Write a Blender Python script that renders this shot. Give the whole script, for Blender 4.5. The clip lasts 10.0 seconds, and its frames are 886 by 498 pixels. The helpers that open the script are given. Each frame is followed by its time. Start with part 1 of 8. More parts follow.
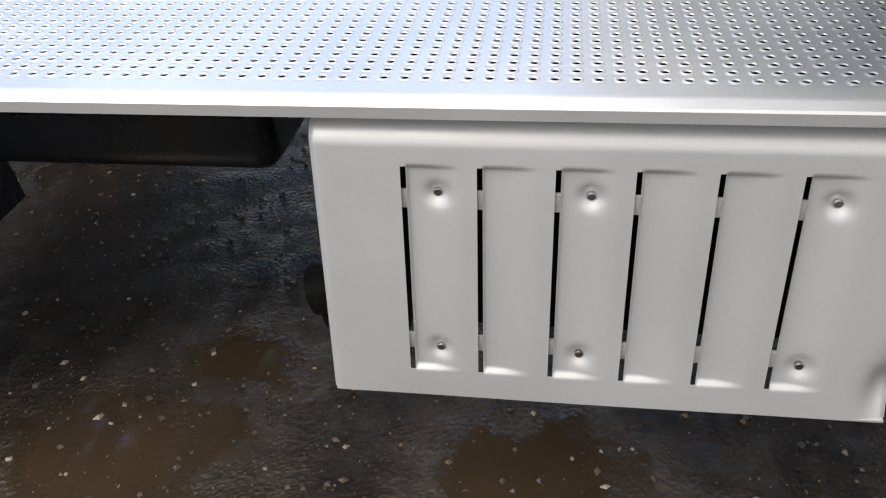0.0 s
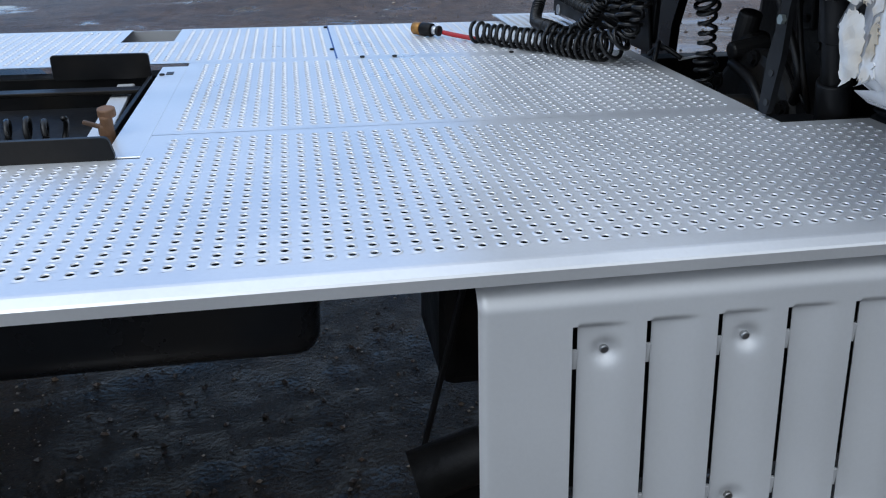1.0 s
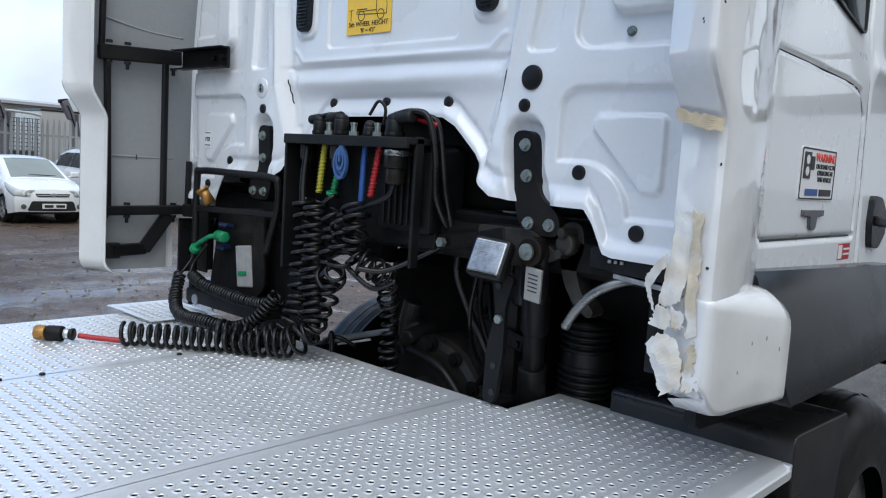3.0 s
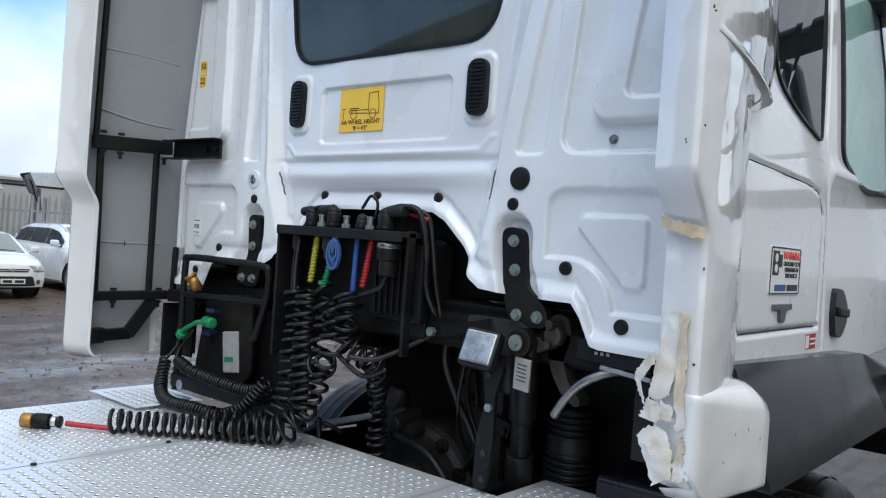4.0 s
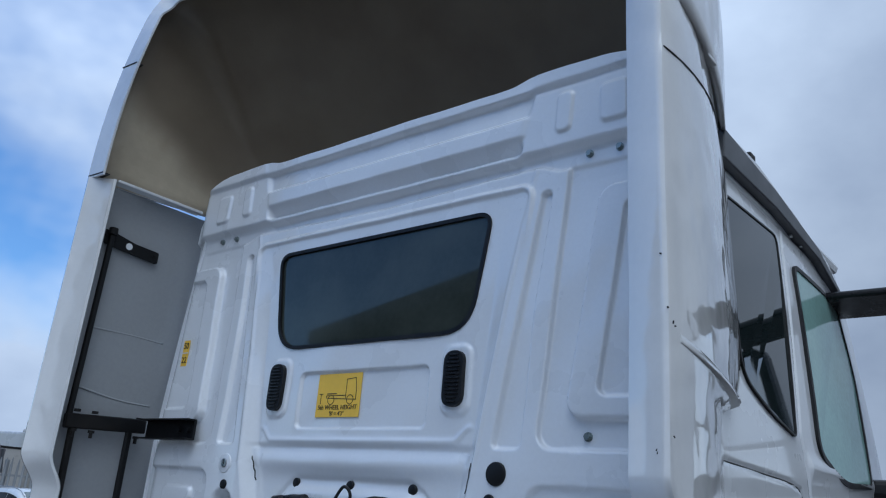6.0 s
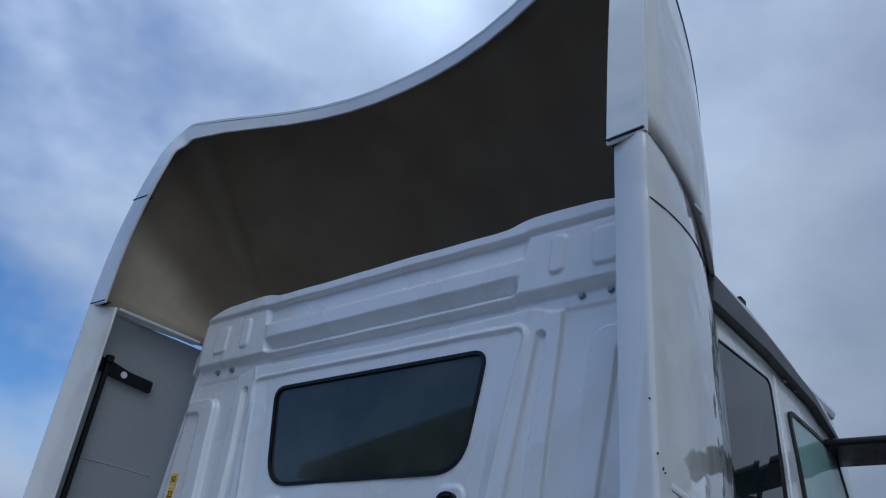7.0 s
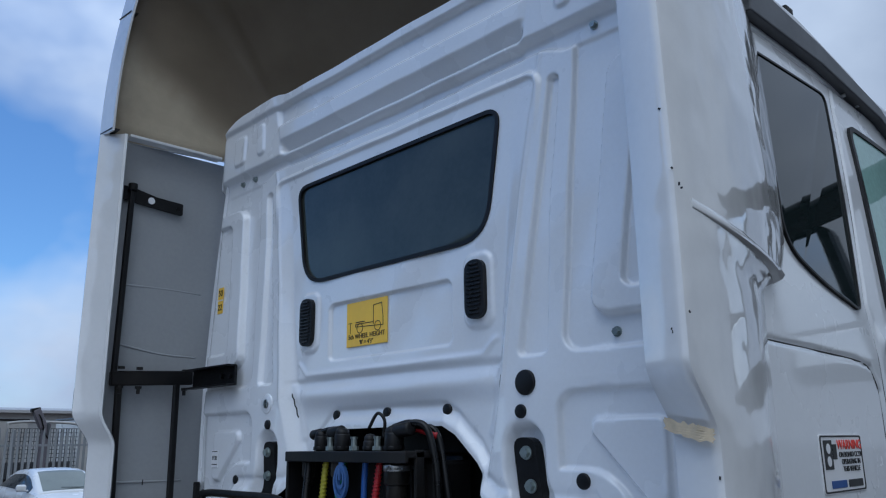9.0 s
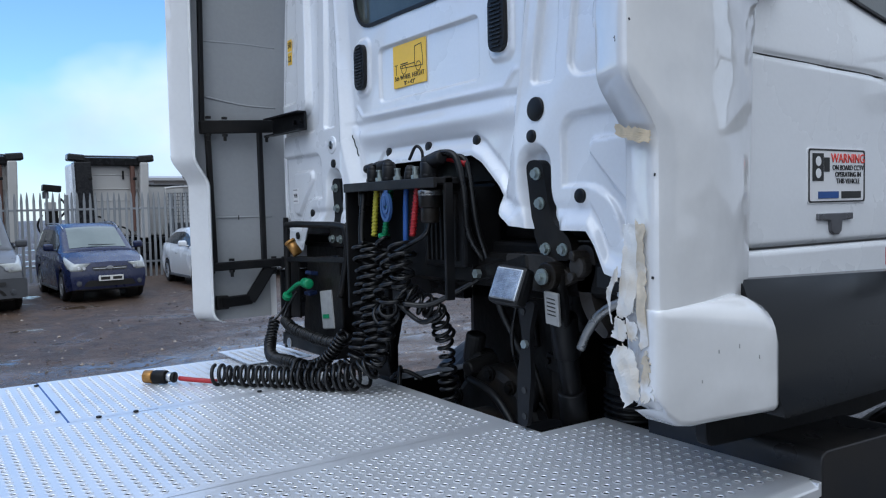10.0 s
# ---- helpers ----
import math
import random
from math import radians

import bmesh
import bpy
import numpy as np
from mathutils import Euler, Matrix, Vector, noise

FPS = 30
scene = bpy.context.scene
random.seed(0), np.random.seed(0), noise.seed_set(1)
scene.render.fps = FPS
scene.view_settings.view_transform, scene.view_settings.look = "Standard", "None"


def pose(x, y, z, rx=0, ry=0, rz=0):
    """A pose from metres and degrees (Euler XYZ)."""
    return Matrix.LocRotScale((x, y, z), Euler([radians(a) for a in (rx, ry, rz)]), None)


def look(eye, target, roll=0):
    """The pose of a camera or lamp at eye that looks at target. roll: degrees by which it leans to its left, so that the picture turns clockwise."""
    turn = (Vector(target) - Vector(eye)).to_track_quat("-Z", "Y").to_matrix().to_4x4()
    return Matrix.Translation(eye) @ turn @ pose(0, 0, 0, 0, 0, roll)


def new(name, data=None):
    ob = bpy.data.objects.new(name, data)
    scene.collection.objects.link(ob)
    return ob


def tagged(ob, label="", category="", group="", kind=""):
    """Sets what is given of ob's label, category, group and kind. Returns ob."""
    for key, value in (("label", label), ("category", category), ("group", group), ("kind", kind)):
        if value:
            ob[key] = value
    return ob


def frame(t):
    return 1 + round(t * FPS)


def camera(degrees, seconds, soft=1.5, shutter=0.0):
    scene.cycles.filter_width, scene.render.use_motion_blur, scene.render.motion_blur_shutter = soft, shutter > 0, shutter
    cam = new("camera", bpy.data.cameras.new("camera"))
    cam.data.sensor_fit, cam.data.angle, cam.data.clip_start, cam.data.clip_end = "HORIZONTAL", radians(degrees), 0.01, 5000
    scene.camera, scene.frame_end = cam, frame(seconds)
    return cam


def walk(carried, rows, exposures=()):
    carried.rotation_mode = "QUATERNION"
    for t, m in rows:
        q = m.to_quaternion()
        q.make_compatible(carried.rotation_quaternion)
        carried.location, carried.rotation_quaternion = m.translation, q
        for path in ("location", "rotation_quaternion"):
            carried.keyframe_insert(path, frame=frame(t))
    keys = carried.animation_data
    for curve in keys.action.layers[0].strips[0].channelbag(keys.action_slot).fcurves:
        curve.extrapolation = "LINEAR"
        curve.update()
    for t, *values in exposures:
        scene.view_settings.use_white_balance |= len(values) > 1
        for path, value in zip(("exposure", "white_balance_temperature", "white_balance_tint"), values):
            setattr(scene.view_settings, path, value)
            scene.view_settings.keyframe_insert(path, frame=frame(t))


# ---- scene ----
cam = camera(58.6, 10.0, soft=1.15)
PATH = [
    (0, (-0.529, -2.294, 1.568), (-0.791, -0.702, 0.386), -3.3),
    (0.5, (-0.845, -2.316, 1.574), (-0.855, -0.626, 0.503), -1.8),
    (1, (-1.162, -2.236, 1.56), (-0.83, -0.45, 0.722), 0.3),
    (1.5, (-1.384, -2.114, 1.573), (-0.604, -0.42, 0.852), 2.3),
    (2, (-1.463, -1.935, 1.597), (-0.317, -0.384, 1.064), 2.9),
    (2.2, (-1.489, -1.883, 1.628), (-0.247, -0.378, 1.188), 2.5),
    (2.3, (-1.519, -1.864, 1.648), (-0.233, -0.388, 1.24), 2.3),
    (2.5, (-1.553, -1.819, 1.652), (-0.194, -0.392, 1.312), 2.4),
    (3.8, (-1.743, -1.79, 1.707), (-0.226, -0.489, 1.639), 4.1),
    (4, (-1.754, -1.798, 1.713), (-0.234, -0.498, 1.698), 4.0),
    (4.5, (-1.766, -1.807, 1.74), (-0.25, -0.509, 1.875), 3.8),
    (5, (-1.766, -1.813, 1.765), (-0.262, -0.531, 2.07), 4.1),
    (5.5, (-1.782, -1.83, 1.782), (-0.302, -0.571, 2.253), 4.6),
    (5.7, (-1.774, -1.827, 1.792), (-0.31, -0.575, 2.328), 4.6),
    (7, (-1.8, -1.868, 1.794), (-0.48, -0.691, 2.729), 6.6),
    (7.5, (-1.821, -1.877, 1.801), (-0.585, -0.714, 2.859), 7.4),
    (8, (-1.82, -1.878, 1.789), (-0.628, -0.687, 2.867), 7.9),
    (8.5, (-1.727, -1.846, 1.767), (-0.439, -0.561, 2.598), 4.5),
    (8.8, (-1.613, -1.847, 1.749), (-0.282, -0.492, 2.376), 1.8),
    (8.9, (-1.564, -1.856, 1.741), (-0.231, -0.474, 2.301), 0.5),
    (9, (-1.529, -1.844, 1.759), (-0.181, -0.446, 2.234), -0.7),
    (9.5, (-1.432, -1.937, 1.725), (-0.135, -0.427, 1.917), -3.2),
    (10, (-1.402, -2.137, 1.652), (-0.276, -0.488, 1.545), -1.3),
]
walk(cam, [(t, look(eye, target, roll)) for t, eye, target, roll in PATH], exposures=[(0.0, 0.60, 7050, 10), (0.5, 0.32, 6450, 9), (1.0, 0.08, 5780, 6), (1.5, 0.12, 5600, 6), (2.0, 0.2, 5650, 6), (2.5, 0.31, 5900, 6), (4.0, 0.38, 6280, 5), (4.5, 0.30, 6120, 5), (5.0, 0.02, 5850, 5), (5.7, -0.27, 5400, 5), (7.0, -0.83, 5300, 6), (7.5, -1.1, 5300, 6), (8.3, -1.32, 5200, 6), (9.0, -0.45, 5350, 6), (9.5, -0.1, 5450, 6), (10.0, 0.14, 5640, 7)])

# ---- world and light ----
SUN_EL, SUN_ROT = radians(58), radians(230)
world = bpy.data.worlds.new("overcast_sky")
scene.world = world
world.use_nodes = True
wn, wl = world.node_tree.nodes, world.node_tree.links
wn.clear()
w_out = wn.new("ShaderNodeOutputWorld")
w_bg = wn.new("ShaderNodeBackground")
w_sky = wn.new("ShaderNodeTexSky")
w_sky.sky_type = "NISHITA"
w_sky.sun_disc = False
w_sky.sun_elevation, w_sky.sun_rotation = SUN_EL, SUN_ROT
w_sky.air_density, w_sky.dust_density, w_sky.ozone_density = 1.0, 0.15, 2.2
w_co = wn.new("ShaderNodeTexCoord")
w_map = wn.new("ShaderNodeMapping")
w_map.inputs["Scale"].default_value = (1.0, 1.0, 1.5)
w_map.inputs["Location"].default_value = (0.9, 0.35, 0.2)
w_noise = wn.new("ShaderNodeTexNoise")
w_noise.inputs["Scale"].default_value = 1.7
w_noise.inputs["Detail"].default_value = 5.0
w_noise.inputs["Roughness"].default_value = 0.56
w_ramp = wn.new("ShaderNodeValToRGB")
w_ramp.color_ramp.elements[0].position, w_ramp.color_ramp.elements[1].position = 0.36, 0.55
w_noise2 = wn.new("ShaderNodeTexNoise")
w_noise2.inputs["Scale"].default_value = 3.1
w_noise2.inputs["Detail"].default_value = 6.0
w_cloud = wn.new("ShaderNodeValToRGB")
w_cloud.color_ramp.elements[0].position, w_cloud.color_ramp.elements[1].position = 0.3, 0.72
w_cloud.color_ramp.elements[0].color = (3.9, 4.3, 5.3, 1)
w_cloud.color_ramp.elements[1].color = (7.4, 7.7, 8.4, 1)
w_mix = wn.new("ShaderNodeMixRGB")
w_bg.inputs["Strength"].default_value = 0.145
wl.new(w_co.outputs["Generated"], w_map.inputs["Vector"])
wl.new(w_map.outputs["Vector"], w_noise.inputs["Vector"])
wl.new(w_map.outputs["Vector"], w_noise2.inputs["Vector"])
w_bank = wn.new("ShaderNodeVectorMath")
w_bank.operation = "DOT_PRODUCT"
w_bank.inputs[1].default_value = (0.25, -0.46, 0.54)
w_add = wn.new("ShaderNodeMath")
w_add.operation = "ADD"
wl.new(w_co.outputs["Generated"], w_bank.inputs[0])
wl.new(w_noise.outputs["Fac"], w_add.inputs[0])
wl.new(w_bank.outputs["Value"], w_add.inputs[1])
w_hor = wn.new("ShaderNodeSeparateXYZ")
w_pack = wn.new("ShaderNodeMapRange")
w_pack.interpolation_type = "SMOOTHSTEP"
w_pack.inputs["From Min"].default_value, w_pack.inputs["From Max"].default_value = 0.27, 0.08
w_pack.inputs["To Min"].default_value, w_pack.inputs["To Max"].default_value = 0.0, 0.43
w_add2 = wn.new("ShaderNodeMath")
w_add2.operation = "ADD"
wl.new(w_co.outputs["Generated"], w_hor.inputs[0])
wl.new(w_hor.outputs["Z"], w_pack.inputs["Value"])
wl.new(w_add.outputs[0], w_add2.inputs[0])
wl.new(w_pack.outputs["Result"], w_add2.inputs[1])
wl.new(w_add2.outputs[0], w_ramp.inputs["Fac"])
wl.new(w_noise2.outputs["Fac"], w_cloud.inputs["Fac"])
wl.new(w_ramp.outputs["Color"], w_mix.inputs["Fac"])
w_clear = wn.new("ShaderNodeMixRGB")
w_clear.blend_type, w_clear.inputs["Fac"].default_value = "MULTIPLY", 1.0
w_clear.inputs["Color2"].default_value = (0.95, 1.10, 1.26, 1)
wl.new(w_sky.outputs["Color"], w_clear.inputs["Color1"])
wl.new(w_clear.outputs["Color"], w_mix.inputs["Color1"])
wl.new(w_cloud.outputs["Color"], w_mix.inputs["Color2"])
w_sep = wn.new("ShaderNodeSeparateXYZ")
w_low = wn.new("ShaderNodeMapRange")
w_low.interpolation_type = "SMOOTHSTEP"
w_low.inputs["From Min"].default_value, w_low.inputs["From Max"].default_value = 0.75, 0.0
w_low.inputs["To Min"].default_value, w_low.inputs["To Max"].default_value = 1.0, 0.88
w_gain = wn.new("ShaderNodeMixRGB")
w_gain.blend_type, w_gain.inputs["Fac"].default_value = "MULTIPLY", 1.0
wl.new(w_co.outputs["Generated"], w_sep.inputs[0])
wl.new(w_sep.outputs["Z"], w_low.inputs["Value"])
wl.new(w_mix.outputs["Color"], w_gain.inputs["Color1"])
wl.new(w_low.outputs["Result"], w_gain.inputs["Color2"])
w_side = wn.new("ShaderNodeVectorMath")
w_side.operation = "DOT_PRODUCT"
w_side.inputs[1].default_value = (-0.40, 0.08, 0.0)
w_one = wn.new("ShaderNodeMath")
w_one.operation = "ADD"
w_one.inputs[1].default_value = 1.0
w_gain2 = wn.new("ShaderNodeMixRGB")
w_gain2.blend_type, w_gain2.inputs["Fac"].default_value = "MULTIPLY", 1.0
wl.new(w_co.outputs["Generated"], w_side.inputs[0])
wl.new(w_side.outputs["Value"], w_one.inputs[0])
wl.new(w_gain.outputs["Color"], w_gain2.inputs["Color1"])
wl.new(w_one.outputs[0], w_gain2.inputs["Color2"])
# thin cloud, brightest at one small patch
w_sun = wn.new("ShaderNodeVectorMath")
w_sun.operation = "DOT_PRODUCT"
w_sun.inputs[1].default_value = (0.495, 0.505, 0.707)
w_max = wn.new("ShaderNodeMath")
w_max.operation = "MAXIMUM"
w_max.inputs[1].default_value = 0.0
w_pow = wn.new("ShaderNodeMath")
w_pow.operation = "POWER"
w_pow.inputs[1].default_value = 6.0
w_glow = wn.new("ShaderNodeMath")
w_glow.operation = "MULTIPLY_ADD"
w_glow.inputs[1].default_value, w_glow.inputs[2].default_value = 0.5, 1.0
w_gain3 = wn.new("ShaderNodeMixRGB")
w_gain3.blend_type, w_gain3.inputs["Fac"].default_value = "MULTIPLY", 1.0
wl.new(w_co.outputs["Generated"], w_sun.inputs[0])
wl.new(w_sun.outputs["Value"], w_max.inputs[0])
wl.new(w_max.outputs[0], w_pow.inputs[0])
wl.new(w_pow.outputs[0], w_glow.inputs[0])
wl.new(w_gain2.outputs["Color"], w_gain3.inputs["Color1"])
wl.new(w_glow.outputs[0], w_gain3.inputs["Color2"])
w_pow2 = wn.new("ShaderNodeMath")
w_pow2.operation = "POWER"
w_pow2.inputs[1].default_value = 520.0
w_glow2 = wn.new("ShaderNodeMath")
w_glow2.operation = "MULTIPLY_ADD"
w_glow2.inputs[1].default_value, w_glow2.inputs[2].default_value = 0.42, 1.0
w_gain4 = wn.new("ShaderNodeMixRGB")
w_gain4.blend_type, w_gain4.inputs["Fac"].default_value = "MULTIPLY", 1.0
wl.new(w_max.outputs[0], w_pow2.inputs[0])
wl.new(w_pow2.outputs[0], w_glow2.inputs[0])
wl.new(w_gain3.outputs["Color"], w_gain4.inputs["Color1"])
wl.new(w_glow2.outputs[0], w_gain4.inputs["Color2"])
# the cloud over the near side of the yard is thinner and warmer
w_warm = wn.new("ShaderNodeMapRange")
w_warm.interpolation_type = "SMOOTHSTEP"
w_warm.inputs["From Min"].default_value, w_warm.inputs["From Max"].default_value = 0.05, -0.7
w_sepw = wn.new("ShaderNodeSeparateXYZ")
wl.new(w_co.outputs["Generated"], w_sepw.inputs[0])
wl.new(w_sepw.outputs["Y"], w_warm.inputs["Value"])
w_tint = wn.new("ShaderNodeMixRGB")
w_tint.blend_type = "MULTIPLY"
w_tint.inputs["Color2"].default_value = (1.11, 1.035, 0.91, 1)
wl.new(w_warm.outputs["Result"], w_tint.inputs["Fac"])
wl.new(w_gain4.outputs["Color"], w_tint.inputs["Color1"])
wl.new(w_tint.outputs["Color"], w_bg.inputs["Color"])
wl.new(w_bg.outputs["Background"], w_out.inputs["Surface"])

sun = new("sun", bpy.data.lights.new("sun", "SUN"))
sun.data.energy, sun.data.angle, sun.data.color = 1.05, radians(45), (1.0, 0.98, 0.95)
# veiled sun, high behind the truck
sun.matrix_world = look((-4.0, -3.4, 8.4), (0, 0, 0))


# ---- materials ----
def material(name, color, rough=0.5, metal=0.0, coat=0.0, vary=0.12, scale=6.0, grain=60.0, bump=0.0, dirt=None, dirt_at=(0.55, 0.75), rough_vary=0.1, emit=None, per_object=0.0, spec=0.5, coat_rough=0.06, wave=0.0):
    m = bpy.data.materials.new(name)
    m.use_nodes = True
    n, l = m.node_tree.nodes, m.node_tree.links
    p = n["Principled BSDF"]
    p.inputs["Metallic"].default_value = metal
    p.inputs["Coat Weight"].default_value = coat
    p.inputs["Coat Roughness"].default_value = coat_rough
    p.inputs["Specular IOR Level"].default_value = spec
    co = n.new("ShaderNodeTexCoord")
    big = n.new("ShaderNodeTexNoise")
    big.inputs["Scale"].default_value, big.inputs["Detail"].default_value = scale, 5.0
    fine = n.new("ShaderNodeTexNoise")
    fine.inputs["Scale"].default_value, fine.inputs["Detail"].default_value = grain, 4.0
    for t in (big, fine):
        l.new(co.outputs["Object"], t.inputs["Vector"])
    add = n.new("ShaderNodeMath")
    add.operation = "MULTIPLY_ADD"
    l.new(fine.outputs["Fac"], add.inputs[0])
    add.inputs[1].default_value = 0.5
    l.new(big.outputs["Fac"], add.inputs[2])
    rng = n.new("ShaderNodeMapRange")
    rng.inputs["From Min"].default_value, rng.inputs["From Max"].default_value = 0.45, 1.05
    rng.inputs["To Min"].default_value, rng.inputs["To Max"].default_value = 1 - vary, 1 + vary
    l.new(add.outputs[0], rng.inputs["Value"])
    mul = n.new("ShaderNodeMixRGB")
    mul.blend_type = "MULTIPLY"
    mul.inputs["Fac"].default_value = 1.0
    mul.inputs["Color1"].default_value = (*color, 1)
    l.new(rng.outputs["Result"], mul.inputs["Color2"])
    last = mul.outputs["Color"]
    if per_object:
        info = n.new("ShaderNodeObjectInfo")
        r2 = n.new("ShaderNodeMapRange")
        r2.inputs["To Min"].default_value, r2.inputs["To Max"].default_value = 1 - per_object, 1 + per_object
        l.new(info.outputs["Random"], r2.inputs["Value"])
        m2 = n.new("ShaderNodeMixRGB")
        m2.blend_type = "MULTIPLY"
        m2.inputs["Fac"].default_value = 1.0
        l.new(last, m2.inputs["Color1"])
        l.new(r2.outputs["Result"], m2.inputs["Color2"])
        last = m2.outputs["Color"]
    if dirt:
        dn = n.new("ShaderNodeTexNoise")
        dn.inputs["Scale"].default_value, dn.inputs["Detail"].default_value = scale * 0.6, 8.0
        l.new(co.outputs["Object"], dn.inputs["Vector"])
        dr = n.new("ShaderNodeMapRange")
        dr.inputs["From Min"].default_value, dr.inputs["From Max"].default_value = dirt_at
        l.new(dn.outputs["Fac"], dr.inputs["Value"])
        dm = n.new("ShaderNodeMixRGB")
        l.new(dr.outputs["Result"], dm.inputs["Fac"])
        l.new(last, dm.inputs["Color1"])
        dm.inputs["Color2"].default_value = (*dirt, 1)
        last = dm.outputs["Color"]
    l.new(last, p.inputs["Base Color"])
    rr = n.new("ShaderNodeMapRange")
    rr.inputs["From Min"].default_value, rr.inputs["From Max"].default_value = 0.3, 0.7
    rr.inputs["To Min"].default_value, rr.inputs["To Max"].default_value = max(0.02, rough - rough_vary), rough + rough_vary
    l.new(big.outputs["Fac"], rr.inputs["Value"])
    l.new(rr.outputs["Result"], p.inputs["Roughness"])
    if bump:
        b = n.new("ShaderNodeBump")
        b.inputs["Strength"].default_value, b.inputs["Distance"].default_value = 1.0, bump
        l.new(fine.outputs["Fac"], b.inputs["Height"])
        l.new(b.outputs["Normal"], p.inputs["Normal"])
    if wave:
        # moulded panels are never quite flat
        wv = n.new("ShaderNodeTexNoise")
        wv.inputs["Scale"].default_value, wv.inputs["Detail"].default_value = 7.0, 1.5
        l.new(co.outputs["Object"], wv.inputs["Vector"])
        b = n.new("ShaderNodeBump")
        b.inputs["Strength"].default_value, b.inputs["Distance"].default_value = 1.0, wave
        l.new(wv.outputs["Fac"], b.inputs["Height"])
        l.new(b.outputs["Normal"], p.inputs["Normal"])
        l.new(b.outputs["Normal"], p.inputs["Coat Normal"])
    if emit:
        p.inputs["Emission Color"].default_value = (*color, 1)
        p.inputs["Emission Strength"].default_value = emit
    return m


M = {}
M["paint"] = material("white_cab_paint", (0.74, 0.755, 0.78), 0.3, coat=0.9, vary=0.04, scale=3, dirt=(0.60, 0.60, 0.60), dirt_at=(0.6, 1.0), bump=0.0002, grain=90)
M["fairing"] = material("white_fairing_paint", (0.74, 0.74, 0.74), 0.12, coat=1.0, vary=0.04, scale=2.5, dirt=(0.48, 0.48, 0.465), dirt_at=(0.58, 0.92), coat_rough=0.02, wave=0.007)
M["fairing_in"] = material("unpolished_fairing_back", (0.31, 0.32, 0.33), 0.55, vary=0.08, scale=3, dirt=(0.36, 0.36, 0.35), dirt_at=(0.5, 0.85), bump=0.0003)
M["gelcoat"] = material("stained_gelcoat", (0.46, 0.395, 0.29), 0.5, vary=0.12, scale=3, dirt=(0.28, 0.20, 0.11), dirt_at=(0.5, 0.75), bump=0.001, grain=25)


def brown_inwards(m, colour):
    """Turns the pale gelcoat darker and browner upwards and inwards, at an uneven edge."""
    n, l = m.node_tree.nodes, m.node_tree.links
    p = n["Principled BSDF"]
    src = p.inputs["Base Color"].links[0].from_socket
    co, sep = n.new("ShaderNodeTexCoord"), n.new("ShaderNodeSeparateXYZ")
    l.new(co.outputs["Object"], sep.inputs[0])
    side, ns, run = n.new("ShaderNodeMath"), n.new("ShaderNodeTexNoise"), n.new("ShaderNodeMath")
    side.operation = "ABSOLUTE"
    l.new(sep.outputs["Y"], side.inputs[0])
    ns.inputs["Scale"].default_value, ns.inputs["Detail"].default_value = 4.0, 6.0
    l.new(co.outputs["Object"], ns.inputs["Vector"])
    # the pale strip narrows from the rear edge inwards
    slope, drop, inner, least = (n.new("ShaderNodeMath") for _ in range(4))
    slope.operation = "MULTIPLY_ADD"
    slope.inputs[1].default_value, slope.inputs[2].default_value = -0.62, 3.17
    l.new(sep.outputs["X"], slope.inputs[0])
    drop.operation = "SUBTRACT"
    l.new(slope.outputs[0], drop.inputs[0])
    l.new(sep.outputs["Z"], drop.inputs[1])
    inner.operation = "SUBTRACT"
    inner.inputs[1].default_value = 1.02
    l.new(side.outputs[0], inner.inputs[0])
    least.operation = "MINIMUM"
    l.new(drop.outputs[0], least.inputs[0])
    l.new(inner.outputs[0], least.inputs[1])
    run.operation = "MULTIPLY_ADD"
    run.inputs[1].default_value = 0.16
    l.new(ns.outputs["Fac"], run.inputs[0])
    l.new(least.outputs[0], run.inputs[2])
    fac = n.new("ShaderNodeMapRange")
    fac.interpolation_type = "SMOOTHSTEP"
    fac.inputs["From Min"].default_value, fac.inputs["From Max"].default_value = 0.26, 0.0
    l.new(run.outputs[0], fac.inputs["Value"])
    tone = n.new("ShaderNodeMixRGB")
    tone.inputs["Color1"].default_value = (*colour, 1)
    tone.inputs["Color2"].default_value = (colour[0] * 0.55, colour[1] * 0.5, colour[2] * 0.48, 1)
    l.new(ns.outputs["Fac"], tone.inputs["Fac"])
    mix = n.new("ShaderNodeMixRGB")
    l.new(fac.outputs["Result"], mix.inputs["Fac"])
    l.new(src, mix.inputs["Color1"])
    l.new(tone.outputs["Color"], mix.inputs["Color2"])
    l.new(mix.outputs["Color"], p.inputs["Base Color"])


brown_inwards(M["gelcoat"], (0.21, 0.172, 0.118))
M["cast"] = material("dull_cast_casing", (0.014, 0.0137, 0.0135), 0.5, metal=0.2, vary=0.3, scale=12, dirt=(0.04, 0.03, 0.021), dirt_at=(0.5, 0.75), bump=0.002, grain=40)
M["alu"] = material("satin_aluminium", (0.79, 0.80, 0.82), 0.33, metal=0.5, vary=0.05, scale=4, grain=120, dirt=(0.66, 0.67, 0.69), dirt_at=(0.55, 0.9), rough_vary=0.06, bump=0.00008)
M["skirt"] = material("silver_skirt_metal", (0.62, 0.63, 0.645), 0.38, metal=0.32, vary=0.04, scale=3, grain=140, dirt=(0.5, 0.49, 0.46), dirt_at=(0.6, 0.9), bump=0.00008)
M["black"] = material("black_coated_steel", (0.007, 0.0072, 0.008), 0.45, vary=0.3, scale=9, dirt=(0.020, 0.017, 0.014), dirt_at=(0.5, 0.8), bump=0.0006, spec=0.22)
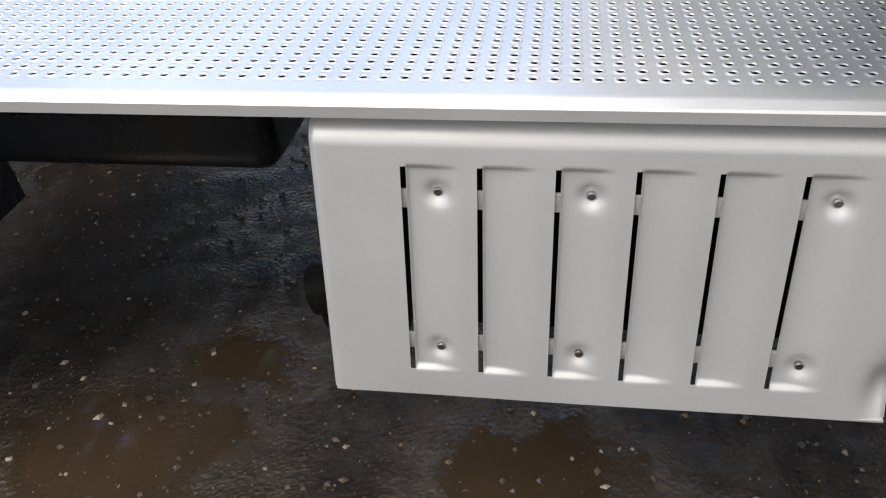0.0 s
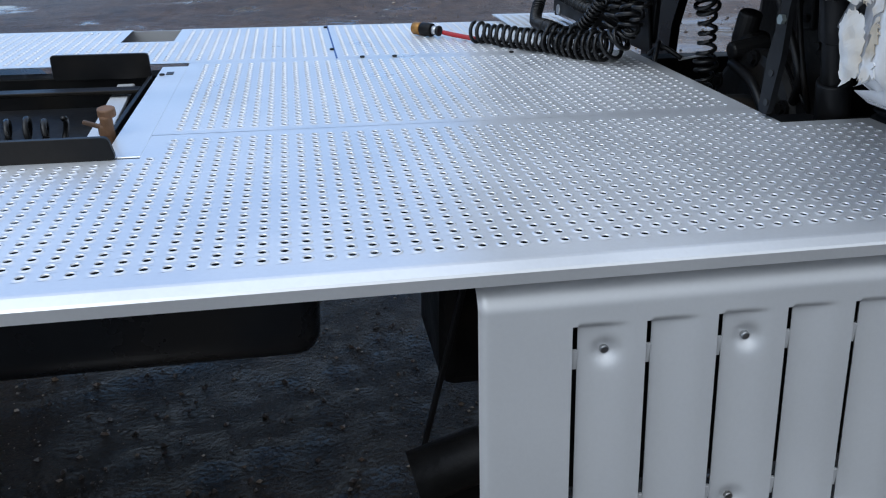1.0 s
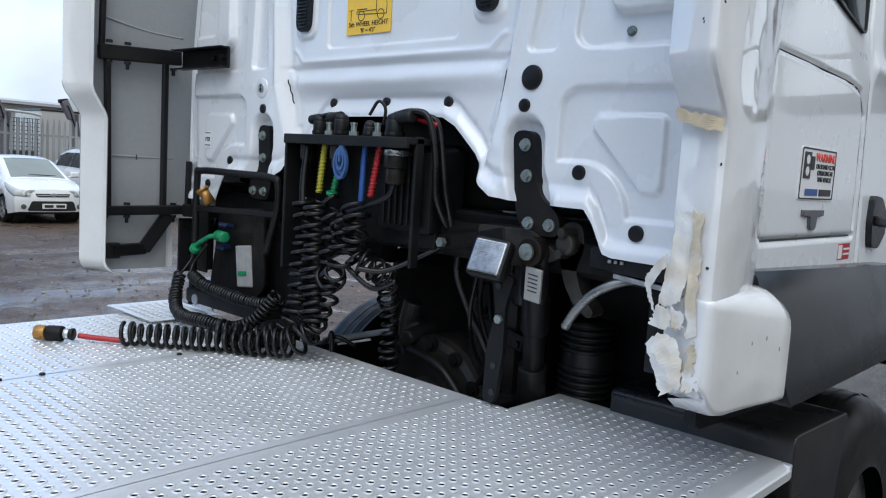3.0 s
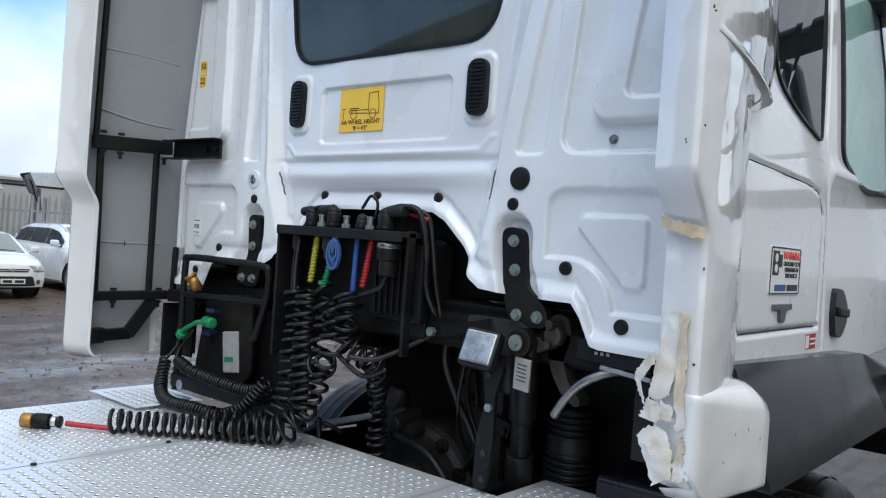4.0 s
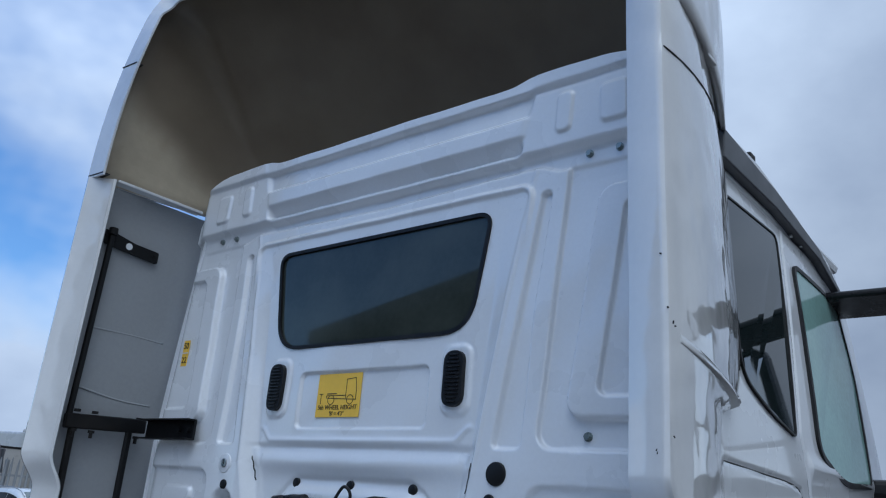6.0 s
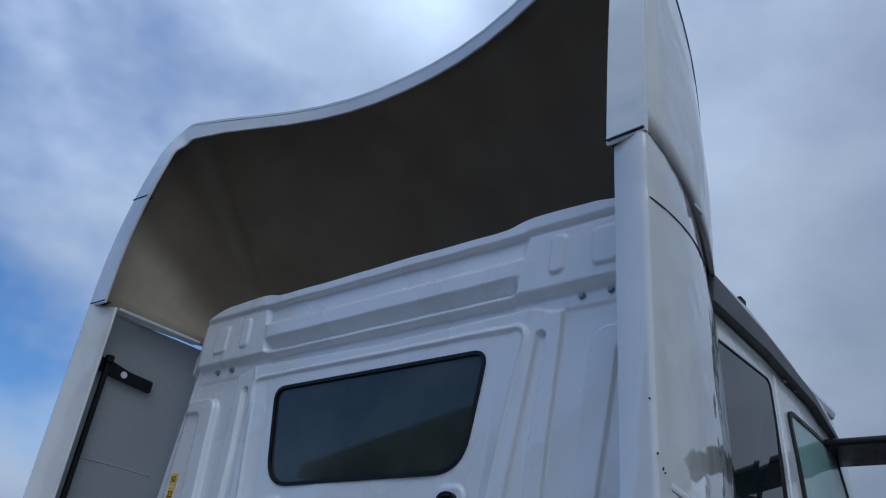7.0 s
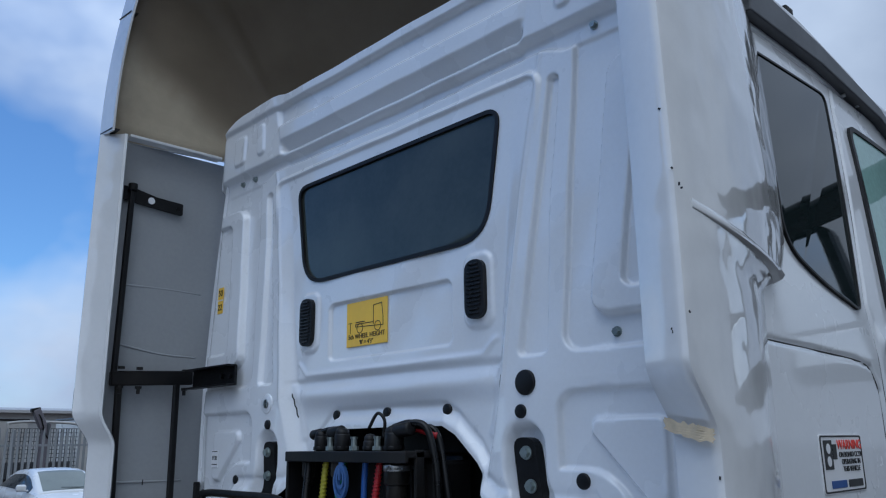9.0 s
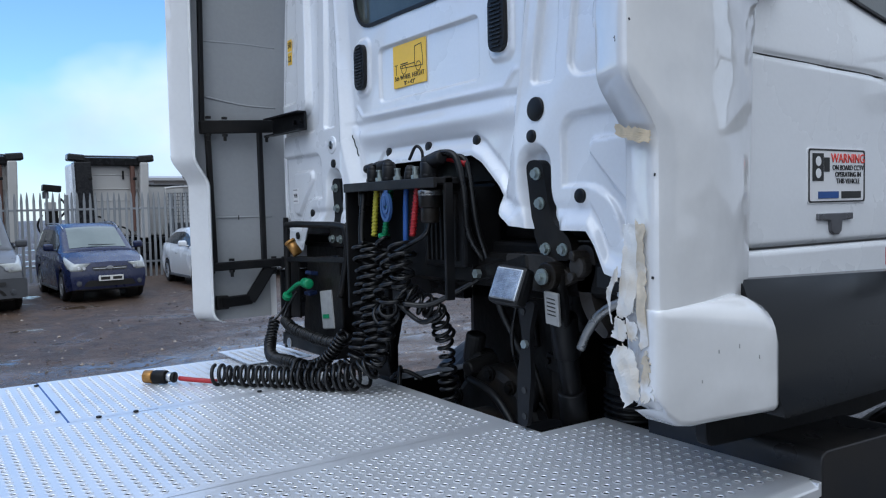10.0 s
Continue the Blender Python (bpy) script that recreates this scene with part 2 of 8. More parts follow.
M["tank"] = material("black_painted_tank", (0.012, 0.014, 0.018), 0.32, vary=0.2, scale=5, dirt=(0.03, 0.027, 0.024), dirt_at=(0.5, 0.8), spec=0.5)
M["gutter"] = material("grey_gutter_strip", (0.075, 0.08, 0.09), 0.4, vary=0.15, scale=6)
M["mudguard"] = material("worn_grey_mudguard_plastic", (0.008, 0.009, 0.0105), 0.22, vary=0.15, scale=5, grain=150, bump=0.0002, dirt=(0.018, 0.0175, 0.017), dirt_at=(0.5, 0.85), spec=0.23)
M["plastic"] = material("dark_grey_plastic", (0.013, 0.0135, 0.0155), 0.27, vary=0.12, scale=8, grain=200, bump=0.0002, dirt=(0.024, 0.023, 0.022), dirt_at=(0.55, 0.9), spec=0.32)
M["rubber"] = material("black_rubber", (0.008, 0.008, 0.0085), 0.45, vary=0.25, scale=14, spec=0.3, dirt=(0.022, 0.02, 0.018), dirt_at=(0.55, 0.85))
M["hose"] = material("black_nylon_hose", (0.006, 0.006, 0.0062), 0.32, vary=0.2, scale=20, spec=0.36, dirt=(0.02, 0.019, 0.018), dirt_at=(0.55, 0.85))
M["oily"] = material("oily_dark_metal", (0.006, 0.0058, 0.0058), 0.45, metal=0.1, vary=0.4, scale=10, spec=0.2, dirt=(0.020, 0.016, 0.012), dirt_at=(0.5, 0.75), bump=0.002, grain=40)
M["glass"] = material("tinted_rear_glass", (0.030, 0.036, 0.031), 0.03, vary=0.35, scale=4, rough_vary=0.02, spec=0.40, dirt=(0.070, 0.078, 0.066), dirt_at=(0.45, 0.85))
M["sideglass"] = material("side_glass", (0.012, 0.018, 0.019), 0.03, vary=0.05, rough_vary=0.01, spec=0.65)
M["mirror_glass"] = material("silvered_mirror", (0.78, 0.80, 0.80), 0.02, metal=1.0, vary=0.02, rough_vary=0.0)
# green glass, its base paled to hold bright reflection and light through it
M["doorglass"] = material("green_glass_painted_glare", (0.29, 0.46, 0.42), 0.03, vary=0.2, scale=2.0, rough_vary=0.01, spec=0.5)
M["yellow"] = material("yellow_label", (0.86, 0.54, 0.06), 0.45, vary=0.06)
M["ink"] = material("black_print", (0.015, 0.015, 0.015), 0.5)
M["label"] = material("white_label", (0.75, 0.75, 0.76), 0.4, vary=0.03)
M["red"] = material("red_plastic", (0.36, 0.012, 0.016), 0.45)
M["green"] = material("green_plastic", (0.008, 0.20, 0.075), 0.45)
M["blue"] = material("blue_plastic", (0.02, 0.075, 0.27), 0.45)
M["yellowp"] = material("yellow_plastic", (0.42, 0.38, 0.03), 0.45)
M["navy"] = material("dark_blue_cap_plastic", (0.010, 0.022, 0.075), 0.45)
M["worn"] = material("worn_brown_steel", (0.034, 0.030, 0.026), 0.5, metal=0.3, vary=0.4, scale=25, dirt=(0.02, 0.016, 0.012), dirt_at=(0.45, 0.65), bump=0.001, grain=60)
M["rusty"] = material("rusty_brown_steel", (0.20, 0.11, 0.06), 0.6, metal=0.2, vary=0.3, scale=30, dirt=(0.07, 0.05, 0.04), dirt_at=(0.45, 0.7))
M["brass"] = material("yellow_brass", (0.33, 0.17, 0.045), 0.38, metal=0.6, vary=0.2, scale=30)
M["steel"] = material("bare_steel", (0.5, 0.51, 0.52), 0.35, metal=1.0, vary=0.2, scale=20, dirt=(0.22, 0.19, 0.16), dirt_at=(0.5, 0.8))
M["bolt"] = material("zinc_bolt", (0.30, 0.34, 0.33), 0.4, metal=0.7, vary=0.2, scale=40)
M["lens"] = material("ribbed_lamp_lens", (0.42, 0.44, 0.46), 0.2, metal=0.5, vary=0.6, scale=14, coat=0.5)
M["paleblue"] = material("pale_blue_plastic", (0.045, 0.10, 0.25), 0.45)
M["dull"] = material("dull_grey_plate", (0.30, 0.30, 0.29), 0.45, vary=0.15, scale=30)
M["pipe"] = material("dull_grey_pipe", (0.22, 0.22, 0.215), 0.3, metal=0.75, vary=0.25, scale=25)
M["film"] = material("torn_protective_film", (0.72, 0.71, 0.68), 0.5, vary=0.08, scale=14, dirt=(0.60, 0.50, 0.36), dirt_at=(0.5, 0.75), bump=0.002, grain=30)
M["tape"] = material("old_masking_tape", (0.62, 0.50, 0.33), 0.7, vary=0.2, scale=30)
M["stain"] = material("glue_stain", (0.58, 0.50, 0.38), 0.6, vary=0.3, scale=26, dirt=(0.74, 0.745, 0.75), dirt_at=(0.50, 0.66))


# ---- mesh helpers ----
def mesh_object(name, verts, faces, mat, parent=None, label="", smooth=False):
    me = bpy.data.meshes.new(name)
    me.from_pydata(verts if isinstance(verts, list) else verts.tolist(), [], faces if isinstance(faces, list) else faces.tolist())
    me.update()
    me.materials.append(mat)
    if smooth:
        me.polygons.foreach_set("use_smooth", [True] * len(me.polygons))
    ob = new(name, me)
    if parent is not None:
        ob.parent = parent
    return tagged(ob, label)


def part(name, bm, mat, parent=None, label="", smooth=False):
    me = bpy.data.meshes.new(name)
    bm.normal_update()
    bm.to_mesh(me)
    bm.free()
    me.materials.append(mat)
    if smooth:
        me.polygons.foreach_set("use_smooth", [True] * len(me.polygons))
    ob = new(name, me)
    if parent is not None:
        ob.parent = parent
    return tagged(ob, label)


def thing(name, x, y, z, rz, label, category, group="", kind=""):
    e = new(name)
    e.empty_display_size = 0.2
    e.matrix_basis = pose(x, y, z, 0, 0, rz)
    return tagged(e, label, category, group, kind)


def bm_box(sx, sy, sz, m=Matrix(), bevel=0.0, seg=2):
    bm = bmesh.new()
    bmesh.ops.create_cube(bm, size=1.0)
    bmesh.ops.scale(bm, vec=(sx, sy, sz), verts=bm.verts)
    if bevel:
        bmesh.ops.bevel(bm, geom=bm.edges[:], offset=bevel, segments=seg, affect="EDGES", profile=0.5)
    bmesh.ops.transform(bm, matrix=m, verts=bm.verts)
    return bm


def bm_cyl(r, h, m=Matrix(), seg=20, bevel=0.0, r2=None):
    bm = bmesh.new()
    bmesh.ops.create_cone(bm, cap_ends=True, segments=seg, radius1=r, radius2=r if r2 is None else r2, depth=h)
    if bevel:
        rim = [e for e in bm.edges if abs(e.verts[0].co.z - e.verts[1].co.z) < 1e-6]
        bmesh.ops.bevel(bm, geom=rim, offset=bevel, segments=2, affect="EDGES", profile=0.5)
    bmesh.ops.transform(bm, matrix=m, verts=bm.verts)
    return bm


def bm_join(*bms):
    out = bmesh.new()
    for b in bms:
        me = bpy.data.meshes.new("tmp")
        b.to_mesh(me)
        b.free()
        out.from_mesh(me)
        bpy.data.meshes.remove(me)
    return out


def bm_prism(points, axis, lo, hi, bevel=0.0, seg=2):
    """A flat outline (2D points, in order) extruded along an axis from lo to hi."""
    def at(p, q):
        return {"x": (q, p[0], p[1]), "y": (p[0], q, p[1]), "z": (p[0], p[1], q)}[axis]
    bm = bmesh.new()
    a = [bm.verts.new(at(p, lo)) for p in points]
    b = [bm.verts.new(at(p, hi)) for p in points]
    bm.faces.new(a)
    bm.faces.new(b[::-1])
    k = len(points)
    for i in range(k):
        bm.faces.new((a[i], b[i], b[(i + 1) % k], a[(i + 1) % k]))
    bmesh.ops.recalc_face_normals(bm, faces=bm.faces[:])
    if bevel:
        bmesh.ops.bevel(bm, geom=bm.edges[:], offset=bevel, segments=seg, affect="EDGES", profile=0.5, clamp_overlap=True)
    return bm


def rounded(points, r, seg=5):
    """An outline with its corners rounded; r is one radius or one for each corner."""
    out, k = [], len(points)
    for i in range(k):
        p, a, b = Vector(points[i]), Vector(points[i - 1]), Vector(points[(i + 1) % k])
        rad = r[i] if isinstance(r, (list, tuple)) else r
        u, v = (a - p), (b - p)
        d = min(rad, u.length * 0.49, v.length * 0.49)
        s, e = p + u.normalized() * d, p + v.normalized() * d
        for j in range(seg + 1):
            t = j / seg
            q = s * (1 - t) ** 2 + p * 2 * t * (1 - t) + e * t * t
            out.append((q.x, q.y))
    return out


def smooth_path(points, n=8):
    """A Catmull-Rom line through points."""
    P = [Vector(p) for p in points]
    P = [P[0] * 2 - P[1]] + P + [P[-1] * 2 - P[-2]]
    out = []
    for i in range(1, len(P) - 2):
        for j in range(n):
            t = j / n
            a, b, c, d = P[i - 1], P[i], P[i + 1], P[i + 2]
            out.append(0.5 * ((2 * b) + (c - a) * t + (2 * a - 5 * b + 4 * c - d) * t * t + (3 * b - a - 3 * c + d) * t ** 3))
    out.append(P[-2])
    return out


def frames_along(P):
    T = [(P[min(i + 1, len(P) - 1)] - P[max(i - 1, 0)]).normalized() for i in range(len(P))]
    up = Vector((0, 0, 1)) if abs(T[0].z) < 0.9 else Vector((1, 0, 0))
    N = [(up - T[0] * up.dot(T[0])).normalized()]
    for i in range(1, len(P)):
        v = N[-1] - T[i] * N[-1].dot(T[i])
        N.append(v.normalized())
    return T, N


def tube(name, points, radius, mat, parent=None, label="", seg=8, cap=True, smooth=True):
    P = [Vector(p) for p in points]
    T, N = frames_along(P)
    verts, faces = [], []
    for i, p in enumerate(P):
        b = T[i].cross(N[i])
        r = radius(i / (len(P) - 1)) if callable(radius) else radius
        for j in range(seg):
            a = 2 * math.pi * j / seg
            verts.append(p + (N[i] * math.cos(a) + b * math.sin(a)) * r)
    for i in range(len(P) - 1):
        for j in range(seg):
            k = (j + 1) % seg
            faces.append((i * seg + j, i * seg + k, (i + 1) * seg + k, (i + 1) * seg + j))
    if cap:
        faces.append(tuple(range(seg))[::-1])
        faces.append(tuple((len(P) - 1) * seg + j for j in range(seg)))
    return mesh_object(name, [tuple(v) for v in verts], faces, mat, parent, label, smooth)


def coil_points(path, radius, turns, per=14, wobble=0.12, seed=1, flare=None):
    """A helix round a line; its turns are a little uneven."""
    rnd = random.Random(seed)
    P = smooth_path(path, 16)
    L = [0.0]
    for i in range(1, len(P)):
        L.append(L[-1] + (P[i] - P[i - 1]).length)
    T, N = frames_along(P)
    jitter = [1 + rnd.uniform(-wobble, wobble) for _ in range(int(turns) + 2)]
    shift = [rnd.uniform(-wobble, wobble) for _ in range(int(turns) + 2)]
    out, k = [], int(turns * per)
    for i in range(k + 1):
        f = i / k
        s, ph = f * L[-1], i / per
        lo = int(ph)
        s += (shift[lo] * (1 - ph + lo) + shift[lo + 1] * (ph - lo)) * L[-1] / turns
        s = min(max(s, 0), L[-1])
        j = min(max(np.searchsorted(L, s) - 1, 0), len(P) - 2)
        u = (s - L[j]) / max(L[j + 1] - L[j], 1e-9)
        c = P[j].lerp(P[j + 1], u)
        t, nrm = T[j].lerp(T[j + 1], u).normalized(), N[j].lerp(N[j + 1], u).normalized()
        b = t.cross(nrm)
        r = radius * (jitter[lo] * (1 - ph + lo) + jitter[lo + 1] * (ph - lo)) * (flare(f) if flare else 1)
        a = 2 * math.pi * ph
        out.append(c + (nrm * math.cos(a) + b * math.sin(a)) * r)
    return out


def text_part(name, words, size, m, mat, parent, label="", depth=0.0006):
    cu = bpy.data.curves.new(name, "FONT")
    cu.body, cu.size, cu.align_x, cu.align_y, cu.extrude = words, size, "CENTER", "CENTER", depth
    tmp = bpy.data.objects.new(name, cu)
    scene.collection.objects.link(tmp)
    me = bpy.data.meshes.new_from_object(tmp.evaluated_get(bpy.context.evaluated_depsgraph_get()))
    bpy.data.objects.remove(tmp)
    me.transform(m)
    me.materials.clear()
    me.materials.append(mat)
    ob = new(name, me)
    ob.parent = parent
    return tagged(ob, label)


def grid_object(name, U, V, fn, mat, parent, label="", keep=None, back=None):
    """A pressed sheet: fn(u, v) gives places for arrays u, v; keep(u, v) drops faces."""
    uu, vv = np.meshgrid(U, V, indexing="ij")
    co = fn(uu, vv)
    nu, nv = len(U), len(V)
    idx = np.arange(nu * nv).reshape(nu, nv)
    quads = np.stack([idx[:-1, :-1], idx[1:, :-1], idx[1:, 1:], idx[:-1, 1:]], -1).reshape(-1, 4)
    if keep is not None:
        c = 0.25 * (co[:-1, :-1] + co[1:, :-1] + co[1:, 1:] + co[:-1, 1:]).reshape(-1, 3)
        quads = quads[keep(c)]
    return mesh_object(name, co.reshape(-1, 3), quads, mat, parent, label, True)


def sstep(e0, e1, v):
    t = np.clip((v - e0) / (e1 - e0), 0, 1)
    return t * t * (3 - 2 * t)


def sd_rrect(u, v, cu, cv, hu, hv, r):
    qx, qy = np.abs(u - cu) - (hu - r), np.abs(v - cv) - (hv - r)
    return np.hypot(np.maximum(qx, 0), np.maximum(qy, 0)) + np.minimum(np.maximum(qx, qy), 0) - r


def sd_seg(u, v, a, b):
    pu, pv, bu, bv = u - a[0], v - a[1], b[0] - a[0], b[1] - a[1]
    h = np.clip((pu * bu + pv * bv) / (bu * bu + bv * bv), 0, 1)
    return np.hypot(pu - bu * h, pv - bv * h)

# ---- the yard's ground ----
GZ = -0.04


def gz(y):
    """The yard falls away a little beyond the truck."""
    return GZ - 0.11 * float(sstep(0.0, 16.0, np.array(float(y))))


GROUND_WAVES = []
_r = random.Random(5)
for _ in range(26):
    _w = 10 ** _r.uniform(-0.9, 0.55)
    GROUND_WAVES.append((_r.uniform(0, 6.28), _w, _r.uniform(0, 6.28), 0.0042 * _w ** 0.55))


def ground_h(u, v):
    """Ruts and lumps of the yard."""
    return sum(amp * np.sin((u * math.cos(ang) + v * math.sin(ang)) * 6.28 / w + ph) for ang, w, ph, amp in GROUND_WAVES)


def build_ground():
    # fine near the truck, coarse towards the horizon
    def axis(lo, hi, fine, far):
        mid = np.arange(lo, hi, fine)
        k = 1.25 ** np.arange(1, 34)
        out_hi = hi + fine * np.cumsum(k)
        out_lo = lo - fine * np.cumsum(k)
        return np.concatenate([out_lo[out_lo > -far][::-1], mid, out_hi[out_hi < far], ])
    U, V = axis(-3.2, 2.2, 0.03, 600), axis(-2.4, 9.0, 0.04, 600)

    def fn(u, v):
        near = np.exp(-(np.maximum(np.abs(u) - 6, 0) / 8) ** 2 - (np.maximum(np.abs(v - 3) - 8, 0) / 8) ** 2)
        return np.stack([u, v, GZ - 0.11 * sstep(0.0, 16.0, v) + ground_h(u, v) * near], -1)
    return grid_object("ground", U, V, fn, M["mud"], None)


def mud_material():
    m = bpy.data.materials.new("wet_muddy_gravel")
    m.use_nodes = True
    n, l = m.node_tree.nodes, m.node_tree.links
    p = n["Principled BSDF"]
    co = n.new("ShaderNodeTexCoord")

    def noise_of(scale, detail=8.0, rough=0.6):
        t = n.new("ShaderNodeTexNoise")
        t.inputs["Scale"].default_value, t.inputs["Detail"].default_value, t.inputs["Roughness"].default_value = scale, detail, rough
        l.new(co.outputs["Object"], t.inputs["Vector"])
        return t
    big, mid, fine = noise_of(0.45), noise_of(3.5), noise_of(55.0, 10, 0.7)
    vor = n.new("ShaderNodeTexVoronoi")
    vor.inputs["Scale"].default_value = 70.0
    l.new(co.outputs["Object"], vor.inputs["Vector"])
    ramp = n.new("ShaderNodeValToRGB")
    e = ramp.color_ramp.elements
    # dark base colours hold the shade under and beside the truck too
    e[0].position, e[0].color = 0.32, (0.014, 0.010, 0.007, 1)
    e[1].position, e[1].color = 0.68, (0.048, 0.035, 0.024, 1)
    l.new(mid.outputs["Fac"], ramp.inputs["Fac"])
    ramp2 = n.new("ShaderNodeValToRGB")
    e = ramp2.color_ramp.elements
    e[0].position, e[0].color = 0.35, (0.55, 0.5, 0.46, 1)
    e[1].position, e[1].color = 0.75, (1.35, 1.35, 1.35, 1)
    l.new(fine.outputs["Fac"], ramp2.inputs["Fac"])
    mul = n.new("ShaderNodeMixRGB")
    mul.blend_type, mul.inputs["Fac"].default_value = "MULTIPLY", 1.0
    l.new(ramp.outputs["Color"], mul.inputs["Color1"])
    l.new(ramp2.outputs["Color"], mul.inputs["Color2"])
    # hollows filled with silty water, at named places and wherever the broad noise is high
    spots = None
    for sx_, sy_, rx_, ry_ in SILT:
        off = n.new("ShaderNodeVectorMath")
        off.operation = "SUBTRACT"
        off.inputs[1].default_value = (sx_, sy_, 0.0)
        l.new(co.outputs["Object"], off.inputs[0])
        sc = n.new("ShaderNodeVectorMath")
        sc.operation = "MULTIPLY"
        sc.inputs[1].default_value = (1 / rx_, 1 / ry_, 0.0)
        l.new(off.outputs[0], sc.inputs[0])
        ln = n.new("ShaderNodeVectorMath")
        ln.operation = "LENGTH"
        l.new(sc.outputs[0], ln.inputs[0])
        if spots is None:
            spots = ln.outputs["Value"]
        else:
            mn = n.new("ShaderNodeMath")
            mn.operation = "MINIMUM"
            l.new(spots, mn.inputs[0])
            l.new(ln.outputs["Value"], mn.inputs[1])
            spots = mn.outputs[0]
    ragged_ = n.new("ShaderNodeMath")
    ragged_.operation = "MULTIPLY_ADD"
    ragged_.inputs[1].default_value = -2.6
    l.new(noise_of(5.0, 9, 0.65).outputs["Fac"], ragged_.inputs[0])
    l.new(spots, ragged_.inputs[2])
    near_ = n.new("ShaderNodeMapRange")
    near_.interpolation_type = "SMOOTHSTEP"
    near_.inputs["From Min"].default_value, near_.inputs["From Max"].default_value = 0.45, -1.15
    l.new(ragged_.outputs[0], near_.inputs["Value"])
    sep = n.new("ShaderNodeSeparateXYZ")
    l.new(co.outputs["Object"], sep.inputs[0])
    past_truck = n.new("ShaderNodeMapRange")
    past_truck.interpolation_type = "SMOOTHSTEP"
    past_truck.inputs["From Min"].default_value, past_truck.inputs["From Max"].default_value = 1.0, 5.0
    l.new(sep.outputs["Y"], past_truck.inputs["Value"])
    wide_ = n.new("ShaderNodeMapRange")
    wide_.inputs["From Min"].default_value, wide_.inputs["From Max"].default_value = 0.57, 0.63
    l.new(noise_of(0.8, 9, 0.62).outputs["Fac"], wide_.inputs["Value"])
    open_ = n.new("ShaderNodeMath")
    open_.operation = "MULTIPLY"
    l.new(wide_.outputs["Result"], open_.inputs[0])
    l.new(past_truck.outputs["Result"], open_.inputs[1])
    wet = n.new("ShaderNodeMath")
    wet.operation = "MAXIMUM"
    l.new(near_.outputs["Result"], wet.inputs[0])
    l.new(open_.outputs[0], wet.inputs[1])
    rough = n.new("ShaderNodeMapRange")
    rough.inputs["To Min"].default_value, rough.inputs["To Max"].default_value = 0.18, 0.13
    l.new(wet.outputs[0], rough.inputs["Value"])
    matt = n.new("ShaderNodeMath")
    matt.operation = "MULTIPLY_ADD"
    matt.inputs[1].default_value = 0.26
    l.new(past_truck.outputs["Result"], matt.inputs[0])
    l.new(rough.outputs["Result"], matt.inputs[2])
    shine = n.new("ShaderNodeMixRGB")
    l.new(wet.outputs[0], shine.inputs["Fac"])
    l.new(matt.outputs[0], shine.inputs["Color1"])
    l.new(rough.outputs["Result"], shine.inputs["Color2"])
    l.new(shine.outputs["Color"], p.inputs["Roughness"])
    # the open yard is drier, browner mud; the truck's shade is painted as darker mud
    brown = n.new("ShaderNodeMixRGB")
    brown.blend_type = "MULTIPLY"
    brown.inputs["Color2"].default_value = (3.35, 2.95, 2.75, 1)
    l.new(past_truck.outputs["Result"], brown.inputs["Fac"])
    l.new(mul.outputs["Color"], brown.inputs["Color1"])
    silt = n.new("ShaderNodeMixRGB")
    silt.inputs["Color2"].default_value = (0.072, 0.049, 0.029, 1)
    sf = n.new("ShaderNodeMath")
    sf.operation = "MULTIPLY"
    sf.inputs[1].default_value = 0.7
    l.new(wet.outputs[0], sf.inputs[0])
    l.new(sf.outputs[0], silt.inputs["Fac"])
    l.new(brown.outputs["Color"], silt.inputs["Color1"])
    l.new(silt.outputs["Color"], p.inputs["Base Color"])
    flat = n.new("ShaderNodeMapRange")
    flat.inputs["To Min"].default_value, flat.inputs["To Max"].default_value = 0.9, 0.04
    l.new(wet.outputs[0], flat.inputs["Value"])
    hsum = n.new("ShaderNodeMath")
    hsum.operation = "MULTIPLY_ADD"
    l.new(fine.outputs["Fac"], hsum.inputs[0])
    hsum.inputs[1].default_value = 1.6
    l.new(vor.outputs["Distance"], hsum.inputs[2])
    b = n.new("ShaderNodeBump")
    l.new(flat.outputs["Result"], b.inputs["Strength"])
    gloss = n.new("ShaderNodeMapRange")
    gloss.inputs["To Min"].default_value, gloss.inputs["To Max"].default_value = 0.38, 0.8
    l.new(wet.outputs[0], gloss.inputs["Value"])
    l.new(gloss.outputs["Result"], p.inputs["Specular IOR Level"])
    b.inputs["Distance"].default_value = 0.02
    l.new(hsum.outputs[0], b.inputs["Height"])
    # trodden clods and ruts
    b2 = n.new("ShaderNodeBump")
    b2.inputs["Distance"].default_value = 0.035
    l.new(flat.outputs["Result"], b2.inputs["Strength"])
    l.new(noise_of(9.0, 6, 0.6).outputs["Fac"], b2.inputs["Height"])
    l.new(b2.outputs["Normal"], b.inputs["Normal"])
    l.new(b.outputs["Normal"], p.inputs["Normal"])
    return m


# silty hollows: x, y and half widths
SILT = [(-1.62, -1.12, 0.42, 0.26), (-1.36, -0.72, 0.22, 0.14), (-0.55, -1.05, 0.34, 0.2), (0.9, 7.4, 1.7, 0.55), (2.6, 6.2, 1.4, 0.45), (3.9, 8.0, 1.9, 0.4), (1.5, 4.6, 1.0, 0.45), (5.0, 10.4, 1.6, 0.4), (3.0, 11.8, 1.3, 0.3), (2.2, 7.5, 1.5, 0.6), (4.1, 7.2, 0.9, 0.5), (3.4, 9.0, 1.2, 0.4)]
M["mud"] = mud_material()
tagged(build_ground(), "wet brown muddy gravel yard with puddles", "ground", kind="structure")


